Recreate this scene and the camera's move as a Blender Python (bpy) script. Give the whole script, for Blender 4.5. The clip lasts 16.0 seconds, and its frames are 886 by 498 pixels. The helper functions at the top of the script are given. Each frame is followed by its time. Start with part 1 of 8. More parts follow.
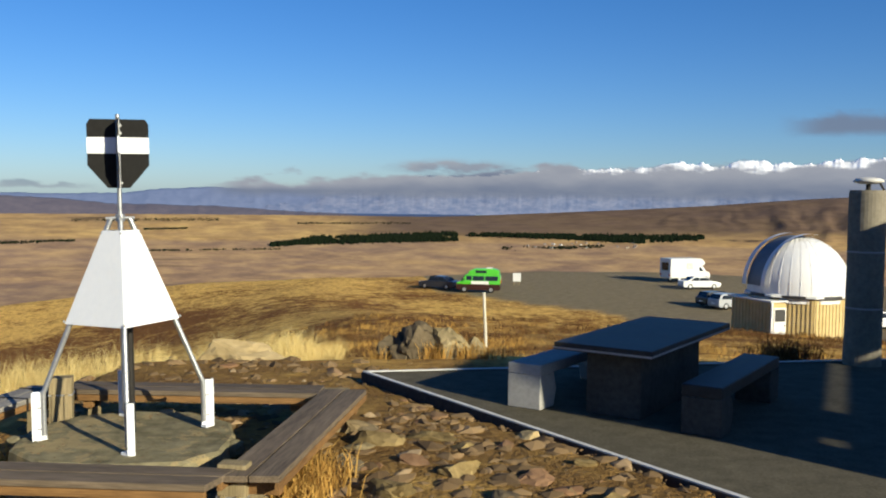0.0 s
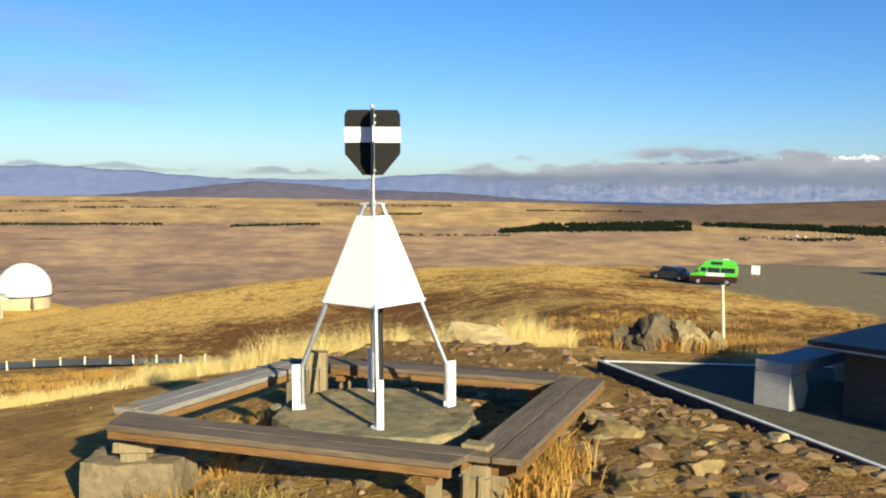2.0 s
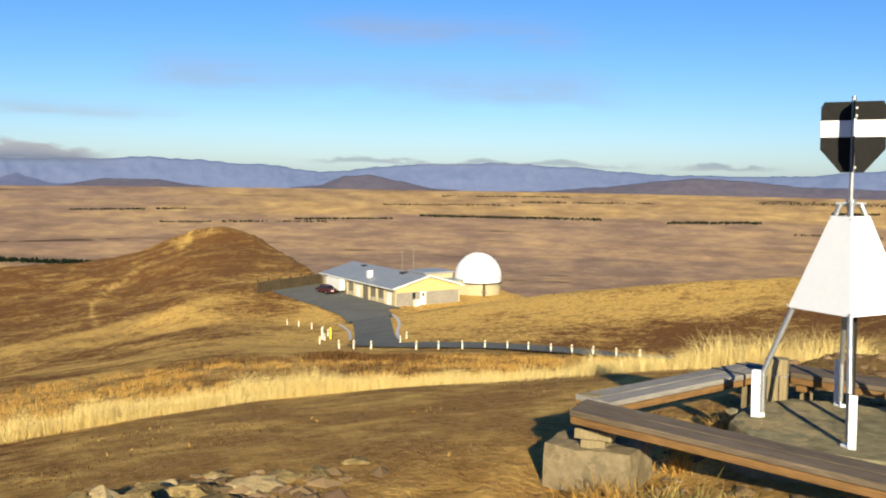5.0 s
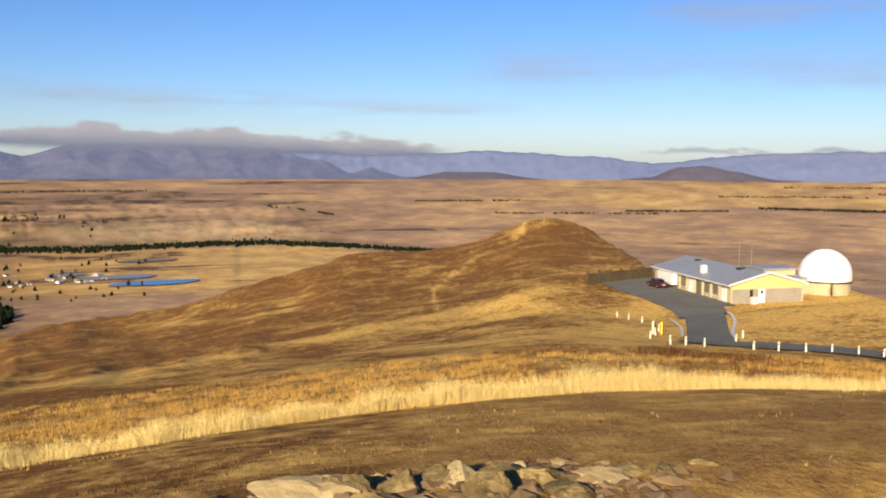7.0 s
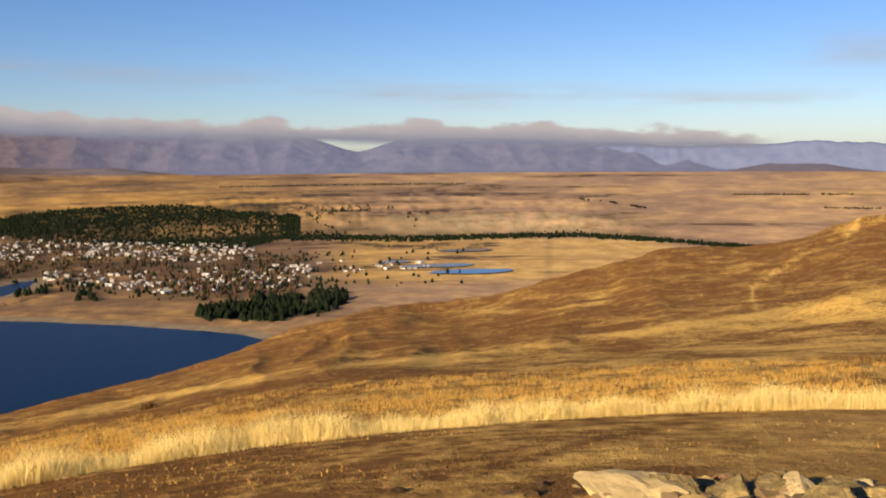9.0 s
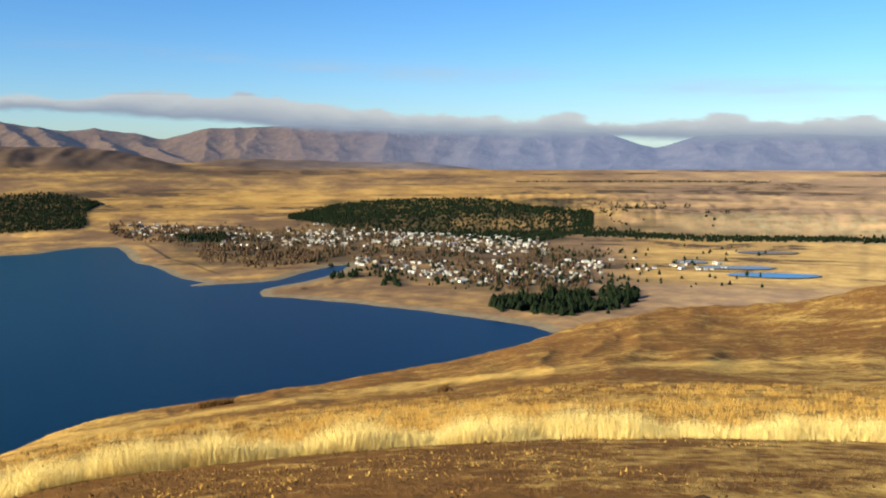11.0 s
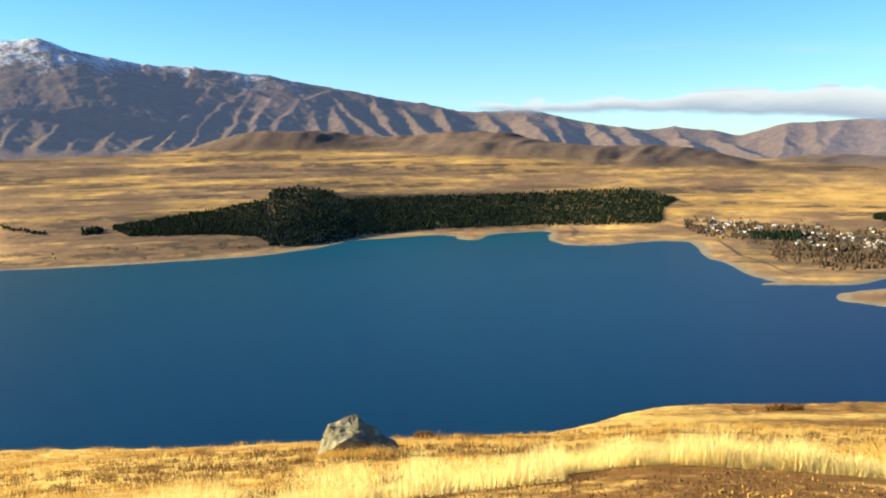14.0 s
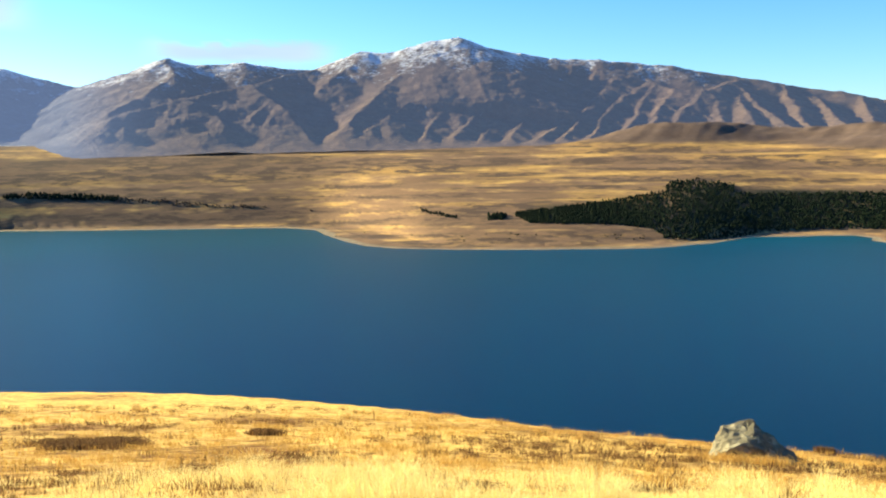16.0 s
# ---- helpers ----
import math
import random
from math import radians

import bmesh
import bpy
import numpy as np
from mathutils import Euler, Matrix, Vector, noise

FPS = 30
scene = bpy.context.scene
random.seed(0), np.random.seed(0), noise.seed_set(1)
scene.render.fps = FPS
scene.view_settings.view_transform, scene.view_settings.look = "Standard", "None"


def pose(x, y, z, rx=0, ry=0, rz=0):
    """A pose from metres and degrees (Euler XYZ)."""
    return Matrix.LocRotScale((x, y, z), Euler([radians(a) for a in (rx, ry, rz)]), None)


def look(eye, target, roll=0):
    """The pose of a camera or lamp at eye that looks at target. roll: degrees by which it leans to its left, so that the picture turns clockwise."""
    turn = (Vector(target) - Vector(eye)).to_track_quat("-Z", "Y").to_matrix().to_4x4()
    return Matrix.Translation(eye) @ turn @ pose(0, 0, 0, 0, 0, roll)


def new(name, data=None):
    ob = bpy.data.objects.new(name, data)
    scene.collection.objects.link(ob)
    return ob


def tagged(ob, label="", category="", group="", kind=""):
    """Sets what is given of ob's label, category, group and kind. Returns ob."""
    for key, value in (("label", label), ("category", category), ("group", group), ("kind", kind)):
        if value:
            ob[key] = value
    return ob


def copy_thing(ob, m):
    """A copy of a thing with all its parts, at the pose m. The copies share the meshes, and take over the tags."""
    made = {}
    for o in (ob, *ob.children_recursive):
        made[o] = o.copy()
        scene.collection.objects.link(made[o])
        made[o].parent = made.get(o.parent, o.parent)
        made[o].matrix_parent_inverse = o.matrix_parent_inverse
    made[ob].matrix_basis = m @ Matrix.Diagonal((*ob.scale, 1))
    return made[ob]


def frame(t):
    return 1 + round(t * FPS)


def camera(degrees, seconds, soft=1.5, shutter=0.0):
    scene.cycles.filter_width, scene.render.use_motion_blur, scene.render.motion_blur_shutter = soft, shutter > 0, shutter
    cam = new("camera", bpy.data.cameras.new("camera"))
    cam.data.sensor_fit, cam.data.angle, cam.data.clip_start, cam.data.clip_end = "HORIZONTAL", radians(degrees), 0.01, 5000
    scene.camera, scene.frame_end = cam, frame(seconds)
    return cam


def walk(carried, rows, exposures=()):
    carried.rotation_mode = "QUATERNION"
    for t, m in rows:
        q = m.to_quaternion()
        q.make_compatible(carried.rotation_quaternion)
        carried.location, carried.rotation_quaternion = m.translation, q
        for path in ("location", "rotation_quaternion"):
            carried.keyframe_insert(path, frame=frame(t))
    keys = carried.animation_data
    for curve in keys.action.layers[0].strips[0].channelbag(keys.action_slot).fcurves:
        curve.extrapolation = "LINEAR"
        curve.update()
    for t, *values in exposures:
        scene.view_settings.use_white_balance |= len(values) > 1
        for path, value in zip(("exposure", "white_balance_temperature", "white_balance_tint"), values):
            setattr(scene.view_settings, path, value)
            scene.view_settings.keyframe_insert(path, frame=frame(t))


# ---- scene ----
cam = camera(51.32, 16.0, soft=2.0)
EYE, ARM = 2.1, 0.45          # eye over the paving; the camera swings at arm's length round the standing place
# seconds, bearing (degrees to the left of the first view), pitch, roll
ROWS = [
    (0.0, 0.04, -3.3, -0.74),
    (0.5, 3.11, -3.54, -0.82),
    (1.0, 6.33, -3.67, -1.0),
    (1.5, 10.46, -3.89, -1.19),
    (2.0, 14.22, -4.29, -0.99),
    (2.5, 18.78, -4.11, -0.79),
    (3.0, 24.03, -4.33, -0.78),
    (5.5, 45.37, -5.17, -0.86),
    (6.0, 50.63, -5.42, -0.69),
    (6.5, 56.52, -5.4, -0.67),
    (7.0, 61.22, -5.63, -0.21),
    (7.5, 66.47, -5.56, 0.12),
    (8.0, 71.52, -5.8, 0.25),
    (10.5, 93.48, -6.03, 0.3),
    (11.0, 98.54, -6.19, 0.18),
    (11.5, 104.16, -6.15, 0.52),
    (12.0, 110.44, -5.86, 1.21),
    (12.5, 117.06, -6.12, 1.07),
    (13.0, 122.25, -5.96, 1.21),
    (13.5, 128.39, -6.04, 1.35),
    (14.0, 133.08, -6.0, 1.16),
    (14.5, 136.33, -5.99, 1.03),
    (15.0, 141.16, -6.3, 1.35),
    (15.5, 149.5, -5.88, 1.24),
    (16.0, 157.37, -6.13, 0.7),
]
walk(cam, [(t, pose(-ARM * math.sin(radians(a)), ARM * math.cos(radians(a)), EYE, 90 + p, r, a)) for t, a, p, r in ROWS],
     [(0.0, 0.67, 6250, 7), (1.0, 0.89, 6350, 6), (2.0, 1.07, 6500, 5), (3.0, 0.91, 6700, 10), (5.5, 0.99, 6600, 8), (6.5, 0.99, 6480, 10), (7.0, 0.99, 7100, 17), (7.5, 0.99, 8200, 24), (8.0, 0.97, 8400, 25), (10.5, 1.26, 6800, 3), (11.5, 1.54, 6750, 1), (12.5, 1.84, 6950, -1), (16.0, 2.02, 6880, -2)])

# ---- world and sun ----
SUN_AZ, SUN_EL = 223.0, 19.5   # bearing to the left of the first view, height
world = bpy.data.worlds.new("world")
scene.world = world
world.use_nodes = True
wn, wl = world.node_tree.nodes, world.node_tree.links
wn.clear()
w_out = wn.new("ShaderNodeOutputWorld")
w_bg = wn.new("ShaderNodeBackground")
w_sky = wn.new("ShaderNodeTexSky")
w_sky.sky_type = "NISHITA"
w_sky.sun_disc = False
w_sky.sun_elevation = radians(SUN_EL)
w_sky.sun_rotation = radians(-SUN_AZ)
w_sky.altitude = 1000
w_sky.air_density, w_sky.dust_density, w_sky.ozone_density = 1.0, 0.75, 2.2
w_bg.inputs["Strength"].default_value = 0.055
w_hs = wn.new("ShaderNodeHueSaturation")
w_hs.inputs["Saturation"].default_value = 1.15
w_tint = wn.new("ShaderNodeMix")
w_tint.data_type, w_tint.blend_type = "RGBA", "MULTIPLY"
w_tint.inputs[0].default_value = 1.0
w_tint.inputs[7].default_value = (0.78, 0.94, 1.29, 1)   # cool, clear winter sky
wl.new(w_sky.outputs[0], w_tint.inputs[6])
wl.new(w_tint.outputs[2], w_hs.inputs["Color"])
wl.new(w_hs.outputs[0], w_bg.inputs["Color"])
wl.new(w_bg.outputs[0], w_out.inputs["Surface"])

sun = new("sun", bpy.data.lights.new("sun", "SUN"))
sun.data.energy, sun.data.angle, sun.data.color = 5.0, radians(0.53), (1.0, 0.88, 0.63)
_a, _e = radians(SUN_AZ), radians(SUN_EL)
SUN_DIR = Vector((-math.sin(_a) * math.cos(_e), math.cos(_a) * math.cos(_e), math.sin(_e)))
sun.matrix_world = look(SUN_DIR * 50, (0, 0, 0))


# ---- materials ----
TONE = 0.88   # scales every ramp colour against sun and exposure, so that shade renders darker


def mat(name, rough=0.8, metal=0.0, color=(0.5, 0.5, 0.5)):
    m = bpy.data.materials.new(name)
    m.use_nodes = True
    b = m.node_tree.nodes["Principled BSDF"]
    b.inputs["Roughness"].default_value, b.inputs["Metallic"].default_value = rough, metal
    b.inputs["Specular IOR Level"].default_value = 0.5 if rough < 0.6 else 0.3 if rough < 0.85 else 0.06
    b.inputs["Base Color"].default_value = (*color, 1)
    return m, m.node_tree, b


def n_noise(nt, scale, detail=4, rough=0.6, vec=None, stretch=None):
    n = nt.nodes.new("ShaderNodeTexNoise")
    n.inputs["Scale"].default_value, n.inputs["Detail"].default_value, n.inputs["Roughness"].default_value = scale, detail, rough
    if vec is None:
        vec = nt.nodes.new("ShaderNodeTexCoord").outputs["Object"]
    if stretch:
        mp = nt.nodes.new("ShaderNodeMapping")
        mp.inputs["Scale"].default_value = stretch
        nt.links.new(vec, mp.inputs["Vector"])
        vec = mp.outputs[0]
    nt.links.new(vec, n.inputs["Vector"])
    return n.outputs["Fac"]


def n_ramp(nt, fac, stops):
    r = nt.nodes.new("ShaderNodeValToRGB")
    while len(r.color_ramp.elements) < len(stops):
        r.color_ramp.elements.new(0.5)
    for e, (p, c) in zip(r.color_ramp.elements, stops):
        e.position, e.color = p, (*(TONE * v for v in c), 1)
    nt.links.new(fac, r.inputs["Fac"])
    return r.outputs["Color"]


def n_mix(nt, fac, a, b, kind="MIX"):
    m = nt.nodes.new("ShaderNodeMix")
    m.data_type, m.blend_type = "RGBA", kind
    for sock, v in ((m.inputs[0], fac), (m.inputs[6], a), (m.inputs[7], b)):
        if isinstance(v, (int, float)):
            sock.default_value = v
        elif isinstance(v, tuple):
            sock.default_value = (*v, 1)
        else:
            nt.links.new(v, sock)
    return m.outputs[2]


def n_math(nt, op, a, b=0.0, clamp=False):
    m = nt.nodes.new("ShaderNodeMath")
    m.operation, m.use_clamp = op, clamp
    for sock, v in zip(m.inputs, (a, b)):
        if isinstance(v, (int, float)):
            sock.default_value = v
        else:
            nt.links.new(v, sock)
    return m.outputs[0]


def n_attr(nt, name):
    a = nt.nodes.new("ShaderNodeAttribute")
    a.attribute_name = name
    return a


def n_bump(nt, bsdf, height, strength, dist):
    b = nt.nodes.new("ShaderNodeBump")
    b.inputs["Strength"].default_value, b.inputs["Distance"].default_value = strength, dist
    nt.links.new(height, b.inputs["Height"])
    nt.links.new(b.outputs[0], bsdf.inputs["Normal"])


def grained(name, lo, hi, scale, rough=0.8, metal=0.0, bump=0.0, dist=0.01, stretch=None, stain=None, detail=5, rand=0.0):
    """A surface whose colour wanders between lo and hi, with grain at two scales and fine relief."""
    m, nt, b = mat(name, rough, metal)
    f1 = n_noise(nt, scale, detail, 0.65, stretch=stretch)
    f2 = n_noise(nt, scale * 0.13, 3, 0.6, stretch=stretch)
    f = n_math(nt, "ADD", n_math(nt, "MULTIPLY", f1, 0.6), n_math(nt, "MULTIPLY", f2, 0.4))
    c = n_ramp(nt, f, [(0.33, lo), (0.67, hi)])
    if stain:
        f3 = n_noise(nt, scale * 0.4, 4, 0.7)
        c = n_mix(nt, n_math(nt, "MULTIPLY", n_math(nt, "GREATER_THAN", f3, 0.56), 0.55), c, stain)
    if rand:
        oi = nt.nodes.new("ShaderNodeObjectInfo")
        v = n_math(nt, "ADD", n_math(nt, "MULTIPLY", oi.outputs["Random"], 2 * rand), 1 - rand)
        hs = nt.nodes.new("ShaderNodeHueSaturation")
        nt.links.new(v, hs.inputs["Value"])
        nt.links.new(c, hs.inputs["Color"])
        c = hs.outputs[0]
    nt.links.new(c, b.inputs["Base Color"])
    if bump:
        n_bump(nt, b, f1, bump, dist)
    return m


# ---- small tools ----
def bearing(a, r, z=0.0):
    return Vector((-r * math.sin(radians(a)), r * math.cos(radians(a)), z))


def mesh_ob(name, verts, faces, material, smooth=False):
    me = bpy.data.meshes.new(name)
    me.from_pydata(verts, [], faces)
    me.materials.append(material)
    if smooth:
        me.polygons.foreach_set("use_smooth", [True] * len(me.polygons))
    me.update()
    return new(name, me)


def arr_mesh(name, co, quads, material, smooth=True, tris=False):
    """A mesh from numpy arrays."""
    k = 3 if tris else 4
    me = bpy.data.meshes.new(name)
    me.vertices.add(len(co))
    me.vertices.foreach_set("co", np.asarray(co, dtype=np.float32).ravel())
    n = len(quads)
    me.loops.add(n * k)
    me.loops.foreach_set("vertex_index", np.asarray(quads, dtype=np.int32).ravel())
    me.polygons.add(n)
    me.polygons.foreach_set("loop_start", np.arange(0, n * k, k, dtype=np.int32))
    me.polygons.foreach_set("use_smooth", np.full(n, smooth))
    me.update(calc_edges=True)
    if material:
        me.materials.append(material)
    return me


def part(name, bm, material, parent=None, label="", smooth=False):
    """Links a bmesh as one mesh object, under parent if there is one."""
    me = bpy.data.meshes.new(name)
    bm.to_mesh(me)
    bm.free()
    me.materials.append(material)
    if smooth:
        me.polygons.foreach_set("use_smooth", [True] * len(me.polygons))
    ob = new(name, me)
    if parent is not None:
        ob.parent = parent
    return tagged(ob, label)


def thing(name, m, label, category, group="", kind=""):
    ob = new(name)
    ob.empty_display_size = 0.1
    ob.matrix_world = m
    return tagged(ob, label, category, group, kind)


def box(bm, size, at=(0, 0, 0), rot=(0, 0, 0), bevel=0.0, taper=1.0):
    """A box centred on x and y, standing on at's z; taper narrows its top."""
    sx, sy, sz = size
    m = pose(*at, *rot)
    vs = []
    for z, k in ((0, 1.0), (sz, taper)):
        for x, y in ((-1, -1), (1, -1), (1, 1), (-1, 1)):
            vs.append(bm.verts.new(m @ Vector((x * sx / 2 * k, y * sy / 2 * k, z))))
    fs = [(0, 3, 2, 1), (4, 5, 6, 7), (0, 1, 5, 4), (1, 2, 6, 5), (2, 3, 7, 6), (3, 0, 4, 7)]
    faces = [bm.faces.new([vs[i] for i in f]) for f in fs]
    if bevel:
        edges = list({e for f in faces for e in f.edges})
        bmesh.ops.bevel(bm, geom=edges, offset=bevel, segments=2, affect="EDGES", profile=0.5)
    return vs


def tube(bm, a, b, r1, r2=None, n=12, caps=True):
    """A round bar from a to b."""
    a, b = Vector(a), Vector(b)
    r2 = r1 if r2 is None else r2
    q = (b - a).to_track_quat("Z", "Y")
    rings = []
    for p, r in ((a, r1), (b, r2)):
        rings.append([bm.verts.new(p + q @ Vector((r * math.cos(2 * math.pi * i / n), r * math.sin(2 * math.pi * i / n), 0))) for i in range(n)])
    for i in range(n):
        bm.faces.new((rings[0][i], rings[0][(i + 1) % n], rings[1][(i + 1) % n], rings[1][i]))
    if caps:
        bm.faces.new(rings[0][::-1])
        bm.faces.new(rings[1])


def lathe(bm, profile, n=24, m=None, arc=(0, 360)):
    """Turns a profile of (radius, height) round the upright axis."""
    m = m or Matrix()
    full = abs(arc[1] - arc[0]) >= 360
    k = n if full else n + 1
    rings = []
    for r, z in profile:
        rings.append([bm.verts.new(m @ Vector((r * math.cos(radians(arc[0] + (arc[1] - arc[0]) * i / n)), r * math.sin(radians(arc[0] + (arc[1] - arc[0]) * i / n)), z))) for i in range(k)])
    for lo, hi in zip(rings, rings[1:]):
        for i in range(n):
            j = (i + 1) % k
            bm.faces.new((lo[i], lo[j], hi[j], hi[i]))
    return rings


# ---- noise fields ----
def vnoise(x, y, seed=0):
    """Smooth value noise in [-1, 1] on arrays."""
    xi, yi = np.floor(x).astype(np.int64), np.floor(y).astype(np.int64)
    fx, fy = x - xi, y - yi
    fx, fy = fx * fx * fx * (fx * (fx * 6 - 15) + 10), fy * fy * fy * (fy * (fy * 6 - 15) + 10)

    def h(a, b):
        n = (a * 374761393 + b * 668265263 + seed * 974634533) & 0x7FFFFFFF
        n = ((n ^ (n >> 13)) * 1274126177) & 0x7FFFFFFF
        n = n ^ (n >> 16)
        return (n & 0xFFFF) / 32767.5 - 1.0

    a, b, c, d = h(xi, yi), h(xi + 1, yi), h(xi, yi + 1), h(xi + 1, yi + 1)
    return (a * (1 - fx) + b * fx) * (1 - fy) + (c * (1 - fx) + d * fx) * fy


def fbm(x, y, octaves=5, seed=0, gain=0.5, ridged=False):
    s, amp, tot = 0.0, 1.0, 0.0
    for o in range(octaves):
        v = vnoise(x * 2.03 ** o + 17.3 * o, y * 2.03 ** o - 9.1 * o, seed + o)
        s = s + amp * ((1 - 2 * np.abs(v)) if ridged else v)
        tot += amp
        amp *= gain
    return s / tot


def sstep(a, b, x):
    t = np.clip((x - a) / (b - a), 0, 1)
    return t * t * (3 - 2 * t)


# ---- the lie of the land ----
# Bearing, then distance and depression (degrees) of three lines of the hill: the edge of the trodden top,
# the hollow below it, and the last crest before the ground falls away.
HILL_A = [
    (-30, 15, -9.3, 63, -7.9, 135, -4.75), (-15, 15, -9.6, 75, -7.3, 130, -4.75), (-3, 15.5, -10.0, 42, -8.6, 112, -5.2),
    (5, 15, -10.2, 50, -8.0, 115, -4.9), (16, 15.5, -10.6, 62, -10.2, 120, -5.4), (27, 16, -11.6, 72, -11.3, 120, -6.43),
    (37, 16, -12.9, 80, -11.0, 125, -7.95), (44, 16, -13.3, 85, -11.1, 130, -8.6), (48, 16, -13.7, 90, -10.9, 180, -7.3),
]
HILL_B = [
    (50, 15.8, -13.8, 92, -10.8, 330, -5.6), (52.3, 15.7, -14.0, 95, -10.6, 430, -3.6), (55, 15.5, -14.3, 100, -10.5, 450, -3.4), (57.5, 15.2, -14.5, 100, -10.9, 440, -4.45), (60, 15, -14.8, 100, -11.3, 420, -5.3), (67, 14.5, -15.4, 100, -12.0, 420, -5.94),
    (78, 13.5, -16.3, 110, -12.8, 400, -9.1), (87, 13, -16.9, 110, -13.0, 420, -9.9), (91, 13, -17.1, 110, -13.4, 350, -11.2),
    (98, 12.7, -17.5, 110, -14.4, 280, -13.2), (107, 12.3, -17.9, 100, -15.2, 200, -14.4), (113, 12.2, -18.1, 80, -15.8, 160, -15.0),
]
HILL_C = [
    (121.5, 12, -18.3, 60, -16.6, 120, -15.6), (125.5, 11.5, -19.0, 30, -17.9, 60, -17.2), (139, 10.3, -20.2, 30, -18.1, 47, -17.4),
    (150, 9.8, -20.6, 28, -18.2, 50, -17.0), (163, 9.5, -20.3, 30, -17.5, 70, -15.5), (173, 9.5, -20.0, 35, -16.3, 80, -14.2),
    (184, 9.5, -19.5, 35, -15.0, 90, -13.0), (210, 12, -15.0, 35, -11.0, 80, -9.0), (260, 15, -8.2, 40, -6.5, 80, -7.0), (310, 15, -8.5, 50, -8.0, 110, -6.0),
]
HILL = np.array(HILL_A + HILL_B + HILL_C, dtype=float)
LAKE_Z = -205.0
# the lake's far shore: bearing and distance
SHORE_A = [(87, 924), (91.4, 1026), (93.0, 1070), (95.9, 1114), (98.6, 1152), (101.6, 1198), (105.1, 1250), (107.9, 1294), (109.8, 1318), (110.0, 1346), (109.6, 1388), (108.5, 1423),
           (107.2, 1453), (105.9, 1507), (104.7, 1581), (104.4, 1667), (105.7, 1631), (107.5, 1549), (108.7, 1481), (110.1, 1462), (111.9, 1455), (113.9, 1445), (114.1, 1459),
           (113.2, 1482), (114.6, 1541), (115.5, 1652), (116.2, 1724), (117.1, 1778), (117.3, 1836), (117.7, 1962), (118.0, 2066), (118.4, 2099), (119.7, 2106)]
SHORE_B = [(121.2, 2070), (122.5, 2015), (124.2, 2006), (125.6, 2019), (126.6, 2137), (126.7, 2237), (126.4, 2328), (127.0, 2381), (128.1, 2353), (129.5, 2329), (130.5, 2258), (130.9, 2173),
           (131.4, 2163), (132.4, 2198), (132.3, 2271), (133.3, 2312), (134.7, 2294), (136.5, 2251), (137.9, 2237), (139.1, 2203), (140.0, 2132), (141.1, 2056), (142.1, 2027)]
SHORE_C = [(143.1, 1985), (144.8, 1942), (146.5, 1926), (150.0, 1908), (153.4, 1901), (156.9, 1915), (160.4, 1954), (162.5, 2027), (163.9, 2183), (164.8, 2328), (165.4, 2471),
           (167.3, 2553), (170.7, 2588), (177.2, 2666), (183.2, 2794), (192, 2849)]
SHORE = np.array(SHORE_A + SHORE_B + SHORE_C, dtype=float)


# skyline of the ranges: bearing and height in degrees
SKY = np.array([
    (60, -1.8), (64, -0.4), (68, 0.45), (73, 0.66), (78, 0.87), (83.3, 0.75), (85.6, 0.0), (88.7, 0.96), (92.9, 1.2), (98.5, 1.1), (101.2, 1.3), (106.6, 1.53),
    (112.7, 1.3), (115.4, 0.6), (117, 1.0), (119, 1.25), (121, 1.1), (124.3, 1.64), (127.8, 2.5), (131.7, 2.45), (134.5, 3.05), (138.9, 3.85),
    (143.6, 4.8), (147.7, 5.3), (150.6, 5.4), (154.3, 6.1), (156.2, 6.8), (158.1, 6.6), (160.5, 5.9), (162.3, 6.0), (165.7, 4.9), (169.4, 5.35),
    (172.3, 5.15), (173.6, 5.6), (176.4, 4.6), (178.9, 3.8), (180.7, 4.25), (182.6, 4.8), (192, 5.0)])
# moraine hills: bearing, half width, distance, half depth, height
MORAINE = [(118.5, 4.2, 3480, 150, 52), (109, 3.5, 3950, 200, 40), (127.5, 7.5, 3330, 120, 58), (131.5, 5.0, 3600, 150, 62), (143.2, 4.6, 3520, 130, 74),
           (103, 4, 4050, 190, 34), (99, 2.5, 3950, 140, 18), (112, 2, 3750, 110, 16), (138, 3.0, 3650, 120, 40)]
# skeleton of the range beyond the lake: its spurs from crest to foot, each as bearing, height in degrees and distance
SPURS_A = [
    [(176.9, 2.21, 3850), (172.7, 3.30, 4000), (169.1, 4.04, 4150), (165.0, 4.98, 4550)], [(169.1, 4.04, 4150), (167.1, 2.69, 3900), (165.6, 0.88, 3640)],
    [(172.7, 3.30, 4000), (171.1, 2.20, 3820), (170.5, 1.03, 3640)], [(173.6, 5.6, 4690), (173.6, 4.67, 4450), (174.9, 3.52, 4200), (177.2, 2.37, 3950)],
    [(156.7, 6.6, 4680), (158.8, 5.28, 4450), (160.6, 4.01, 4200), (162.0, 2.83, 3950), (163.2, 1.71, 3740)], [(161.9, 5.9, 4680), (163.7, 4.71, 4400), (165.0, 3.70, 4200)],
    [(156.2, 6.6, 4690), (157.1, 4.66, 4400), (158.9, 3.14, 4100), (160.6, 2.13, 3850), (162.0, 1.36, 3700)]]
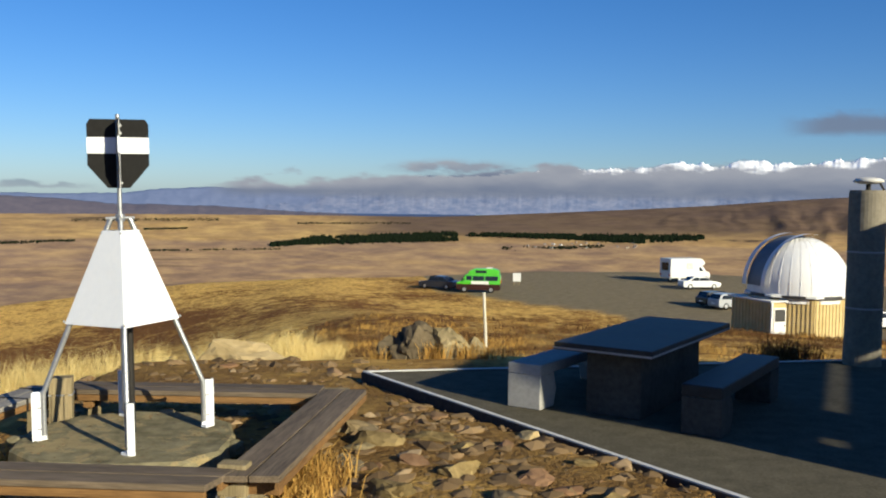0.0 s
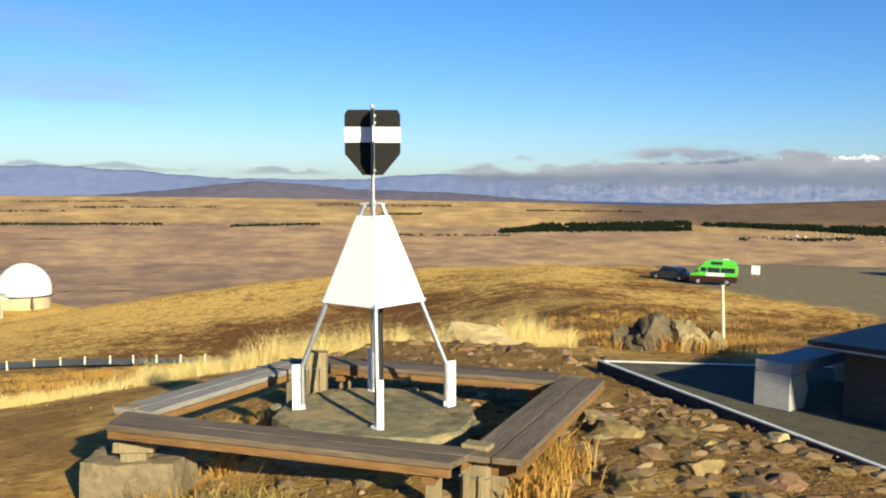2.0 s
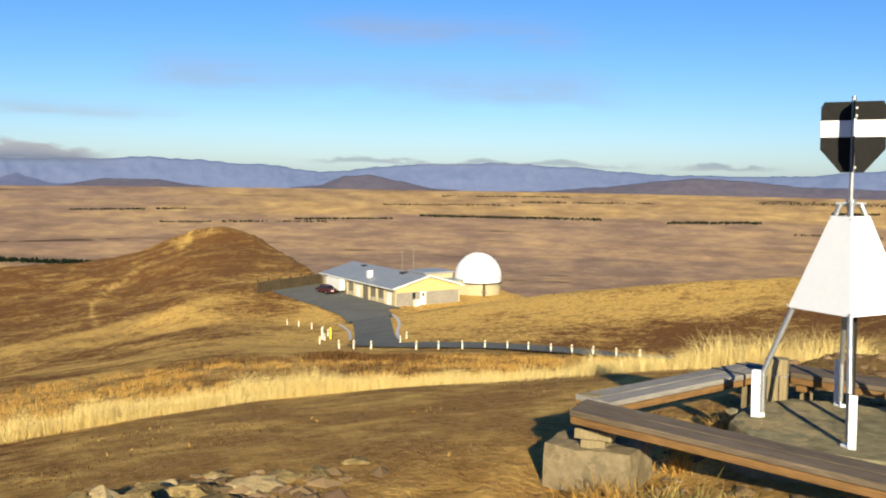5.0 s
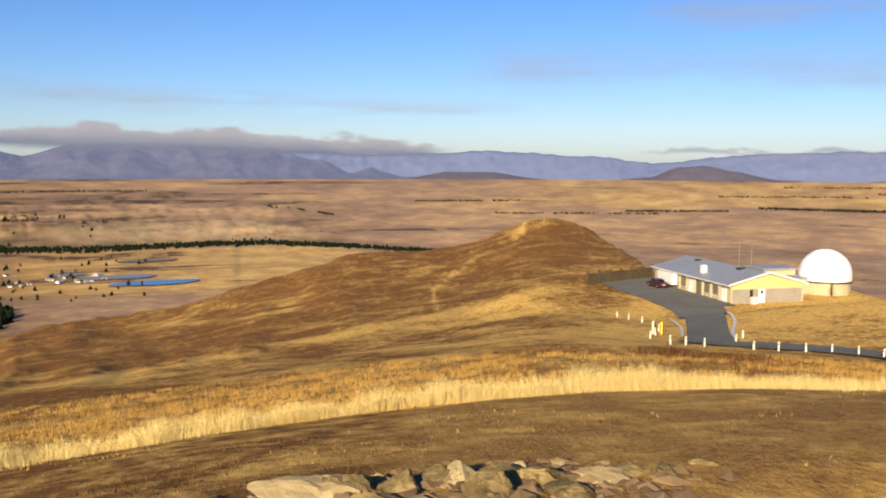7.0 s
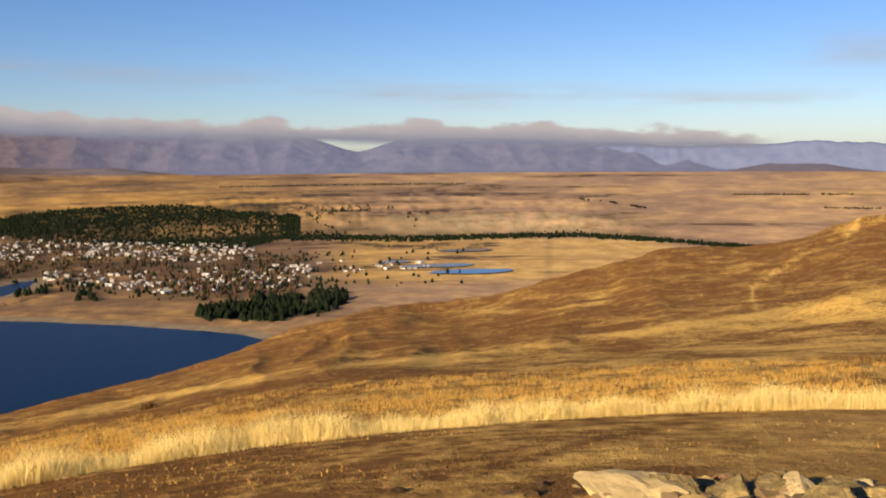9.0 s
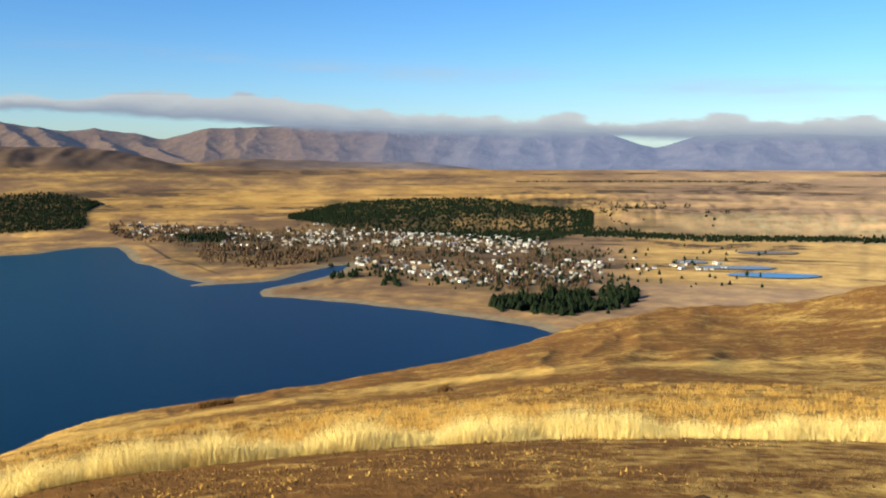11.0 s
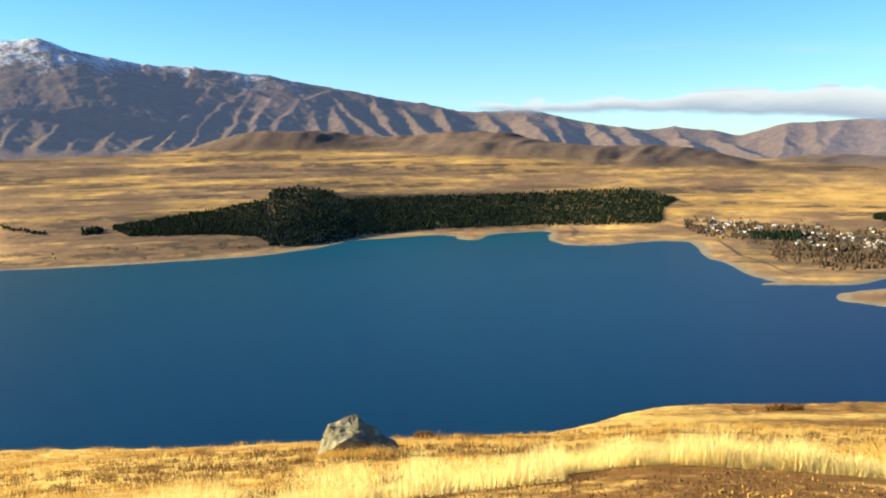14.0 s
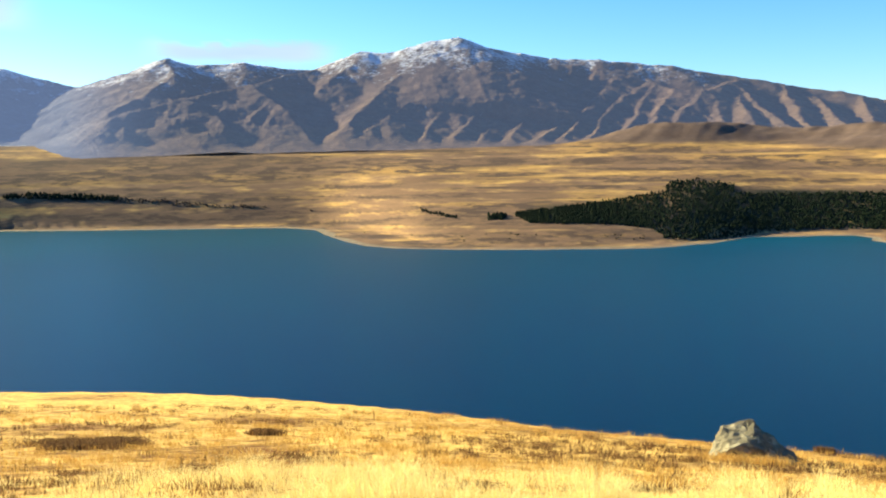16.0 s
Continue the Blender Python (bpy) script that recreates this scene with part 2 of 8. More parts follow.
SPURS_B = [
    [(154.3, 6.2, 4690), (155.0, 4.63, 4400), (156.8, 3.12, 4100), (158.5, 0.84, 3640)], [(152.6, 5.8, 4690), (152.8, 4.59, 4400), (154.7, 2.58, 4000), (156.8, 0.82, 3640)],
    [(150.7, 5.4, 4680), (151.2, 4.22, 4400), (153.3, 2.22, 3950), (155.1, 0.72, 3640)], [(149.5, 5.02, 4600), (150.2, 3.53, 4250), (151.6, 2.36, 3980), (153.3, 0.70, 3640)],
    [(147.9, 5.1, 4680), (148.2, 4.15, 4400), (149.5, 2.15, 3950), (151.4, 0.68, 3630)], [(146.2, 4.9, 4680), (147.2, 3.79, 4350), (148.5, 2.48, 4000), (149.9, 0.72, 3640)],
    [(145.5, 4.8, 4680), (144.8, 3.90, 4450), (143.5, 3.43, 4300), (141.6, 3.31, 4300), (140.0, 3.9, 4650)]]
SPURS_C = [
    [(144.8, 3.90, 4450), (147.0, 2.61, 4060), (148.2, 0.73, 3640)], [(144.5, 3.73, 4400), (145.5, 2.35, 4040), (146.3, 0.81, 3650)], [(143.5, 3.43, 4300), (144.3, 2.22, 4000), (145.1, 1.06, 3700)],
    [(141.7, 3.32, 4300), (142.7, 2.35, 4050), (143.5, 1.37, 3800)], [(140.9, 3.36, 4400), (140.9, 2.31, 4100), (140.6, 0.82, 3700)], [(140.0, 3.59, 4550), (138.4, 2.25, 4100), (136.5, 0.78, 3680)],
    [(140.0, 3.27, 4450), (139.2, 1.94, 3950), (138.7, 0.82, 3690)], [(137.2, 3.5, 4680), (136.9, 2.53, 4350), (135.6, 0.70, 3680)], [(135.7, 2.97, 4650), (134.8, 2.14, 4300), (133.7, 0.63, 3690)]]
SPURS_D = [
    [(133.2, 2.75, 4650), (132.5, 1.53, 4200), (132.2, 0.48, 3850)], [(130.4, 2.4, 4680), (129.7, 1.47, 4300), (129.4, 0.18, 3800)], [(128.0, 2.19, 4600), (126.9, 1.06, 4100), (125.9, 0.04, 3780)],
    [(126.1, 2.1, 4680), (126.1, 1.39, 4400), (125.2, -0.04, 3780)], [(124.2, 1.58, 4640), (123.0, 0.87, 4300), (122.0, -0.24, 3800)], [(122.2, 1.39, 4640), (121.2, 0.59, 4200), (120.5, -0.13, 3850)],
    [(118.9, 0.77, 4600), (118.0, 0.18, 4100), (117.6, -0.40, 3850)], [(116.6, 0.48, 4600), (115.3, -0.11, 4100), (114.2, -0.56, 3850)]]


def periodic(az, col):
    a, v = HILL[:, 0], HILL[:, col]
    a = np.concatenate([a[-3:] - 360, a, a[:3] + 360])
    v = np.concatenate([v[-3:], v, v[:3]])
    return smooth_interp(az, a, v, 1.6)


def smooth_interp(x, xs, ys, width):
    """Piecewise linear, with its corners rounded over about width."""
    g = np.arange(xs[0] - 6, xs[-1] + 6, 0.25)
    k = np.exp(-0.5 * (np.arange(-24, 25) * 0.25 / width) ** 2)
    f = np.interp(g, xs, ys)
    f = np.convolve(np.pad(f, 24, mode="edge"), k / k.sum(), mode="valid")
    return np.interp(x, g, f)


def plain_t(az, r):
    """Slope of the sight line to the basin floor, which rises to the foot of the ranges."""
    r0 = smooth_interp(az, [60, 100, 122, 127, 134, 138, 141, 143, 150, 158, 160, 162, 164, 170, 177, 183, 192], [2224, 2224, 2224, 2421, 2378, 2293, 2121, 2036, 1933, 1990, 2150, 2420, 2600, 2640, 2720, 2830, 2870], 1.5)
    rf = foot_r(az)
    tf = np.tan(np.radians(smooth_interp(az, [60, 108, 116, 128, 140, 151, 165, 181, 192], [-1.3, -1.3, -0.75, -0.2, 0.2, 0.25, 0.4, 0.5, 0.5], 2.0)))
    t0 = -(EYE - LAKE_Z) / r0
    k = np.clip((r - r0) / (rf - r0), 0, 1)
    t_far = t0 + (tf - t0) * (1 - np.exp(-2.0 * k)) / (1 - math.exp(-2.0))
    return np.where(r < r0, -(EYE - LAKE_Z) / np.maximum(r, 1.0), t_far)


def foot_r(az):
    return smooth_interp(az, [60, 100, 116, 124, 130, 165, 192], [4120, 4120, 3950, 3650, 3500, 3560, 3700], 2.0)


def plain_r(az, el):
    """Distance at which the basin floor is seen under the depression el."""
    t = np.tan(np.radians(np.asarray(el, dtype=float)))
    az = np.asarray(az, dtype=float)
    lo, hi = np.full(np.broadcast(az, t).shape, 300.0), foot_r(az) + 0 * t
    for _ in range(40):
        mid = (lo + hi) / 2
        up = plain_t(az, mid) > t
        lo, hi = np.where(up, lo, mid), np.where(up, mid, hi)
    return lo


def shore_poly():
    a, d = np.concatenate([SHORE[:, 0], [192, 87]]), np.concatenate([SHORE[:, 1], [300, 300]])
    return d * np.sin(np.radians(a)), d * np.cos(np.radians(a))


def in_lake(az, r):
    """Inside the lake's outline."""
    px, py = shore_poly()
    x, y = r * np.sin(np.radians(az)), r * np.cos(np.radians(az))
    inside = np.zeros(np.broadcast(az, r).shape, dtype=bool)
    j = len(px) - 1
    for i in range(len(px)):
        if py[i] != py[j]:
            inside ^= ((py[i] > y) != (py[j] > y)) & (x < (px[j] - px[i]) * (y - py[i]) / (py[j] - py[i]) + px[i])
        j = i
    return inside


def shore_dist(az, r):
    """Metres from the shore line, negative on the water; far away a large number."""
    az, r = np.broadcast_arrays(az, r)
    out = np.full(az.shape, 999.0)
    sel = (az > 85) & (az < 193) & (r > 280) & (r < 3450)
    a, q = az[sel], r[sel]
    x, y = q * np.sin(np.radians(a)), q * np.cos(np.radians(a))
    px, py = shore_poly()
    best = np.full(x.shape, 1e9)
    for i in range(len(SHORE) - 1):
        ex, ey = px[i + 1] - px[i], py[i + 1] - py[i]
        t = np.clip(((x - px[i]) * ex + (y - py[i]) * ey) / (ex * ex + ey * ey), 0, 1)
        best = np.minimum(best, np.hypot(x - px[i] - t * ex, y - py[i] - t * ey))
    d = np.where(in_lake(a, q), -best, best)
    out[sel] = d + 4 * fbm(x / 50.0, y / 50.0, 3, 77)
    return out


class Range:
    """The mountain range: a crest and spurs, each a roof that falls away to its sides, with side spurs branching off and gullies between them."""

    def __init__(self):
        self.az, self.r = np.arange(58, 196.01, 0.1), np.linspace(3330, 4948, 160)
        A, Q = np.meshgrid(self.az, self.r, indexing="ij")
        base = EYE + Q * plain_t(A, np.minimum(Q, foot_r(A)))
        g = np.random.default_rng(53)
        u, v = A * 75.0, Q
        wu = u + 26 * fbm(u / 150.0, v / 150.0, 4, 51)
        wv = v + 26 * fbm(u / 150.0, v / 150.0, 4, 57)
        z = base - 60

        def stamp(p, q, slope, k):
            reach = max(p[2], q[2]) - base.min()
            w = min(reach / slope, 700) + 30
            i0, i1 = np.searchsorted(self.az, [(min(p[0], q[0]) - w) / 75.0, (max(p[0], q[0]) + w) / 75.0])
            j0, j1 = np.searchsorted(self.r, [min(p[1], q[1]) - w, max(p[1], q[1]) + w])
            if i0 >= i1 or j0 >= j1:
                return
            x, y = wu[i0:i1, j0:j1], wv[i0:i1, j0:j1]
            ex, ey = q[0] - p[0], q[1] - p[1]
            t = np.clip(((x - p[0]) * ex + (y - p[1]) * ey) / max(ex * ex + ey * ey, 1), 0, 1)
            d = np.hypot(x - p[0] - t * ex, y - p[1] - t * ey)
            c = p[2] + (q[2] - p[2]) * t - slope * d
            o = z[i0:i1, j0:j1]
            h = np.clip(0.5 + 0.5 * (c - o) / k, 0, 1)
            z[i0:i1, j0:j1] = o + (c - o) * h + k * h * (1 - h)

        def place(a, e, q):
            q = q + min(200, max(-150, 12 * (148 - a))) * (a < 178.5)   # the range runs away to the south
            return np.array([a * 75.0, q, EYE + q * math.tan(radians(e))])

        def branch(p, q, depth):
            """Side spurs down both flanks of a ridge from p to q, with smaller ones on each."""
            d = q - p
            n = math.hypot(d[0], d[1])
            if n < 20:
                return
            step = (95, 48)[depth]
            s = g.uniform(0.2, 0.8) * step
            while s < n:
                a = p + d * (s / n)
                for side in (-1, 1):
                    t = math.atan2(d[1], d[0]) + side * g.uniform(0.7, 1.15)
                    m = g.uniform(0.5, 1.15) * (190, 75)[depth] * min(1.0, max(0.12, (a[2] - float(np.interp(a[0] / 75.0, self.az, base[:, 0])) - 25) / 170))
                    b = np.array([a[0] + m * math.cos(t), a[1] + m * math.sin(t), a[2] - 3 - m * g.uniform(0.38, 0.5)])
                    a2 = a - np.array([0, 0, (5, 3)[depth]])
                    stamp(a2, b, (0.52, 0.62)[depth], (12, 7)[depth])
                    if depth == 0:
                        branch(a2, b, 1)
                s += g.uniform(0.6, 1.5) * step

        sky = SKY.copy()
        crest = [place(a, e, 4860 if a > 178.5 else 4700) for a, e in sky]
        for p, q in zip(crest, crest[1:]):
            stamp(p, q, 0.46, 18)
        lines = [[place(*c) for c in line] for line in SPURS_A + SPURS_B + SPURS_C + SPURS_D]
        # the outlying ranges: spurs at uneven steps
        a = 60.5
        while a < 192:
            if a < 115 or a > 177.5:
                top = float(np.interp(a, sky[:, 0], sky[:, 1]))
                q0, foot = (4660.0, 4130.0) if a < 115 else (4780.0, 3900.0)
                e0 = math.degrees(math.atan(float(plain_t(np.array([a]), np.array([foot]))[0])))
                turn = g.uniform(-1.6, 1.6)
                lines.append([place(a, top - 0.1, q0), place(a + 0.5 * turn, 0.5 * top + 0.5 * e0 + g.uniform(-0.1, 0.3), 0.5 * (q0 + foot)), place(a + turn, e0, foot)])
            a += g.uniform(1.2, 3.4)
        for line in lines:
            if line[0][2] < line[-1][2]:
                line = line[::-1]
            for p, q in zip(line, line[1:]):
                stamp(p, q, 0.46, 16)
                branch(p, q, 0)
        z = z + np.clip((z - base) / 90, 0, 1) * (3.5 * fbm(u / 26.0, v / 26.0, 4, 71) + 5 * fbm(u / 80.0, v / 80.0, 3, 73))
        top = EYE + Q * np.tan(np.radians(smooth_interp(self.az, sky[:, 0], sky[:, 1], 0.15) + 0.05 + 0.05 * vnoise(self.az / 0.6, self.az * 0, 9)))[:, None]
        kk = np.exp(-0.5 * (np.arange(-24, 25) * 0.1 / 0.9) ** 2)
        mass = np.apply_along_axis(lambda c: np.convolve(np.pad(c, 24, mode="edge"), kk / kk.sum(), mode="valid"), 0, z)
        tame = 0.10 + 0.35 * sstep(118, 104, A)
        z = np.minimum(z * (1 - tame) + mass * tame, top)
        h = z - base
        z = base + np.where(h > 60, h, 14 * np.log1p(np.exp(np.clip(h, -200, 60) / 14)))   # aprons of scree soften the foot
        self.A, self.Q, self.z, self.h = A, Q, z, z - base

    def sample(self, az, r):
        az, r = np.broadcast_arrays(az, r)
        x = np.clip((az - self.az[0]) / 0.1, 0, len(self.az) - 1.001)
        y = np.clip((r - self.r[0]) / (self.r[1] - self.r[0]), 0, len(self.r) - 1.001)
        return self.h[x.astype(int), y.astype(int)]


RANGE = Range()


def ground_z(az, r):
    """Height of the ground at a bearing and a distance (arrays)."""
    az = np.where(az < -40, az + 360, az) * 1.0
    r = np.maximum(r, 0.05)
    x, y = -r * np.sin(np.radians(az)), r * np.cos(np.radians(az))
    r1, e1, r2, e2, r3, e3 = [periodic(az, c) for c in range(1, 7)]
    t1, t2, t3 = np.tan(np.radians(e1)), np.tan(np.radians(e2)), np.tan(np.radians(e3))
    lr = np.log(r)
    z1 = EYE + r1 * t1
    z_near = 0.5 + (z1 - 0.5) * np.clip((r - 1.5) / (r1 - 1.5), 0, 1) ** 1.15
    k12 = np.clip((lr - np.log(r1)) / (np.log(r2) - np.log(r1)), 0, 1)
    k23 = np.clip((lr - np.log(r2)) / (np.log(r3) - np.log(r2)), 0, 1)
    t = np.where(r < r2, t1 + (t2 - t1) * k12, t2 + (t3 - t2) * (k23 * 0.8 + 0.2 * k23 * k23))
    over = np.clip((r - r3) / (0.9 * r3), 0, 1)
    t = np.where(r > r3, t3 - over * (2 - over) * np.maximum(0.035, 0.06 * np.clip((r3 - 100) / 60, 0, 0.9)), t)
    z = np.where(r < r1, z_near, EYE + r * t)
    # flat rubble ground round the beacon and the paving
    flat = sstep(60, 24, az) * sstep(-60, -40, az) * sstep(0, -3, r - np.interp(az, [18, 26, 36], [15.5, 12.2, 9.9])) * sstep(1.5, 5, r)
    z = z * (1 - flat) + flat * (-0.10 + 0.10 * sstep(10.2, 7.8, r) * sstep(10, 2, az) * sstep(0.02, -0.1, x + 0.89 - (11.25 - y) * 0.683) - 0.05 * sstep(-0.1, 0.05, x + 0.89 - (11.25 - y) * 0.683) - 0.36 * sstep(16, 36, az))
    # broken relief, growing with distance
    rough = 0.02 + 0.05 * sstep(3, 20, r) + 0.9 * sstep(40, 260, r) + 2.2 * sstep(200, 420, r)
    z = z + rough * fbm(x / 9.0, y / 9.0, 4, 3) * np.where(r < 30, 1, 0.45) + 0.8 * rough * fbm(x / 45.0, y / 45.0, 4, 11) * sstep(25, 80, r)
    # gullies running down the flank
    ga = fbm(az / 5.0 + 0.25 * fbm(az / 6.0, lr * 2, 2, 5), lr * 1.3, 3, 23, ridged=True)
    z = z + ga * sstep(50, 95, az) * sstep(185, 150, az) * sstep(40, 130, r) * sstep(1.02, 0.75, r / r3) * 0.007 * r
    # level yards
    for a0, q0, zz, ra, rb in ((46.0, 160, -20.0, 27, 40), (-13, 104, -8.4, 30, 45)):
        c = bearing(a0, q0)
        d = np.hypot(x - c.x, y - c.y)
        k = sstep(rb, ra, d)
        z = z * (1 - k) + k * zz
    # the basin floor
    plain = EYE + r * plain_t(az, r)
    plain = plain + sstep(900, 2500, r) * 1.6 * fbm(x / 260.0, y / 260.0, 4, 31) * sstep(4000, 3000, r)
    u = az * 75.0
    z = np.maximum(z, plain)
    # bare hill across the basin
    sky_r = smooth_interp(az, [-36, -30, -25.6, -23.3, -20.6, -16, -11, -6, -1, 6], [0.1, 0.3, 0.25, 0.2, 0.0, -0.4, -0.72, -1.0, -1.25, -1.45], 0.8)
    rf = smooth_interp(az, [-36, -28, -18, -14, -8, 0, 6], [2900, 2950, 3150, 3450, 3750, 3950, 4050], 1.5)
    kh = np.clip((r - rf) / (4150 - rf), 0, 1)
    tb = plain_t(az, rf)
    gul = fbm(u / 110.0 + 0.5 * fbm(x / 300.0, y / 300.0, 2, 9), r / 900.0, 4, 43, ridged=True)
    hz = EYE + r * (tb + (np.tan(np.radians(sky_r)) - tb) * (kh ** 1.1)) + 16 * gul * np.sin(np.pi * kh) * sstep(-8, -20, az) - 120 * sstep(4150, 4300, r)
    z = np.where((az < 6) & (az > -40) & (r > rf), np.maximum(np.where(r > 4150, -300, z), hz), z)
    # the terrace cliff beyond the town
    cl = sstep(66, 73, az) * sstep(112, 92, az)
    rc = plain_r(az, -5.15)
    z = z + cl * sstep(rc, rc + 75, r) * sstep(rc + 900, rc + 300, r) * (38 + 5 * fbm(az * 2.0, r / 90.0, 3, 37, ridged=True))
    # lake bed and shelving shore
    sd = shore_dist(az, r)
    shelf = LAKE_Z + np.clip(0.07 * sd, -5, 4)
    z = np.where((sd < 60) & (z < LAKE_Z + 20), shelf + np.maximum(z - LAKE_Z, 0) * sstep(20, 60, sd), z)
    z = np.where((sd >= 60) & (r > 600) & (az > 74) & (az < 192), np.maximum(z, LAKE_Z + 1.5), z)
    # low moraine hills and the terrace scarp in front
    return z + moraine(az, r)


def moraine(az, r):
    z = 0.0
    for a0, aw, q0, qw, h in MORAINE:
        d = np.abs((az - a0) / aw) ** 2.6 + ((r - q0) / np.where(r < q0, qw, 2.2 * qw)) ** 2
        z = z + h * np.exp(-d) * (1 + 0.12 * fbm(az * 0.55 + r / 260.0, r / 200.0, 3, 81, ridged=True))
    scarp = np.exp(-((az - 125) / 8.5) ** 4) * np.exp(-((r - 3270) / 60) ** 2)
    return z + 10 * scarp * fbm(az * 0.7 + r / 200.0, r / 300.0, 4, 83)


def ground_at(x, y):
    a = math.degrees(math.atan2(-x, y))
    return float(ground_z(np.array([a]), np.array([math.hypot(x, y)]))[0])


def grounds(x, y):
    return ground_z(np.degrees(np.arctan2(-x, y)), np.hypot(x, y))

# ---- ground, water ----
def make_ground(material):
    fine = np.concatenate([np.arange(-34, 84, 0.24), np.arange(84, 192.01, 0.16)])
    rest = np.arange(194, 325.9, 2.0)
    az = np.concatenate([fine, rest])
    rr = np.concatenate([[0.01], np.geomspace(0.4, 60, 110), np.geomspace(61.5, 1000, 85), np.geomspace(1010, 2430, 145), np.linspace(2445, 3980, 100), np.linspace(4000, 4950, 26)])
    A, Rr = np.meshgrid(az, rr, indexing="ij")
    Z = ground_z(A, Rr)
    X, Y = -Rr * np.sin(np.radians(A)), Rr * np.cos(np.radians(A))
    na, nr = A.shape
    co = np.stack([X, Y, Z], -1).reshape(-1, 3)
    i, j = np.meshgrid(np.arange(na), np.arange(nr - 1), indexing="ij")
    i2 = (i + 1) % na
    quads = np.stack([i * nr + j, i * nr + j + 1, i2 * nr + j + 1, i2 * nr + j], -1).reshape(-1, 4)
    me = arr_mesh("ground", co, quads, material)
    ob = new("ground", me)
    # land cover, one value a vertex
    el = np.degrees(np.arctan((Z - EYE) / Rr))
    n1, n2 = fbm(X / 38.0, Y / 38.0, 4, 101), fbm(X / 11.0, Y / 11.0, 3, 103)
    lr = np.log(np.maximum(Rr, 1))
    east = sstep(42, 52, A)
    north = sstep(8, 0, A)
    lake_side = sstep(84, 98, A)
    b_w = 0.26 + 0.34 * sstep(20, 32, A) + 0.85 * np.maximum(sstep(92, 108, Rr), 0.7 * sstep(40, 22, Rr))
    b_e = 0.72 - 0.62 * sstep(100, 220, Rr)
    band = b_w * (1 - east) + east * (b_e * (1 - lake_side) + 0.85 * lake_side)
    band = band * (1 - north) + north * (0.3 + 0.3 * sstep(30, 18, Rr))
    gold = np.clip(band + 0.55 * n1 + 0.35 * n2 + 0.35 * fbm(A / 4.0, lr * 9.0, 3, 105), 0, 1)
    # spurs as the sun lights them, put into the colour: gold below the long spur, brown between it and the next
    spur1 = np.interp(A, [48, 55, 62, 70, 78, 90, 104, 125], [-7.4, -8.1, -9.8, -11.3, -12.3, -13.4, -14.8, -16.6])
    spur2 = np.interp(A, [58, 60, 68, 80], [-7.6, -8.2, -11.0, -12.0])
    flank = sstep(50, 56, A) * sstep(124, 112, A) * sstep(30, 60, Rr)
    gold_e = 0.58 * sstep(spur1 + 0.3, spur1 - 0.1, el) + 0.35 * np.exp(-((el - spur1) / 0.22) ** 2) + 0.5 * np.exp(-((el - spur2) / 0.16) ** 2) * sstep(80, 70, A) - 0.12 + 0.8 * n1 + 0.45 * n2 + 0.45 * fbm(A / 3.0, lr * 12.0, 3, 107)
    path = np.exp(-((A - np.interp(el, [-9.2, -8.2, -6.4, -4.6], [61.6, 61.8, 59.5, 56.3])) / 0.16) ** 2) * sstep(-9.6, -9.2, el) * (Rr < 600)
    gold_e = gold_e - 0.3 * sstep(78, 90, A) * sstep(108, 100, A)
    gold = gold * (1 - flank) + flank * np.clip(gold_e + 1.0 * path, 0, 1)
    far = sstep(480, 800, Rr)
    # river terraces and paddocks, drawn by bearing and depression from the eye into long thin bands
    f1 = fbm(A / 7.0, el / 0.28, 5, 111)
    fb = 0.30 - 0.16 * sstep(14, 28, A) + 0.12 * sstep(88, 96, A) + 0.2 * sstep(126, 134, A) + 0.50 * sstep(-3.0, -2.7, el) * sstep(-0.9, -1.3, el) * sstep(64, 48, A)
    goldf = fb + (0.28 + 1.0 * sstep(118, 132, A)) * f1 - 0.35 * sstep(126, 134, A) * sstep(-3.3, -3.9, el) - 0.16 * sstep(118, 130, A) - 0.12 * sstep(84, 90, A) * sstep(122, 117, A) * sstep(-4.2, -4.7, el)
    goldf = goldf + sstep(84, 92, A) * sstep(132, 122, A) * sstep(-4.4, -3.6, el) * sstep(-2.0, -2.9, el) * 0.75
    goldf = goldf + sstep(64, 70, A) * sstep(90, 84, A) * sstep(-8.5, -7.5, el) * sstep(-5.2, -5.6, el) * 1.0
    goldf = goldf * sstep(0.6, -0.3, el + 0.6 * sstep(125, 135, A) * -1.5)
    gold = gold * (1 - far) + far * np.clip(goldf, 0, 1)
    dirt = sstep(periodic_edge(A) + 0.8, periodic_edge(A) - 0.6, Rr)
    turf = dirt * sstep(54, 70, A)
    gold = gold * (1 - turf) + turf * np.clip(0.1 + 0.5 * n2, 0, 1)
    dirt = dirt * (1 - 0.85 * sstep(54, 70, A))
    near_edge = np.interp(A, [-34, -20, -14, -11, -7, -3, 0.5, 1.5], [70, 72, 74, 80, 90, 97, 102, 125]) + 5 * fbm(X / 7.0, Y / 7.0, 3, 7)
    gravel = sstep(near_edge - 1.5, near_edge + 1.5, Rr) * sstep(150, 140, Rr) * sstep(2.5, 1.0, A)
    # darker soil round the terrace rubble
    dark_soil = 0.5 * sstep(27, 21, A) * sstep(-18, -12, A) * sstep(13.5, 12, Rr) * sstep(3, 4, Rr) * np.clip(0.9 + 0.6 * n2, 0, 1)
    beach = shore_band(A, Rr, X, Y)
    rc = plain_r(az, np.full_like(az, -5.15))[:, None]
    face = sstep(66, 73, A) * sstep(112, 92, A) * sstep(rc - 4, rc + 8, Rr) * sstep(rc + 92, rc + 72, Rr)
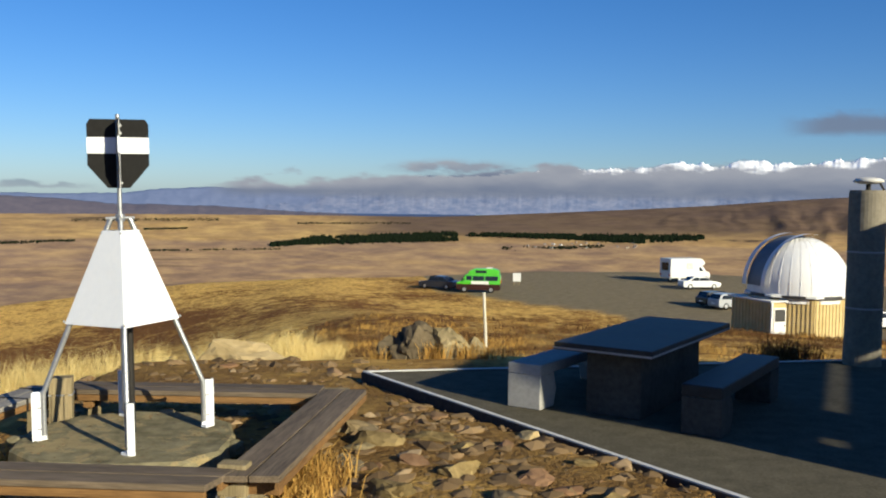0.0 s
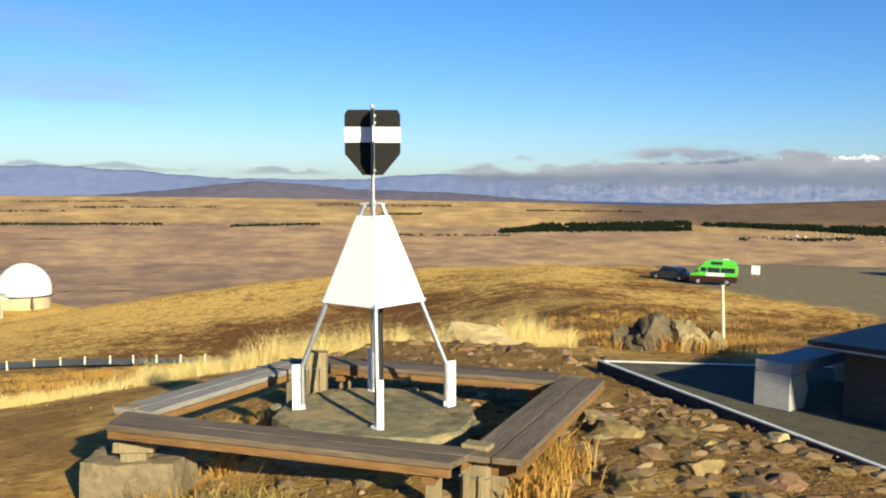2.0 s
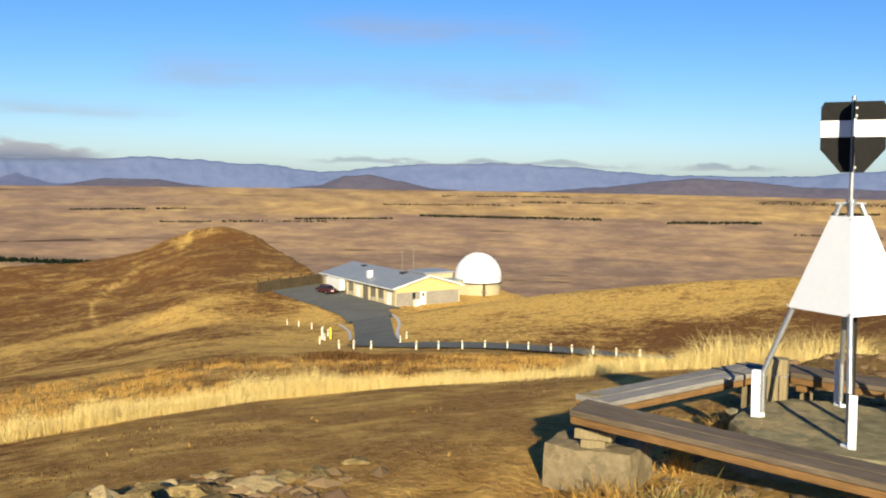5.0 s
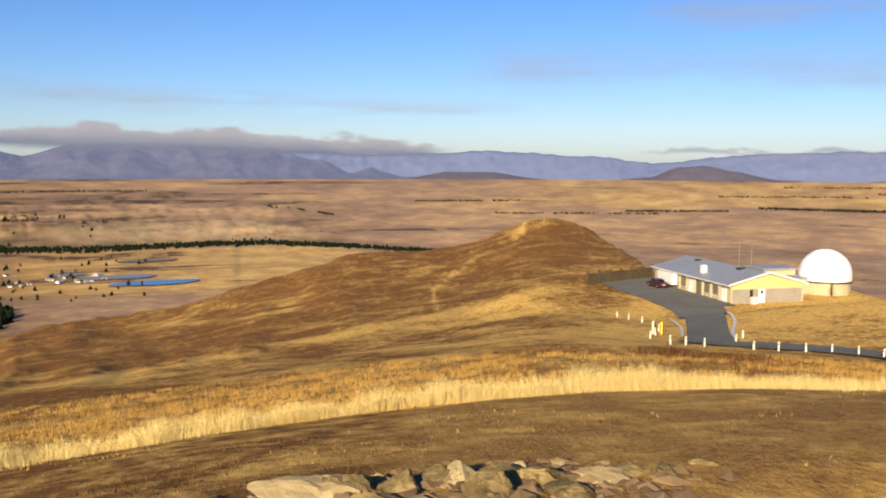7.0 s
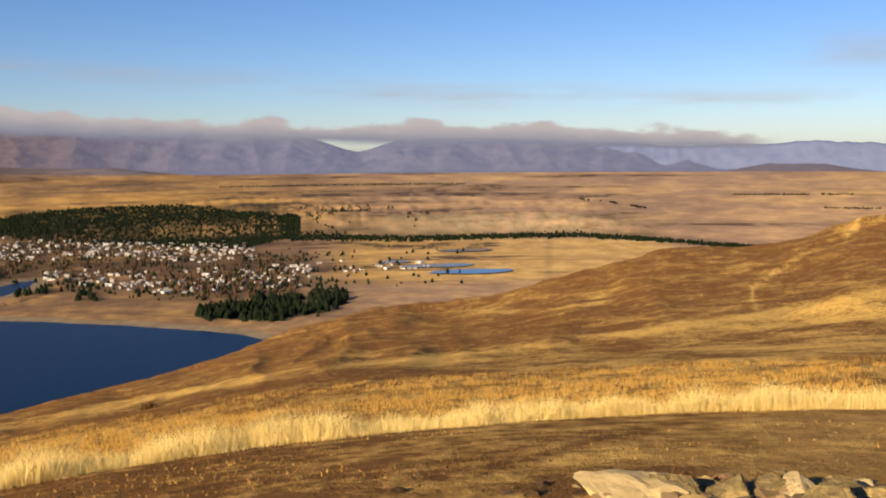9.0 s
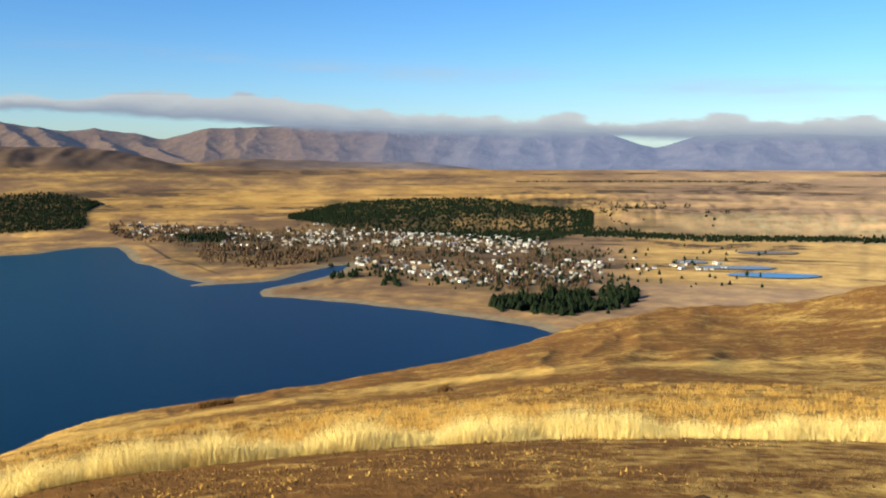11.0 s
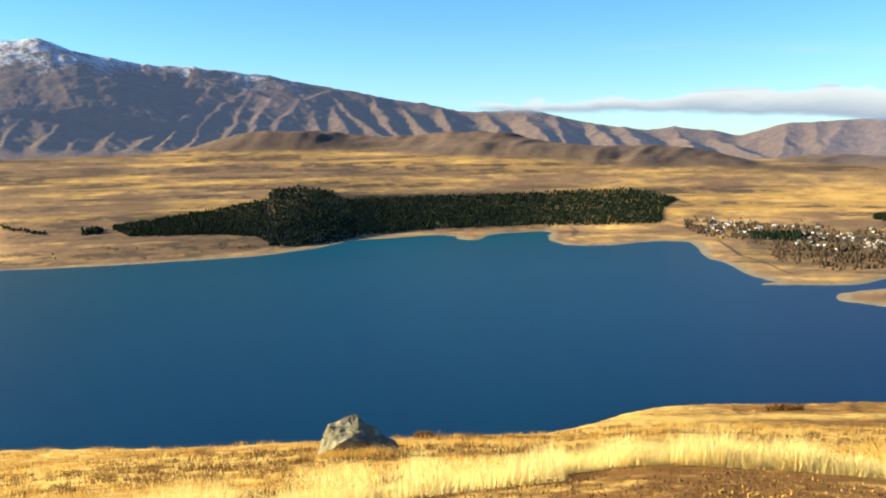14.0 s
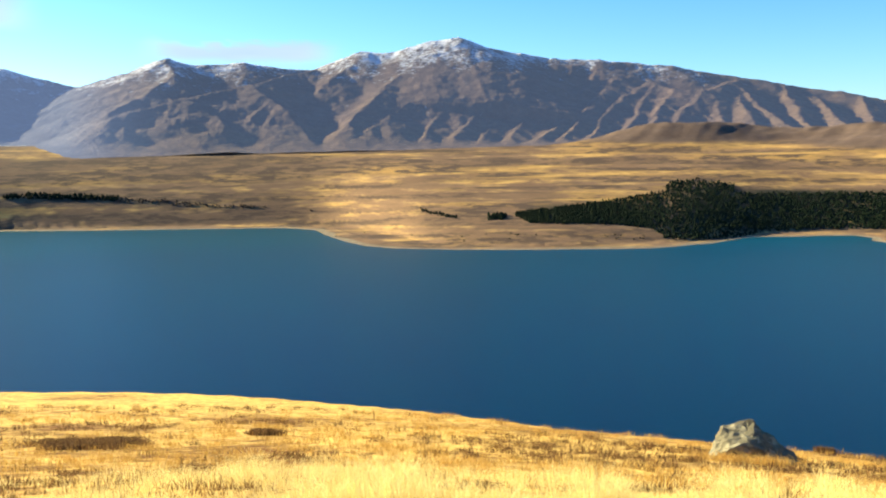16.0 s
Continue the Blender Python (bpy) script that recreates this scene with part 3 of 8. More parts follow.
    beach = np.maximum(beach, face * sstep(89, 80, A) * np.clip(0.62 + 0.9 * fbm(A * 2.0, el * 3, 3, 117), 0, 1))
    # near-black ground under the woods, darker ground among the houses
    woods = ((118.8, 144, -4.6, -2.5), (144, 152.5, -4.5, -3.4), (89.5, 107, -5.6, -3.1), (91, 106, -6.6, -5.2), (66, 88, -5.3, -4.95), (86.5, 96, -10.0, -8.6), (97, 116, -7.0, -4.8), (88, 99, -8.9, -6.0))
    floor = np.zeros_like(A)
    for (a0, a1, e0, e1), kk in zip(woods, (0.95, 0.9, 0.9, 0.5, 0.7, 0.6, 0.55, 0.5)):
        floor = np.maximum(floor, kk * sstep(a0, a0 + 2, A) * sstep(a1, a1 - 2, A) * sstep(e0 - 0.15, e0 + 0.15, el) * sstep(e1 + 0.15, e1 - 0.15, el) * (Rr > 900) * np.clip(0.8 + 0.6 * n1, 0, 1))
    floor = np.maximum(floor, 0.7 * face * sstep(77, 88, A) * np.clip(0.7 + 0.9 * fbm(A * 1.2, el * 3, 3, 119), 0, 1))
    floor = np.maximum(floor, dark_soil)
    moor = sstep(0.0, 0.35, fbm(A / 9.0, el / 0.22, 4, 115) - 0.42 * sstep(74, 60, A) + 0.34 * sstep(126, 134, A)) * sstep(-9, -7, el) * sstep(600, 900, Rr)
    steep = 0.9 * np.maximum(sstep(8, 26, moraine(A, Rr)), sstep(3, 25, RANGE.sample(A, Rr)) * (Rr > 3340) * sstep(60, 62, A))
    steep = np.maximum(steep, 0.85 * sstep(8, 2, A) * sstep(-2.6, -1.7, el + 0.02 * (A + 20)) * sstep(2800, 3100, Rr))
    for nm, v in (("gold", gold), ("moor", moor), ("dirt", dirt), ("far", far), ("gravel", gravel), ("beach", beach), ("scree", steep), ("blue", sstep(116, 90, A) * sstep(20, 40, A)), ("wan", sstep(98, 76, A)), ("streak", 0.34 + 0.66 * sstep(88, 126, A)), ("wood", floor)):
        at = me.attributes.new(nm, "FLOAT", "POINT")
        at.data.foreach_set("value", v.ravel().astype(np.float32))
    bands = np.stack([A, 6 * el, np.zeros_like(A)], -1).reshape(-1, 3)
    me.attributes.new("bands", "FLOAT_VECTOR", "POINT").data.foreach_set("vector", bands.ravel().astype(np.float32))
    return tagged(ob, "dry golden tussock hillside and brown basin below mountains", "ground", kind="structure")


def periodic_edge(az):
    return periodic(az, 1)


def yard(X, Y, a0, q0, rad):
    c = bearing(a0, q0)
    d = np.hypot(X - c.x, Y - c.y) + 6 * fbm(X / 8.0, Y / 8.0, 3, 7)
    return sstep(rad + 3, rad - 3, d)


def shore_band(A, Rr, X, Y):
    d = shore_dist(A, Rr)
    return sstep(-40, -5, d) * sstep(24, 12, d + 10 * fbm(X / 90.0, Y / 90.0, 3, 79)) * (Rr > 900)


def ground_material():
    m, nt, b = mat("ground_cover", 0.95)
    tc = nt.nodes.new("ShaderNodeTexCoord").outputs["Object"]
    at = {k: n_attr(nt, k).outputs["Fac"] for k in ("gold", "dirt", "far", "gravel", "beach", "scree", "blue", "wood", "moor", "streak", "wan")}
    along = n_attr(nt, "bands").outputs["Vector"]
    tuft = n_noise(nt, 2.2, 6, 0.7, tc)
    patch = n_noise(nt, 0.09, 5, 0.65, tc)
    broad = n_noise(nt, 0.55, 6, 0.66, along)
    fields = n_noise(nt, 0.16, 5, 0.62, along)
    # dry grass: straw over brown
    g = n_math(nt, "ADD", n_math(nt, "MULTIPLY", tuft, 0.55), n_math(nt, "MULTIPLY", patch, 0.55))
    brown = n_ramp(nt, tuft, [(0.3, (0.115, 0.050, 0.014)), (0.7, (0.29, 0.132, 0.037))])
    straw = n_ramp(nt, tuft, [(0.28, (0.51, 0.288, 0.066)), (0.7, (0.92, 0.60, 0.175))])
    mid = n_noise(nt, 0.55, 5, 0.7, tc)
    mix3 = n_math(nt, "ADD", n_math(nt, "ADD", n_math(nt, "MULTIPLY", patch, 2.4), n_math(nt, "MULTIPLY", mid, 3.0)), n_math(nt, "MULTIPLY", tuft, 1.4))
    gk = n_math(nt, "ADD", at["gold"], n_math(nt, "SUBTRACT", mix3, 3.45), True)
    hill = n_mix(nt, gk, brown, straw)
    # trodden earth with grit
    soil = n_ramp(nt, n_noise(nt, 9.0, 6, 0.75, tc), [(0.3, (0.16, 0.08, 0.022)), (0.52, (0.37, 0.205, 0.062)), (0.75, (0.54, 0.33, 0.115))])
    c = n_mix(nt, n_math(nt, "MULTIPLY", at["dirt"], n_ramp_fac(nt, n_noise(nt, 0.8, 5, 0.65, tc), 0.3, 0.56)), hill, soil)
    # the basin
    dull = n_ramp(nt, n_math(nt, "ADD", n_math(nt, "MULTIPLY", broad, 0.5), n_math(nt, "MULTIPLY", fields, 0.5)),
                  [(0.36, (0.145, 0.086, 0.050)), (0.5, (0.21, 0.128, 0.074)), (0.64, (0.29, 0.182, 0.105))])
    # haze over the basin put in as a paler floor
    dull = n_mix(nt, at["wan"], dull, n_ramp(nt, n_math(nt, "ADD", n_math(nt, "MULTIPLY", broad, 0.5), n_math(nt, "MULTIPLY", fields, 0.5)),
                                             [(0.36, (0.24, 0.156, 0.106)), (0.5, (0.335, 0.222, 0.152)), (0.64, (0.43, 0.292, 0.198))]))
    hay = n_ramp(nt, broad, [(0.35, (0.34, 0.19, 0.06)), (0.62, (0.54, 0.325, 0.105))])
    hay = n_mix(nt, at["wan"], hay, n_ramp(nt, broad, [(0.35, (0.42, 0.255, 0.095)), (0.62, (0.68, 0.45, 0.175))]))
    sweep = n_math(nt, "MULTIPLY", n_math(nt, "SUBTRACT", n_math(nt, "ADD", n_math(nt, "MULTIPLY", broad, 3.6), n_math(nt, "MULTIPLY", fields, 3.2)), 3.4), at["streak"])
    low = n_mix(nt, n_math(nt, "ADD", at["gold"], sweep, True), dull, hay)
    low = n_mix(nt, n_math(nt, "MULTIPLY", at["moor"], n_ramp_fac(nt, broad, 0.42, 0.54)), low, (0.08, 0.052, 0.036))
    rock = n_ramp(nt, n_noise(nt, 0.012, 6, 0.65, tc), [(0.35, (0.085, 0.059, 0.05)), (0.65, (0.148, 0.102, 0.081))])
    # far slopes coloured bluer to stand for haze
    haze_blue = n_ramp(nt, n_noise(nt, 0.012, 6, 0.65, tc), [(0.35, (0.12, 0.125, 0.18)), (0.65, (0.18, 0.18, 0.235))])
    low = n_mix(nt, at["scree"], low, n_mix(nt, at["blue"], rock, haze_blue))
    c = n_mix(nt, at["far"], c, low)
    c = n_mix(nt, at["beach"], c, n_ramp(nt, n_noise(nt, 0.06, 6, 0.7, tc), [(0.3, (0.15, 0.115, 0.075)), (0.7, (0.27, 0.22, 0.15))]))
    stone = n_ramp(nt, n_noise(nt, 1.2, 7, 0.72, tc), [(0.3, (0.17, 0.138, 0.082)), (0.7, (0.29, 0.24, 0.155))])
    c = n_mix(nt, at["gravel"], c, stone)
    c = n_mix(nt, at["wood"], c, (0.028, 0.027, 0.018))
    nt.links.new(c, b.inputs["Base Color"])
    n_bump(nt, b, n_math(nt, "ADD", tuft, n_math(nt, "MULTIPLY", n_noise(nt, 14.0, 4, 0.7, tc), 0.5)), 0.9, 0.12)
    return m


def n_ramp_fac(nt, fac, a, b):
    r = nt.nodes.new("ShaderNodeMapRange")
    r.inputs["From Min"].default_value, r.inputs["From Max"].default_value = a, b
    nt.links.new(fac, r.inputs["Value"])
    return r.outputs[0]


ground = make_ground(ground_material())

m_water, nt, b = mat("lake_water", 0.34, 0, (0.003, 0.046, 0.082))
b.inputs["IOR"].default_value = 1.33
b.inputs["Specular IOR Level"].default_value = 0.2
n_bump(nt, b, n_noise(nt, 0.35, 4, 0.6), 0.3, 0.3)
wa = np.radians(np.arange(87, 196, 1.0))
wr = np.linspace(250, 2930, 44)
WA, WR = np.meshgrid(wa, wr, indexing="ij")
i, j = np.meshgrid(np.arange(WA.shape[0] - 1), np.arange(WA.shape[1] - 1), indexing="ij")
n1 = WA.shape[1]
water = new("water", arr_mesh("water", np.stack([-WR * np.sin(WA), WR * np.cos(WA), np.full_like(WA, LAKE_Z)], -1).reshape(-1, 3),
                              np.stack([i * n1 + j, i * n1 + j + 1, (i + 1) * n1 + j + 1, (i + 1) * n1 + j], -1).reshape(-1, 4), m_water))
_v = np.clip(sstep(104, 132, np.degrees(WA)) * (0.16 + 0.5 * sstep(450, 1900, WR) + 0.3 * sstep(1850, 2250, WR)) + 0.08 * fbm(WA * 40, WR / 160.0, 3, 95), 0, 1)   # the sky's uneven reflection, put into the teal water by bearing and distance
water.data.attributes.new("sky_sheen", "FLOAT", "POINT").data.foreach_set("value", _v.ravel().astype(np.float32))
nt.links.new(n_mix(nt, n_attr(nt, "sky_sheen").outputs["Fac"], (0.0006, 0.010, 0.033), (0.0006, 0.043, 0.058)), b.inputs["Base Color"])
tagged(water, "calm deep blue lake below the hill", "lake", kind="structure")

# ---- far ranges and clouds (backdrops) ----
def strip(name, material, azs, rows_r, zfun):
    A, Q = np.meshgrid(azs, rows_r, indexing="ij")
    Z = zfun(A, Q)
    n = A.shape[1]
    i, j = np.meshgrid(np.arange(A.shape[0] - 1), np.arange(n - 1), indexing="ij")
    co = np.stack([-Q * np.sin(np.radians(A)), Q * np.cos(np.radians(A)), Z], -1).reshape(-1, 3)
    return new(name, arr_mesh(name, co, np.stack([i * n + j, (i + 1) * n + j, (i + 1) * n + j + 1, i * n + j + 1], -1).reshape(-1, 4), material)), A, Q, Z


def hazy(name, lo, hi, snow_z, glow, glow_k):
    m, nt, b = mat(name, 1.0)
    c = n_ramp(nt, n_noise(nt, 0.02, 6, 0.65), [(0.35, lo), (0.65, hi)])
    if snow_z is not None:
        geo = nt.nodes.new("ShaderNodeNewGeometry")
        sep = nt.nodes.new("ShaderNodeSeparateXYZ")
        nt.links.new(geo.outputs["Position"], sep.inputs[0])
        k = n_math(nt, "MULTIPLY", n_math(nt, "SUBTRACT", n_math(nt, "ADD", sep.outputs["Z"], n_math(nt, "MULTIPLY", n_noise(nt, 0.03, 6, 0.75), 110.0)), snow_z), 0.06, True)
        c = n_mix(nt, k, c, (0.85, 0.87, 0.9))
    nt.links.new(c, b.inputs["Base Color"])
    # blue glow put in for haze, over an already bluish base colour
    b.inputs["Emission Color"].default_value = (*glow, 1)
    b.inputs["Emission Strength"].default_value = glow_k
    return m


def range_mesh():
    """The snow-dusted range beyond the lake and the hazier ones beside it."""
    m, nt, b = mat("range_rock", 1.0)
    tc = nt.nodes.new("ShaderNodeTexCoord").outputs["Object"]
    at = {k: n_attr(nt, k).outputs["Fac"] for k in ("snow", "haze", "grass", "haze_blue")}
    rock_c = n_ramp(nt, n_noise(nt, 0.015, 7, 0.68, tc), [(0.34, (0.056, 0.036, 0.029)), (0.5, (0.084, 0.054, 0.042)), (0.68, (0.118, 0.078, 0.059))])
    tawny = n_ramp(nt, n_noise(nt, 0.03, 6, 0.65, tc), [(0.34, (0.074, 0.046, 0.029)), (0.68, (0.14, 0.088, 0.052))])
    c = n_mix(nt, at["grass"], rock_c, tawny)
    # distance haze put into the rock colour of the outlying ranges
    c = n_mix(nt, at["haze_blue"], c, n_ramp(nt, n_noise(nt, 0.012, 5, 0.6, tc), [(0.35, (0.045, 0.050, 0.078)), (0.65, (0.085, 0.088, 0.115))]))
    flecks = n_math(nt, "ADD", at["snow"], n_math(nt, "MULTIPLY", n_math(nt, "SUBTRACT", n_noise(nt, 0.05, 7, 0.78, tc, (1, 1, 0.35)), 0.5), 3.0))
    c = n_mix(nt, n_math(nt, "MULTIPLY", n_ramp_fac(nt, flecks, 0.35, 1.15), 0.66), c, (0.70, 0.72, 0.78))
    nt.links.new(c, b.inputs["Base Color"])
    # blue glow standing for the air in front of the range
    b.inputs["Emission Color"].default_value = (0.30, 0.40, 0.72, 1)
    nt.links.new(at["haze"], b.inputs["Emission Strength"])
    n_bump(nt, b, n_noise(nt, 0.06, 6, 0.7, tc), 0.6, 12.0)
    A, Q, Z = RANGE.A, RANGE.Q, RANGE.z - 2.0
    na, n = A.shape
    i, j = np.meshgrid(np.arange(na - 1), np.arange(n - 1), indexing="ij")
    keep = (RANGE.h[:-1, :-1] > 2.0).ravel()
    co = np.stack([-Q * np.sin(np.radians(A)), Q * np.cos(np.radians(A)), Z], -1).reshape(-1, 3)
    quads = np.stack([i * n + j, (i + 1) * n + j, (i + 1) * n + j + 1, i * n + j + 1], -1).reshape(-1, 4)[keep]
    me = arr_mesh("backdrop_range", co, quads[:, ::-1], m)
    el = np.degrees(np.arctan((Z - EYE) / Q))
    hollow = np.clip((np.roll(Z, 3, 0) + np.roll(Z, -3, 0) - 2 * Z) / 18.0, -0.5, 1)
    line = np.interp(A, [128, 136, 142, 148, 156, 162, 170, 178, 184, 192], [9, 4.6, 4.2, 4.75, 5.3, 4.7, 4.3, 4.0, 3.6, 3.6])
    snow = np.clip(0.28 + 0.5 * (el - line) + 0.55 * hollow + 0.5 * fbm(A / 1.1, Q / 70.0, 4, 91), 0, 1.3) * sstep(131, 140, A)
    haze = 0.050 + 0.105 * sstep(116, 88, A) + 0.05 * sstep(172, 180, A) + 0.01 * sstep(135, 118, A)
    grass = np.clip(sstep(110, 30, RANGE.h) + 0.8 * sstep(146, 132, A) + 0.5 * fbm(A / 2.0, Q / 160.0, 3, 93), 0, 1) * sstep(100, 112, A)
    for nm, v in (("snow", snow), ("haze", haze), ("grass", grass), ("haze_blue", 0.8 * np.maximum(sstep(108, 94, A), sstep(176, 180, A)))):
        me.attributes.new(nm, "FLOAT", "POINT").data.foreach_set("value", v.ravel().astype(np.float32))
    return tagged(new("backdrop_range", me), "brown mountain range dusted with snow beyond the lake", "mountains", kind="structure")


range_mesh()


def alps_z(A, Q):
    sky = np.interp(A, [-36, -30, -25.5, -22, -18.4, -12.5, -7.5, -3.3, 3, 6.5, 10, 14], [2.5, 2.3, 2.45, 2.1, 2.3, 1.95, 1.7, 1.35, 1.0, 0.6, 0.2, -1.2]) + 0.34 * fbm(A / 1.5, A * 0, 5, 205, 0.62) - 0.02
    k = np.clip((Q - 4550) / 330, 0, 1)
    u = A * 82.0
    top = 4880 * np.tan(np.radians(sky)) + EYE
    h = -90 + (top + 90) * k + (14 * fbm(u / 45.0, Q / 80.0, 5, 201, 0.6, ridged=True) - 8) * np.clip(k, 0, 1) ** 8
    return h - 120 * np.clip((Q - 4880) / 60, 0, 1)


def blue_hills_z(A, Q):
    sky = np.interp(A, [-2, 6, 12, 14, 17, 19, 24, 28, 31, 33, 37, 40, 43, 46, 48.5, 51, 55, 58, 62, 66, 70, 74],
                    [-0.6, 0.2, 0.35, 0.42, 0.25, 0.0, -0.1, -0.1, 0.1, 0.35, 0.5, 0.42, 0.35, 0.0, -0.25, 0.1, 0.3, 0.52, 0.35, 0.3, 0.4, -0.3])
    k = np.clip((Q - 4560) / 260, 0, 1)
    u = A * 82.0
    return -110 + (4820 * np.tan(np.radians(sky)) + 112) * k + (15 * fbm(u / 110.0, Q / 300.0, 4, 211, ridged=True)) * np.sin(np.pi * k * 0.9) + 5 * fbm(u / 60.0, Q / 90.0, 3, 212) * k - 120 * np.clip((Q - 4820) / 60, 0, 1)


def dark_hills_z(A, Q):
    sky = np.interp(A, [2, 6, 11, 14, 17, 20, 23, 25.6, 28, 31, 35, 39, 41.5, 43.5, 45.5, 47, 48.6, 51, 55, 58, 61, 64],
                    [-1.5, -1.2, -0.95, -0.75, -0.7, -0.65, -0.35, -0.25, -0.5, -0.9, -1.25, -1.35, -1.2, -0.75, -0.35, -0.5, -1.1, -1.35, -1.3, -0.85, -0.8, -1.4])
    k = np.clip((Q - 4250) / 260, 0, 1)
    u = A * 78.0
    return -112 + (4510 * np.tan(np.radians(sky)) + 114) * k + 9 * fbm(u / 80.0, Q / 250.0, 4, 221, ridged=True) * np.sin(np.pi * k * 0.9) - 90 * np.clip((Q - 4510) / 60, 0, 1)


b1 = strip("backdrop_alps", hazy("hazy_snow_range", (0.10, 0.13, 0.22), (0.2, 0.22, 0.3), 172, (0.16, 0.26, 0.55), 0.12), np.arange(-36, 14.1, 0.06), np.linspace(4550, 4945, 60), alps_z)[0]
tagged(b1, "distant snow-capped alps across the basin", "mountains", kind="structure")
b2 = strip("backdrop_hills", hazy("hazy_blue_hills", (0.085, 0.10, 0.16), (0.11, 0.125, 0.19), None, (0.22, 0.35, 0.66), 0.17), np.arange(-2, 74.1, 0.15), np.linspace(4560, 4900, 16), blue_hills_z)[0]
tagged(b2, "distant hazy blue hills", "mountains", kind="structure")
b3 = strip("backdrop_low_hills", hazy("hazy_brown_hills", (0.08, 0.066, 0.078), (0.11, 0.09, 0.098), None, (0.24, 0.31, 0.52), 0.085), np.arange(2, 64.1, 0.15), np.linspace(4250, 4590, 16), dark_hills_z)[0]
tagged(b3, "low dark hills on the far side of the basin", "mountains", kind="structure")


def clouds():
    """Thin sheets of cloud far behind the place: banks on the ranges and wisps above."""
    m, nt, b = mat("cloud", 1.0)
    nt.nodes.remove(b)
    out = nt.nodes["Material Output"]
    em, tr, mx = nt.nodes.new("ShaderNodeEmission"), nt.nodes.new("ShaderNodeBsdfTransparent"), nt.nodes.new("ShaderNodeMixShader")
    # bright tops and grey undersides of the clouds put into their glow
    nt.links.new(n_mix(nt, n_attr(nt, "tone").outputs["Fac"], (0.22, 0.27, 0.40), (0.54, 0.55, 0.61)), em.inputs["Color"])
    em.inputs["Strength"].default_value = 0.42
    nt.links.new(n_attr(nt, "dense").outputs["Fac"], mx.inputs[0])
    nt.links.new(tr.outputs[0], mx.inputs[1])
    nt.links.new(em.outputs[0], mx.inputs[2])
    nt.links.new(mx.outputs[0], out.inputs["Surface"])
    azs, els = np.arange(-36, 195.1, 0.16), np.concatenate([np.arange(-0.6, 3.6, 0.06), np.arange(3.6, 15, 0.15)])
    A, E = np.meshgrid(azs, els, indexing="ij")
    Q = np.where(A < 22, 4530.0, np.interp(A, [22, 58, 60, 98, 112], [4530, 4700, 4190, 4190, 4700]))
    n = len(els)
    i, j = np.meshgrid(np.arange(len(azs) - 1), np.arange(n - 1), indexing="ij")
    co = np.stack([-Q * np.sin(np.radians(A)), Q * np.cos(np.radians(A)), EYE + Q * np.tan(np.radians(E))], -1).reshape(-1, 3)
    me = arr_mesh("backdrop_cloud", co, np.stack([i * n + j, (i + 1) * n + j, (i + 1) * n + j + 1, i * n + j + 1], -1).reshape(-1, 4), m)
    puff = fbm(A / 2.4, E / 0.8, 6, 301, 0.55)
    soft = fbm(A / 9.0, E / 1.1, 5, 303, 0.5)
    d = np.zeros_like(A)
    tone = np.clip(0.5 + 0.5 * puff, 0, 1)

    def bank(a0, a1, lo, hi, k, edge=0.35, pw=0.5):
        side = sstep(a0, a0 + 3, A) * sstep(a1, a1 - 3, A)
        v = side * sstep(lo - edge, lo + edge * 0.4, E + 0.2 * puff) * sstep(hi + edge, hi - edge * 0.4, E + pw * puff)
        return np.clip(v * k, 0, 1)

    lo_a = np.interp(A, [-36, -25, 0, 12, 20], [0.3, 0.3, 0.2, 0.15, 0.2])
    hi_a = np.interp(A, [-36, -25, -17, -12, -4, 0, 8, 14], [1.95, 1.95, 1.8, 1.75, 1.45, 1.15, 0.75, 0.5])
    d = np.maximum(d, bank(-40, 15, lo_a - 0.1, hi_a + 0.1, 1.0, 0.4, 0.9))
    tone = np.where((A < 20) & (E < 3), np.clip(0.25 + 0.75 * sstep(lo_a, hi_a, E) + 0.3 * puff, 0, 1), tone)
    puffs = np.exp(-(((A + 0.6) / 2.6) ** 2 + ((E - 1.75) / 0.34) ** 2) ** 1.4)
    puffs = np.clip(puffs ** 0.6 * (0.95 + 1.3 * puff + 1.5 * fbm(A / 0.9, E / 0.3, 4, 305, 0.55)), 0, 1)
    d = np.maximum(d, 0.9 * puffs)
    tone = np.where(puffs > 0.1, np.clip(0.5 + 0.5 * puff + 0.6 * (E - 1.6), 0, 1), tone)
    d = np.maximum(d, bank(-30, -19.5, 3.9, 4.7, 0.85, 0.4, 0.8))
    lo_b = np.interp(A, [58, 66, 77, 88, 97, 105, 112, 120, 130], [0.1, 0.2, 0.45, 0.75, 0.9, 1.2, 1.8, 2.3, 2.45])
    hi_b = np.interp(A, [58, 66, 77, 88, 97, 105, 110, 116, 120, 130], [0.65, 0.95, 1.55, 1.7, 1.9, 2.3, 3.0, 3.1, 2.9, 2.65])
    d = np.maximum(d, bank(60, 132, lo_b, hi_b, 0.95, 0.28, 0.7))
    tone = np.where((A > 50) & (E < 3.4), np.clip(0.1 + 0.9 * sstep(lo_b - 0.1, hi_b + 0.1, E + 0.25 * puff), 0, 1), tone)
    d = np.maximum(d, bank(28, 50, 0.35, 0.5, 0.55, 0.15))
    d = np.maximum(d, bank(20, 28, 0.25, 0.35, 0.6, 0.12))
    d = np.maximum(d, bank(163, 176, 5.5, 6.3, 0.75, 0.5, 0.9) * np.where(E < 6.6, 1, 0.4))
    d = np.maximum(d, bank(180, 190, 7.2, 8.6, 0.7, 0.6, 1.2))
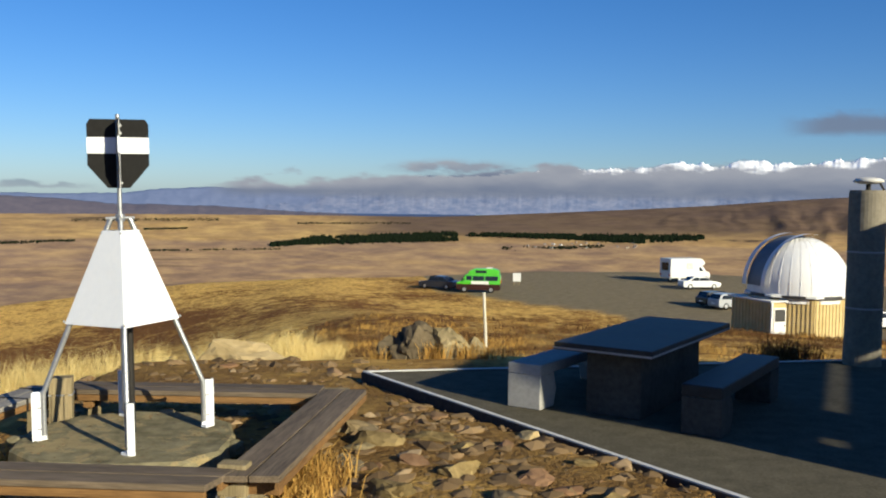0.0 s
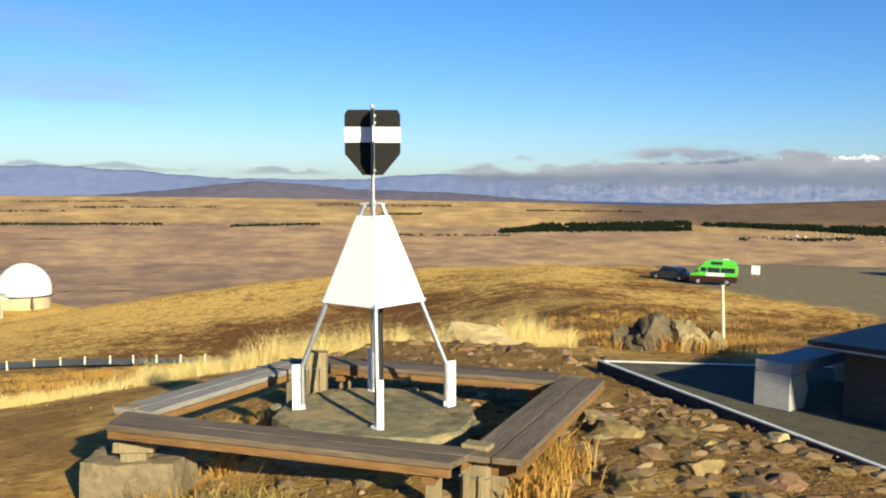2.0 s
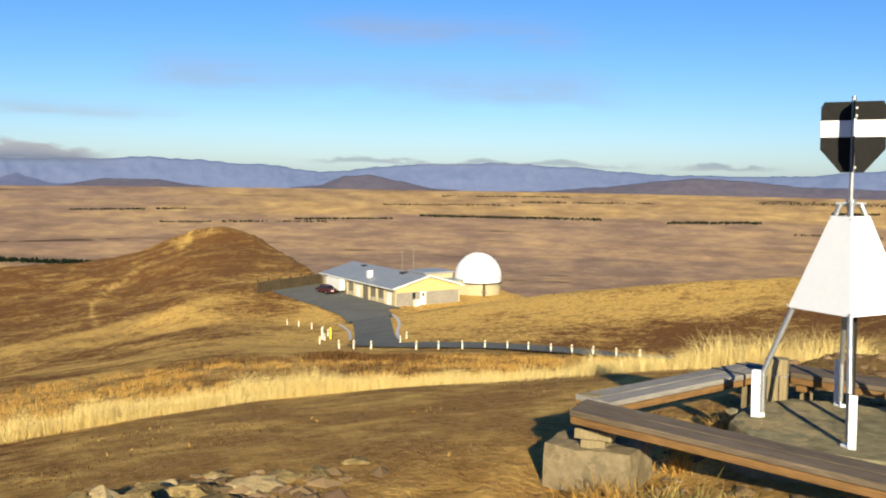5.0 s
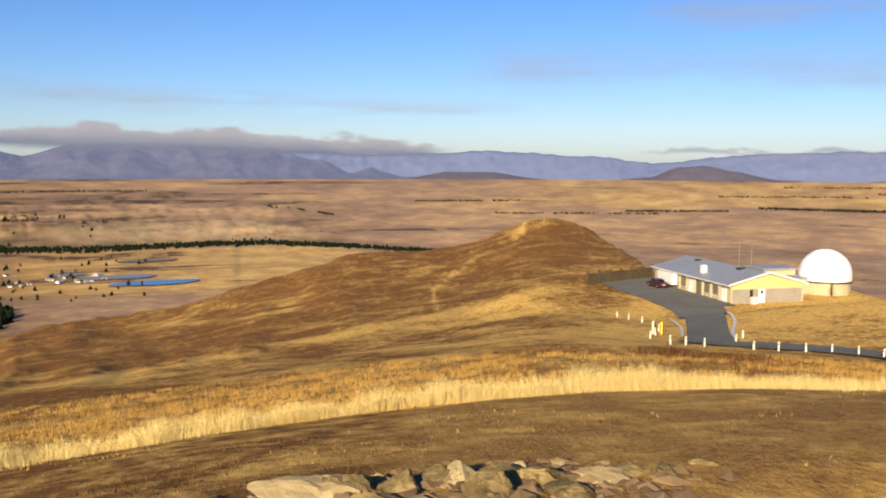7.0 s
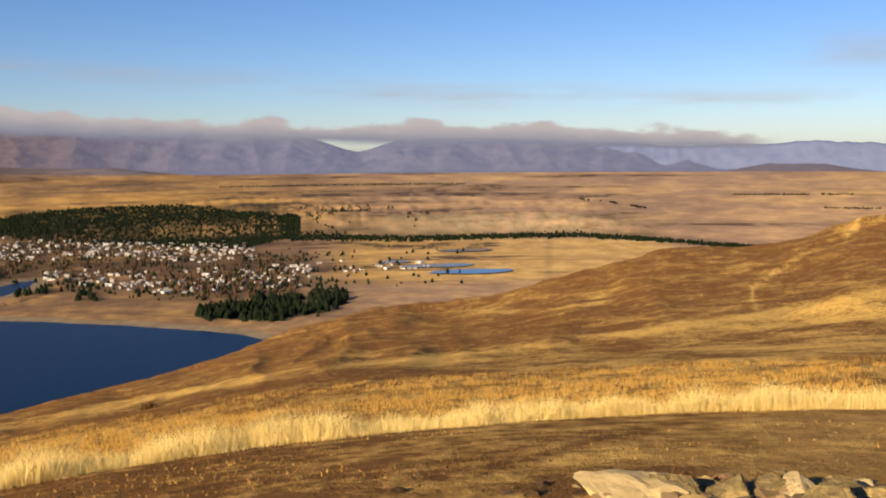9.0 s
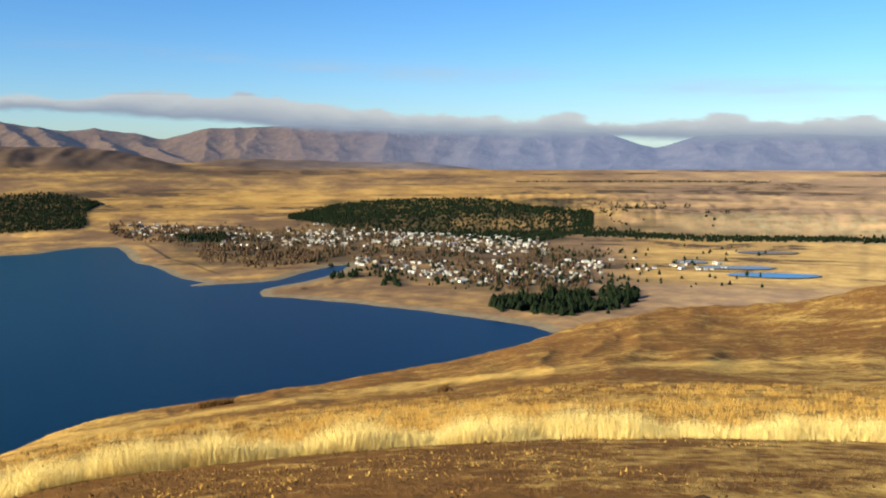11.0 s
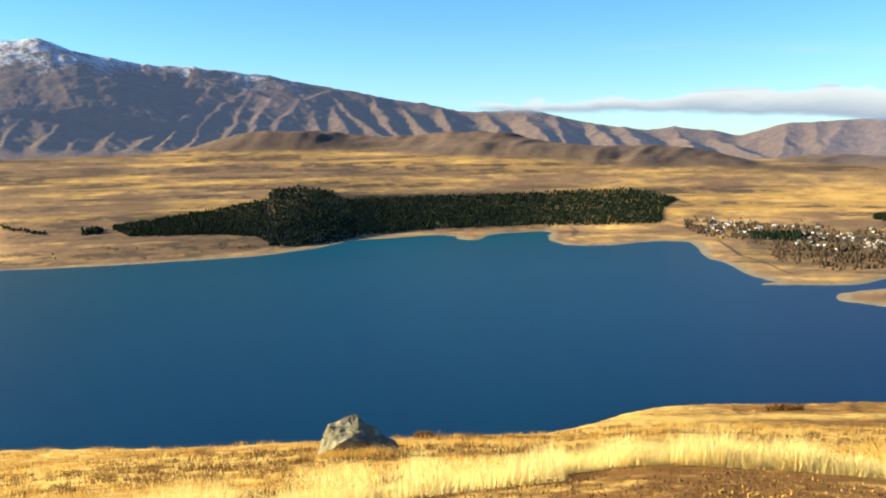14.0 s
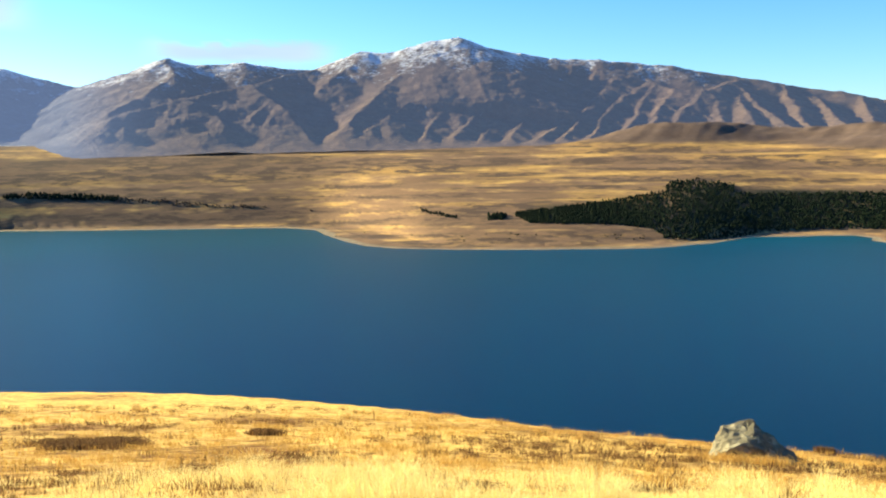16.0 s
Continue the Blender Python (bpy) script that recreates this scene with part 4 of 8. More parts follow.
    # thin high streaks
    for a0, a1, e0, w, k in ((28, 62, 5.2, 1.3, 0.42), (52, 92, 3.3, 0.55, 0.42), (66, 104, 4.0, 0.4, 0.35), (84, 112, 4.6, 0.5, 0.4), (30, 52, 8.4, 0.9, 0.45), (108, 125, 5.6, 0.4, 0.35)):
        v = sstep(a0, a0 + 6, A) * sstep(a1, a1 - 6, A) * np.exp(-((E - e0 - 0.03 * (A - (a0 + a1) / 2) + 0.5 * soft) / w) ** 2) * np.clip(0.5 + 1.1 * soft + 0.4 * puff, 0, 1)
        d = np.maximum(d, k * v)
    d = np.where(E > 14, 0, d)
    tone = np.where(E > 3.2, np.clip(0.75 + 0.3 * soft, 0, 1), tone)
    tone = np.where((A < -15) & (E > 3.2) & (E < 6), 0.15, tone)
    for nm, v in (("dense", d), ("tone", tone)):
        me.attributes.new(nm, "FLOAT", "POINT").data.foreach_set("value", v.ravel().astype(np.float32))
    ob = new("backdrop_cloud", me)
    ob.visible_shadow = False
    return tagged(ob, "grey-white cloud banks lying along the mountains", "clouds", kind="structure")


clouds()


# ---- woods, town ----
rng = np.random.default_rng(7)


def conifers(name, az, r, hgt, material, label):
    """Many small conifers in one mesh: three ragged tiers of boughs each."""
    z, hgt = ground_z(az, r), 0.87 * hgt
    x, y = -r * np.sin(np.radians(az)), r * np.cos(np.radians(az))
    n, sides = len(az), 7
    cos, tris, off = [], [], 0
    tiers = ((0.0, 0.6, 0.46), (0.25, 0.85, 0.38), (0.5, 1.0, 0.24))
    for k in range(len(tiers)):
        lo, hi, wd = tiers[k]
        ang = 2 * np.pi * np.arange(sides)[None, :] / sides + rng.uniform(0, 6, (n, 1))
        rad = hgt[:, None] * wd * rng.uniform(0.65, 1.25, (n, sides))
        ring = np.stack([x[:, None] + rad * np.cos(ang), y[:, None] + rad * np.sin(ang), z[:, None] + hgt[:, None] * (lo + rng.uniform(-0.05, 0.05, (n, sides)))], -1)
        tip = np.stack([x, y, z + hgt * hi], -1)[:, None, :]
        co = np.concatenate([ring, tip], 1).reshape(-1, 3)
        b0 = off + np.arange(n)[:, None] * (sides + 1)
        t = np.stack([b0 + np.arange(sides)[None, :], b0 + (np.arange(sides)[None, :] + 1) % sides, np.broadcast_to(b0 + sides, (n, sides))], -1).reshape(-1, 3)
        cos.append(co)
        tris.append(t)
        off += len(co)
    ob = new(name, arr_mesh(name, np.concatenate(cos), np.concatenate(tris), material, False, True))
    return tagged(ob, label, "trees", kind="stuff")


def foliage_mat(name, lo, hi):
    m, nt, b = mat(name, 0.9)
    g = nt.nodes.new("ShaderNodeNewGeometry")
    c = n_ramp(nt, g.outputs["Random Per Island"], [(0.0, lo), (1.0, hi)])
    c = n_mix(nt, 0.5, c, n_ramp(nt, n_noise(nt, 0.8, 4), [(0.3, lo), (0.7, hi)]))
    nt.links.new(c, b.inputs["Base Color"])
    return m


m_pine = foliage_mat("pine_needles", (0.004, 0.008, 0.004), (0.011, 0.018, 0.008))
m_bare = foliage_mat("bare_twigs", (0.035, 0.023, 0.016), (0.10, 0.062, 0.038))


def scatter(n, a0, a1, near, far, jit=0.12):
    """Bearings and distances spread evenly over a band of the basin floor, near and far given as depression by bearing."""
    az = rng.uniform(a0, a1, n)
    k = rng.uniform(0, 1, n)
    e_n, e_f = np.interp(az, *near), np.interp(az, *far)
    el = e_n + (e_f - e_n) * k + rng.normal(0, jit, n)
    return az, plain_r(az, el)


def wood(name, n, a0, a1, near, far, h, label, material=None, gap=-9.0, jit=0.1):
    az, r = scatter(n, a0, a1, near, far, jit)
    keep = (fbm(az * 1.3, r / 90.0, 3, 401) > gap) & ~in_lake(az, r)
    az, r = az[keep], r[keep]
    return conifers(name, az, r, rng.uniform(h * 0.6, h * 1.3, len(az)), material or m_pine, label)


wood("pine_forest", 16000, 119.0, 152.9, ([119.0, 119.7, 119.8, 123.5, 129.1, 134, 138.2, 139.7, 141.7, 143.7, 144.5, 146.5, 152, 152.9], [-3.1, -3.5, -4.43, -4.59, -4.63, -4.72, -4.96, -5.4, -5.6, -5.6, -4.9, -4.68, -4.54, -4.1]),
     ([119.0, 120.5, 122.2, 129.1, 138.2, 144, 146.4, 149.7, 152.9], [-3.1, -2.6, -2.45, -2.65, -2.75, -2.65, -3.1, -3.55, -3.95]), 6.5, "dark green pine plantation along the far lake shore", gap=-0.75, jit=0.04)
wood("pine_forest", 500, 139.9, 143.8, ([139.9, 143.8], [-2.7, -2.7]), ([139.9, 141.9, 143.6, 143.8], [-2.25, -1.95, -2.1, -2.3]), 7, "dark pines on a rise behind the plantation", jit=0.03)
wood("pine_forest", 9000, 89.3, 108.1, ([89.3, 92.4, 94.5, 98, 101.5, 105, 108.1], [-5.0, -5.75, -5.85, -5.4, -5.15, -4.95, -4.24]), ([89.3, 92.4, 93.1, 95.9, 102.2, 105, 108.1], [-4.9, -4.5, -4.5, -3.85, -3.5, -3.6, -4.14]), 6.5, "dark pine wood behind the lakeside town", gap=-0.75, jit=0.05)
wood("pine_forest", 3600, -0.9, 10.6, ([-0.9, 4, 9.2, 10.6], [-2.8, -2.95, -3.12, -3.2]), ([-0.9, 8, 9.2, 10.6], [-2.3, -2.7, -3.0, -3.17]), 11, "dark shelter wood out on the plain", gap=-0.5, jit=0.03)
wood("pine_forest", 3200, -15.8, -1.6, ([-15.8, -12, -8, -1.6], [-2.4, -2.75, -2.6, -2.45]), ([-15.8, -8, -1.6], [-2.25, -2.35, -2.4]), 11, "dark shelter wood out on the plain", gap=-0.5, jit=0.03)
wood("pine_forest", 420, -10, -3.7, ([-10, -6, -3.7], [-3.0, -3.22, -3.25]), ([-10, -6, -3.7], [-2.95, -3.15, -3.2]), 6, "dark trees round the farm on the plain", gap=-0.3, jit=0.04)
wood("lakeside_pines", 520, 86.5, 95.6, ([86.5, 88.2, 90.9, 95.6], [-9.3, -9.9, -10.3, -9.95]), ([86.5, 88.2, 90.9, 95.6], [-8.6, -8.7, -9.0, -9.5]), 12, "dark pines along the town beach", gap=-0.35, jit=0.1)
wood("shelterbelt", 2000, 60.5, 90, ([60.5, 66, 72, 82, 90], [-5.95, -5.6, -5.3, -5.6, -5.4]), ([60.5, 66, 72, 82, 90], [-5.85, -5.45, -5.1, -5.3, -5.0]), 8, "row of dark trees below the terrace cliff", jit=0.03)
wood("shelterbelt", 260, 81, 90, ([81, 90], [-5.2, -4.9]), ([81, 90], [-4.5, -4.2]), 7, "dark scrub and trees on the terrace slope", gap=0.0, jit=0.1)
wood("shelterbelt", 420, 176.8, 182.9, ([176.8, 182.9], [-2.75, -2.4]), ([176.8, 181.3, 182.9], [-2.5, -2.2, -2.3]), 9, "dark tree clump on the far shore", jit=0.03)
wood("shelterbelt", 260, 165.5, 177, ([165.5, 177], [-3.72, -2.75]), ([165.5, 177], [-3.55, -2.55]), 6, "straggling line of trees along the far shore", m_bare, gap=-0.15, jit=0.04)
wood("shelterbelt", 70, 153.5, 154.6, ([153, 155], [-4.35, -4.35]), ([153, 155], [-4.05, -4.05]), 10, "dark trees on the far shore", jit=0.02)
wood("shelterbelt", 130, 156.2, 158.8, ([156.2, 158.8], [-4.35, -3.75]), ([156.2, 158.8], [-4.2, -3.62]), 5, "low dark scrub on the far shore", gap=-0.3, jit=0.03)
wood("shelterbelt", 90, 144, 165, ([144, 153, 165], [-5.6, -5.75, -5.2]), ([144, 165], [-5.3, -5.0]), 4, "scattered low trees along the shore", gap=0.05, jit=0.05)
wood("shelterbelt", 240, 111.9, 114.6, ([111.9, 114.6], [-5.6, -5.5]), ([111.9, 114.6], [-5.1, -5.2]), 12, "tall dark pines on the point by the river mouth", jit=0.04)
wood("shelterbelt", 500, 106.3, 113.6, ([106.3, 110, 113.6], [-7.05, -7.15, -6.8]), ([106.3, 110, 113.6], [-6.4, -6.0, -5.7]), 9, "bare and dark trees along the river mouth", m_bare, gap=-0.3, jit=0.08)
wood("shelterbelt", 26, 103.8, 106.2, ([103.8, 106.2], [-8.2, -8.1]), ([103.8, 106.2], [-7.8, -7.7]), 11, "dark pines standing on the spit", gap=-0.3, jit=0.05)
wood("shelterbelt", 20, 101.3, 102.4, ([101.3, 102.4], [-8.6, -8.5]), ([101.3, 102.4], [-8.0, -7.9]), 11, "dark pines standing on the spit", jit=0.05)
wood("town_trees", 2600, 89, 118.5, ([89, 95, 100, 106, 112, 118.5], [-8.9, -8.8, -7.5, -6.9, -6.2, -5.0]), ([89, 95, 105, 112, 118.5], [-6.3, -5.9, -4.9, -4.6, -4.3]), 8, "bare and evergreen trees between the houses", m_bare, gap=-0.25)
wood("town_trees", 45, 79, 87, ([79, 87], [-8.2, -8.4]), ([79, 87], [-5.9, -6.2]), 8, "a few dark trees on the golden flat")
wood("town_trees", 1350, 87, 112, ([78, 90, 98, 112], [-8.6, -8.9, -8.8, -6.4]), ([78, 90, 112], [-6.4, -6.2, -4.8]), 8, "dark evergreens dotted through the town", gap=-0.1)
wood("shelterbelt", 700, 31.1, 42.3, ([31.1, 42.3], [-2.98, -2.96]), ([31.1, 42.3], [-2.9, -2.88]), 6, "thin line of trees out on the plain", jit=0.02)
wood("shelterbelt", 420, 13.7, 22, ([13.7, 22], [-1.68, -1.75]), ([13.7, 22], [-1.55, -1.6]), 5, "thin line of trees out on the plain", jit=0.02)
wood("shelterbelt", 330, 21.8, 27.2, ([21.8, 27.2], [-2.88, -3.08]), ([21.8, 27.2], [-2.82, -3.0]), 6, "thin line of trees out on the plain", jit=0.02)
wood("shelterbelt", 480, 79, 94, ([79, 94], [-2.0, -2.05]), ([79, 94], [-1.97, -2.02]), 5, "long dark hedge line across the plain", jit=0.02)


def houses():
    m_wall = [grained("house_wall_%s" % k, c, tuple(min(1, 1.15 * v) for v in c), 0.6, 0.8) for k, c in (("white", (0.55, 0.54, 0.51)), ("cream", (0.42, 0.37, 0.28)), ("grey", (0.28, 0.28, 0.28)))]
    m_roof = [grained("house_roof_%s" % k, c, tuple(1.2 * v for v in c), 0.8, 0.6) for k, c in (("grey", (0.28, 0.29, 0.3)), ("dark", (0.09, 0.09, 0.1)), ("pale", (0.42, 0.42, 0.43)), ("rust", (0.22, 0.11, 0.07)))]
    kinds = []
    k = 0
    for w, d, h in ((6.4, 5, 2.6), (8.5, 5.6, 2.5), (5.8, 5.8, 3.8), (12, 6.5, 2.8), (7.2, 4.6, 2.4), (5.4, 4.6, 2.5)):
        wall, roof = m_wall[k % 3 if k != 3 else 0], m_roof[(k * 3 + 1) % 4]
        h0 = thing("house", Matrix(), "small light-walled house with pitched roof in the lakeside town", "house", "town houses")
        bm = bmesh.new()
        box(bm, (w, d, h + 1.5), (0, 0, -1.5))
        part("wall", bm, wall, h0)
        bm = bmesh.new()
        x, y = w / 2 + 0.5, d / 2 + 0.5
        v = [bm.verts.new(c) for c in ((-x, -y, h), (x, -y, h), (x, y, h), (-x, y, h), (-x, 0, h + d * 0.28), (x, 0, h + d * 0.28))]
        for f in ((0, 1, 5, 4), (3, 4, 5, 2), (0, 4, 3), (1, 2, 5), (0, 3, 2, 1)):
            bm.faces.new([v[i] for i in f])
        part("roof", bm, roof, h0)
        for s in (-1, 1):
            bm = bmesh.new()
            box(bm, (w * 0.4, 0.1, 1.2), (0.1 * w * s, s * (d / 2 + 0.03), 1.0))
            part("window", bm, m_roof[1], h0)
        kinds.append(h0)
        k += 1
    az1, r1 = scatter(150, 92, 107.5, ([92, 96, 101, 107.5], [-6.6, -6.4, -5.9, -5.9]), ([92, 107.5], [-5.7, -4.75]), 0.05)
    az2, r2 = scatter(68, 89.5, 104, ([89.5, 97, 104], [-8.3, -8.6, -7.2]), ([89.5, 97, 104], [-7.3, -7.3, -6.9]), 0.05)
    az3, r3 = scatter(34, 109, 117, ([109, 117], [-6.4, -4.9]), ([109, 117], [-4.8, -4.3]), 0.05)
    az4, r4 = scatter(24, 81, 91, ([81, 91], [-7.5, -7.2]), ([81, 91], [-6.8, -6.7]), 0.05)
    az5, r5 = scatter(22, -12, -5, ([-12, -5], [-3.1, -3.15]), ([-12, -5], [-2.75, -2.8]), 0.03)
    az, r = np.concatenate([az1, az2, az3, az4, az5]), np.concatenate([r1, r2, r3, r4, r5])
    ok = ~in_lake(az, r + 30) & ~in_lake(az, r - 40)
    az, r = az[ok], r[ok]
    zz = ground_z(az, r)
    first = set()
    for i in range(len(az)):
        q = int(rng.integers(0, len(kinds)))
        m = pose(*bearing(az[i], r[i], zz[i]), 0, 0, float(rng.choice([12, 35, 70, 102, 140])))
        if q in first:
            copy_thing(kinds[q], m)
        else:
            kinds[q].matrix_world = m
            first.add(q)


houses()


def far_houses():
    """The rest of the town: small gabled boxes in one mesh."""
    m, nt, b = mat("town_paint", 0.8)
    geo = nt.nodes.new("ShaderNodeNewGeometry")
    c = n_ramp(nt, geo.outputs["Random Per Island"], [(0.0, (0.10, 0.10, 0.11)), (0.3, (0.30, 0.28, 0.25)), (0.55, (0.20, 0.13, 0.09)), (0.8, (0.40, 0.39, 0.37)), (1.0, (0.62, 0.61, 0.59))])
    nt.links.new(n_mix(nt, 0.25, c, n_ramp(nt, n_noise(nt, 1.5, 4), [(0.3, (0.2, 0.19, 0.18)), (0.7, (0.5, 0.49, 0.47))])), b.inputs["Base Color"])
    g = np.random.default_rng(77)
    az1, r1 = scatter(230, 92, 109, ([92, 96, 101, 109], [-6.7, -6.5, -6.1, -6.0]), ([92, 109], [-5.6, -4.75]), 0.06)
    az2, r2 = scatter(90, 88.5, 104, ([88.5, 97, 104], [-8.2, -8.5, -7.2]), ([88.5, 97, 104], [-7.0, -7.0, -6.7]), 0.06)
    az3, r3 = scatter(70, 109, 117.5, ([109, 117.5], [-6.5, -4.9]), ([109, 117.5], [-4.8, -4.3]), 0.06)
    az, r = np.concatenate([az1, az2, az3]), np.concatenate([r1, r2, r3])
    ok = ~in_lake(az, r + 30) & ~in_lake(az, r - 40)
    az, r = az[ok], r[ok]
    zz = ground_z(az, r)
    co, faces = [], []
    for i in range(len(az)):
        w, d, h = g.uniform(4.5, 9), g.uniform(4, 6), g.uniform(2.2, 3.4)
        m4 = pose(*bearing(az[i], r[i], zz[i]), 0, 0, float(g.uniform(0, 180)))
        o = len(co)
        x, y = w / 2, d / 2
        wall = [(sx * x, sy * y, z) for z in (-1.5, h) for sx, sy in ((-1, -1), (1, -1), (1, 1), (-1, 1))]
        x, y = x + 0.4, y + 0.4
        roof = [(-x, -y, h - 0.1), (x, -y, h - 0.1), (x, y, h - 0.1), (-x, y, h - 0.1), (-x, 0, h + d * 0.3), (x, 0, h + d * 0.3)]
        co += [tuple(m4 @ Vector(p)) for p in wall + roof]
        faces += [[o + k for k in f] for f in ((0, 1, 5, 4), (1, 2, 6, 5), (2, 3, 7, 6), (3, 0, 4, 7), (8, 9, 13, 12), (11, 12, 13, 10), (8, 12, 11), (9, 10, 13))]
    tagged(mesh_ob("far_houses", co, faces, m), "crowded small houses of the lakeside town", "houses", kind="stuff")


far_houses()
for a0, a1, e in ((36.5, 44.6, -2.18), (44, 50, -3.12), (48, 58, -3.35), (56, 63, -2.6), (33, 41, -1.6), (68, 72, -3.68), (2, 9, -1.75), (10, 20, -3.42), (15.5, 18, -2.15), (28, 36, -1.9)):
    wood("hedge", 330, a0, a1, ([a0, a1], [e, e - 0.08]), ([a0, a1], [e + 0.03, e - 0.05]), 5, "long thin hedge line across the plain", gap=-0.25, jit=0.015)

# ponds on the flat below the hill
m_pond, _nt, _b = mat("pond_water", 0.06, 0, (0.012, 0.04, 0.075))
_b.inputs["IOR"].default_value = 1.33
for a0, e0, w, d in ((80.6, -7.15, 62, 26), (78.6, -7.55, 75, 30), (79.0, -6.2, 60, 28), (83.5, -6.9, 30, 20)):
    rr = float(plain_r(a0, e0))
    c = bearing(a0, rr)
    bm = bmesh.new()
    vs = []
    for i in range(28):
        t = 2 * math.pi * i / 28
        k = 1 + 0.25 * noise.noise(Vector((math.cos(t) * 1.5, math.sin(t) * 1.5, a0)))
        p = Vector((math.cos(t) * w * k, math.sin(t) * d * k, 0))
        p.rotate(Euler((0, 0, radians(a0 + 12))))
        vs.append(bm.verts.new((c.x + p.x, c.y + p.y, 0)))
    zp = ground_at(c.x, c.y) + 2.2
    for v in vs:
        v.co.z = zp
    bm.faces.new(vs)
    tagged(part("pond", bm, m_pond), "small blue pond on the golden flat", "pond", kind="structure")

# ---- materials of the things ----
m_white = grained("white_panel_paint", (0.76, 0.79, 0.85), (0.82, 0.845, 0.89), 18, 0.45)
m_black = grained("black_panel_paint", (0.006, 0.006, 0.006), (0.014, 0.014, 0.014), 20, 0.6)
m_black.node_tree.nodes["Principled BSDF"].inputs["Specular IOR Level"].default_value = 0.12
m_galv = grained("galvanised_steel", (0.32, 0.33, 0.34), (0.5, 0.51, 0.52), 40, 0.42, 0.7)
m_slab = grained("old_concrete", (0.10, 0.088, 0.05), (0.33, 0.29, 0.175), 7, 0.95, bump=1.0, dist=0.025, stain=(0.34, 0.26, 0.13), detail=8)
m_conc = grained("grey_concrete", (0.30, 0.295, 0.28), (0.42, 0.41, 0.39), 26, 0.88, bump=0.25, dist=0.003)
# dark sealed finish, with the terrace shade put into it as well
m_conc_dark = grained("sealed_concrete_in_shade", (0.022, 0.022, 0.022), (0.05, 0.049, 0.046), 14, 0.5, bump=0.15, dist=0.002)
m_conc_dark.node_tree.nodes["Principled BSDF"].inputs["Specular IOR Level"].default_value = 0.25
# grey concrete darkened for the shade on the terrace
m_conc_shaded = grained("shaded_concrete", (0.05, 0.047, 0.042), (0.095, 0.09, 0.08), 20, 0.85, bump=0.25, dist=0.003)
m_conc_old = grained("brown_grey_concrete", (0.17, 0.15, 0.115), (0.28, 0.255, 0.20), 14, 0.9, bump=0.3, dist=0.004)
m_block = grained("rough_block_concrete", (0.16, 0.125, 0.075), (0.30, 0.24, 0.15), 12, 0.95, bump=0.7, dist=0.015, stain=(0.12, 0.10, 0.06))
m_wood_top = grained("weathered_grey_timber", (0.055, 0.040, 0.026), (0.21, 0.16, 0.108), 5, 0.8, bump=0.5, dist=0.004, stretch=(14, 1.0, 14), rand=0.12)
# sun on the planks put in as a lighter copy of the weathered timber
m_wood_sunlit = grained("sunlit_timber", (0.13, 0.122, 0.112), (0.36, 0.335, 0.30), 5, 0.8, bump=0.5, dist=0.004, stretch=(14, 1.0, 14), rand=0.1)
m_wood_edge = grained("oiled_timber_edge", (0.085, 0.042, 0.014), (0.30, 0.165, 0.06), 6, 0.75, bump=0.3, dist=0.003, stretch=(14, 1.0, 14))
m_post = grained("treated_post_timber", (0.17, 0.135, 0.075), (0.36, 0.29, 0.17), 7, 0.85, bump=0.5, dist=0.004, stretch=(12, 12, 1.0))
m_iron = grained("dark_iron", (0.018, 0.017, 0.016), (0.05, 0.045, 0.04), 30, 0.6, 0.5)
m_pave = grained("asphalt_paving", (0.062, 0.055, 0.038), (0.155, 0.138, 0.098), 38, 0.97, bump=0.9, dist=0.006, detail=9)
m_pave.node_tree.nodes["Principled BSDF"].inputs["Specular IOR Level"].default_value = 0.1
m_edge = grained("pale_edging", (0.5, 0.5, 0.48), (0.72, 0.71, 0.68), 25, 0.7)
m_kerb = grained("dark_edging_board", (0.03, 0.03, 0.033), (0.07, 0.068, 0.065), 20, 0.85)
m_asphalt = grained("road_asphalt", (0.125, 0.125, 0.112), (0.20, 0.20, 0.18), 2.2, 0.95, bump=0.3, dist=0.005)
m_rock = grained("lichened_rock", (0.085, 0.058, 0.025), (0.34, 0.255, 0.115), 5, 0.95, bump=1.0, dist=0.04, stain=(0.32, 0.235, 0.105), rand=0.25)
m_rock_red = grained("rusty_rock", (0.15, 0.085, 0.045), (0.33, 0.20, 0.115), 7, 0.95, bump=0.8, dist=0.02, rand=0.2)
m_rock_pale = grained("pale_rock", (0.32, 0.24, 0.115), (0.54, 0.42, 0.225), 5, 0.95, bump=0.8, dist=0.03)
m_rock_grey = grained("grey_boulder", (0.045, 0.036, 0.025), (0.19, 0.15, 0.095), 3.5, 0.95, bump=1.0, dist=0.06, stain=(0.28, 0.21, 0.11))
m_rubber = grained("tyre_rubber", (0.012, 0.012, 0.012), (0.03, 0.03, 0.03), 30, 0.85)
m_glass = mat("tinted_car_glass", 0.08, 0, (0.015, 0.018, 0.02))[0]
m_rim = mat("wheel_alloy", 0.35, 0.8, (0.55, 0.56, 0.58))[0]
m_lamp = mat("lamp_lens", 0.15, 0, (0.75, 0.76, 0.78))[0]
m_tail = mat("tail_lens", 0.2, 0, (0.35, 0.02, 0.02))[0]
m_plate = mat("number_plate", 0.5, 0, (0.75, 0.75, 0.75))[0]


def placed(bm, m):
    bmesh.ops.transform(bm, matrix=m, verts=bm.verts)
    return bm


# ---- survey beacon on its plinth ----
PLINTH_Z = 0.12


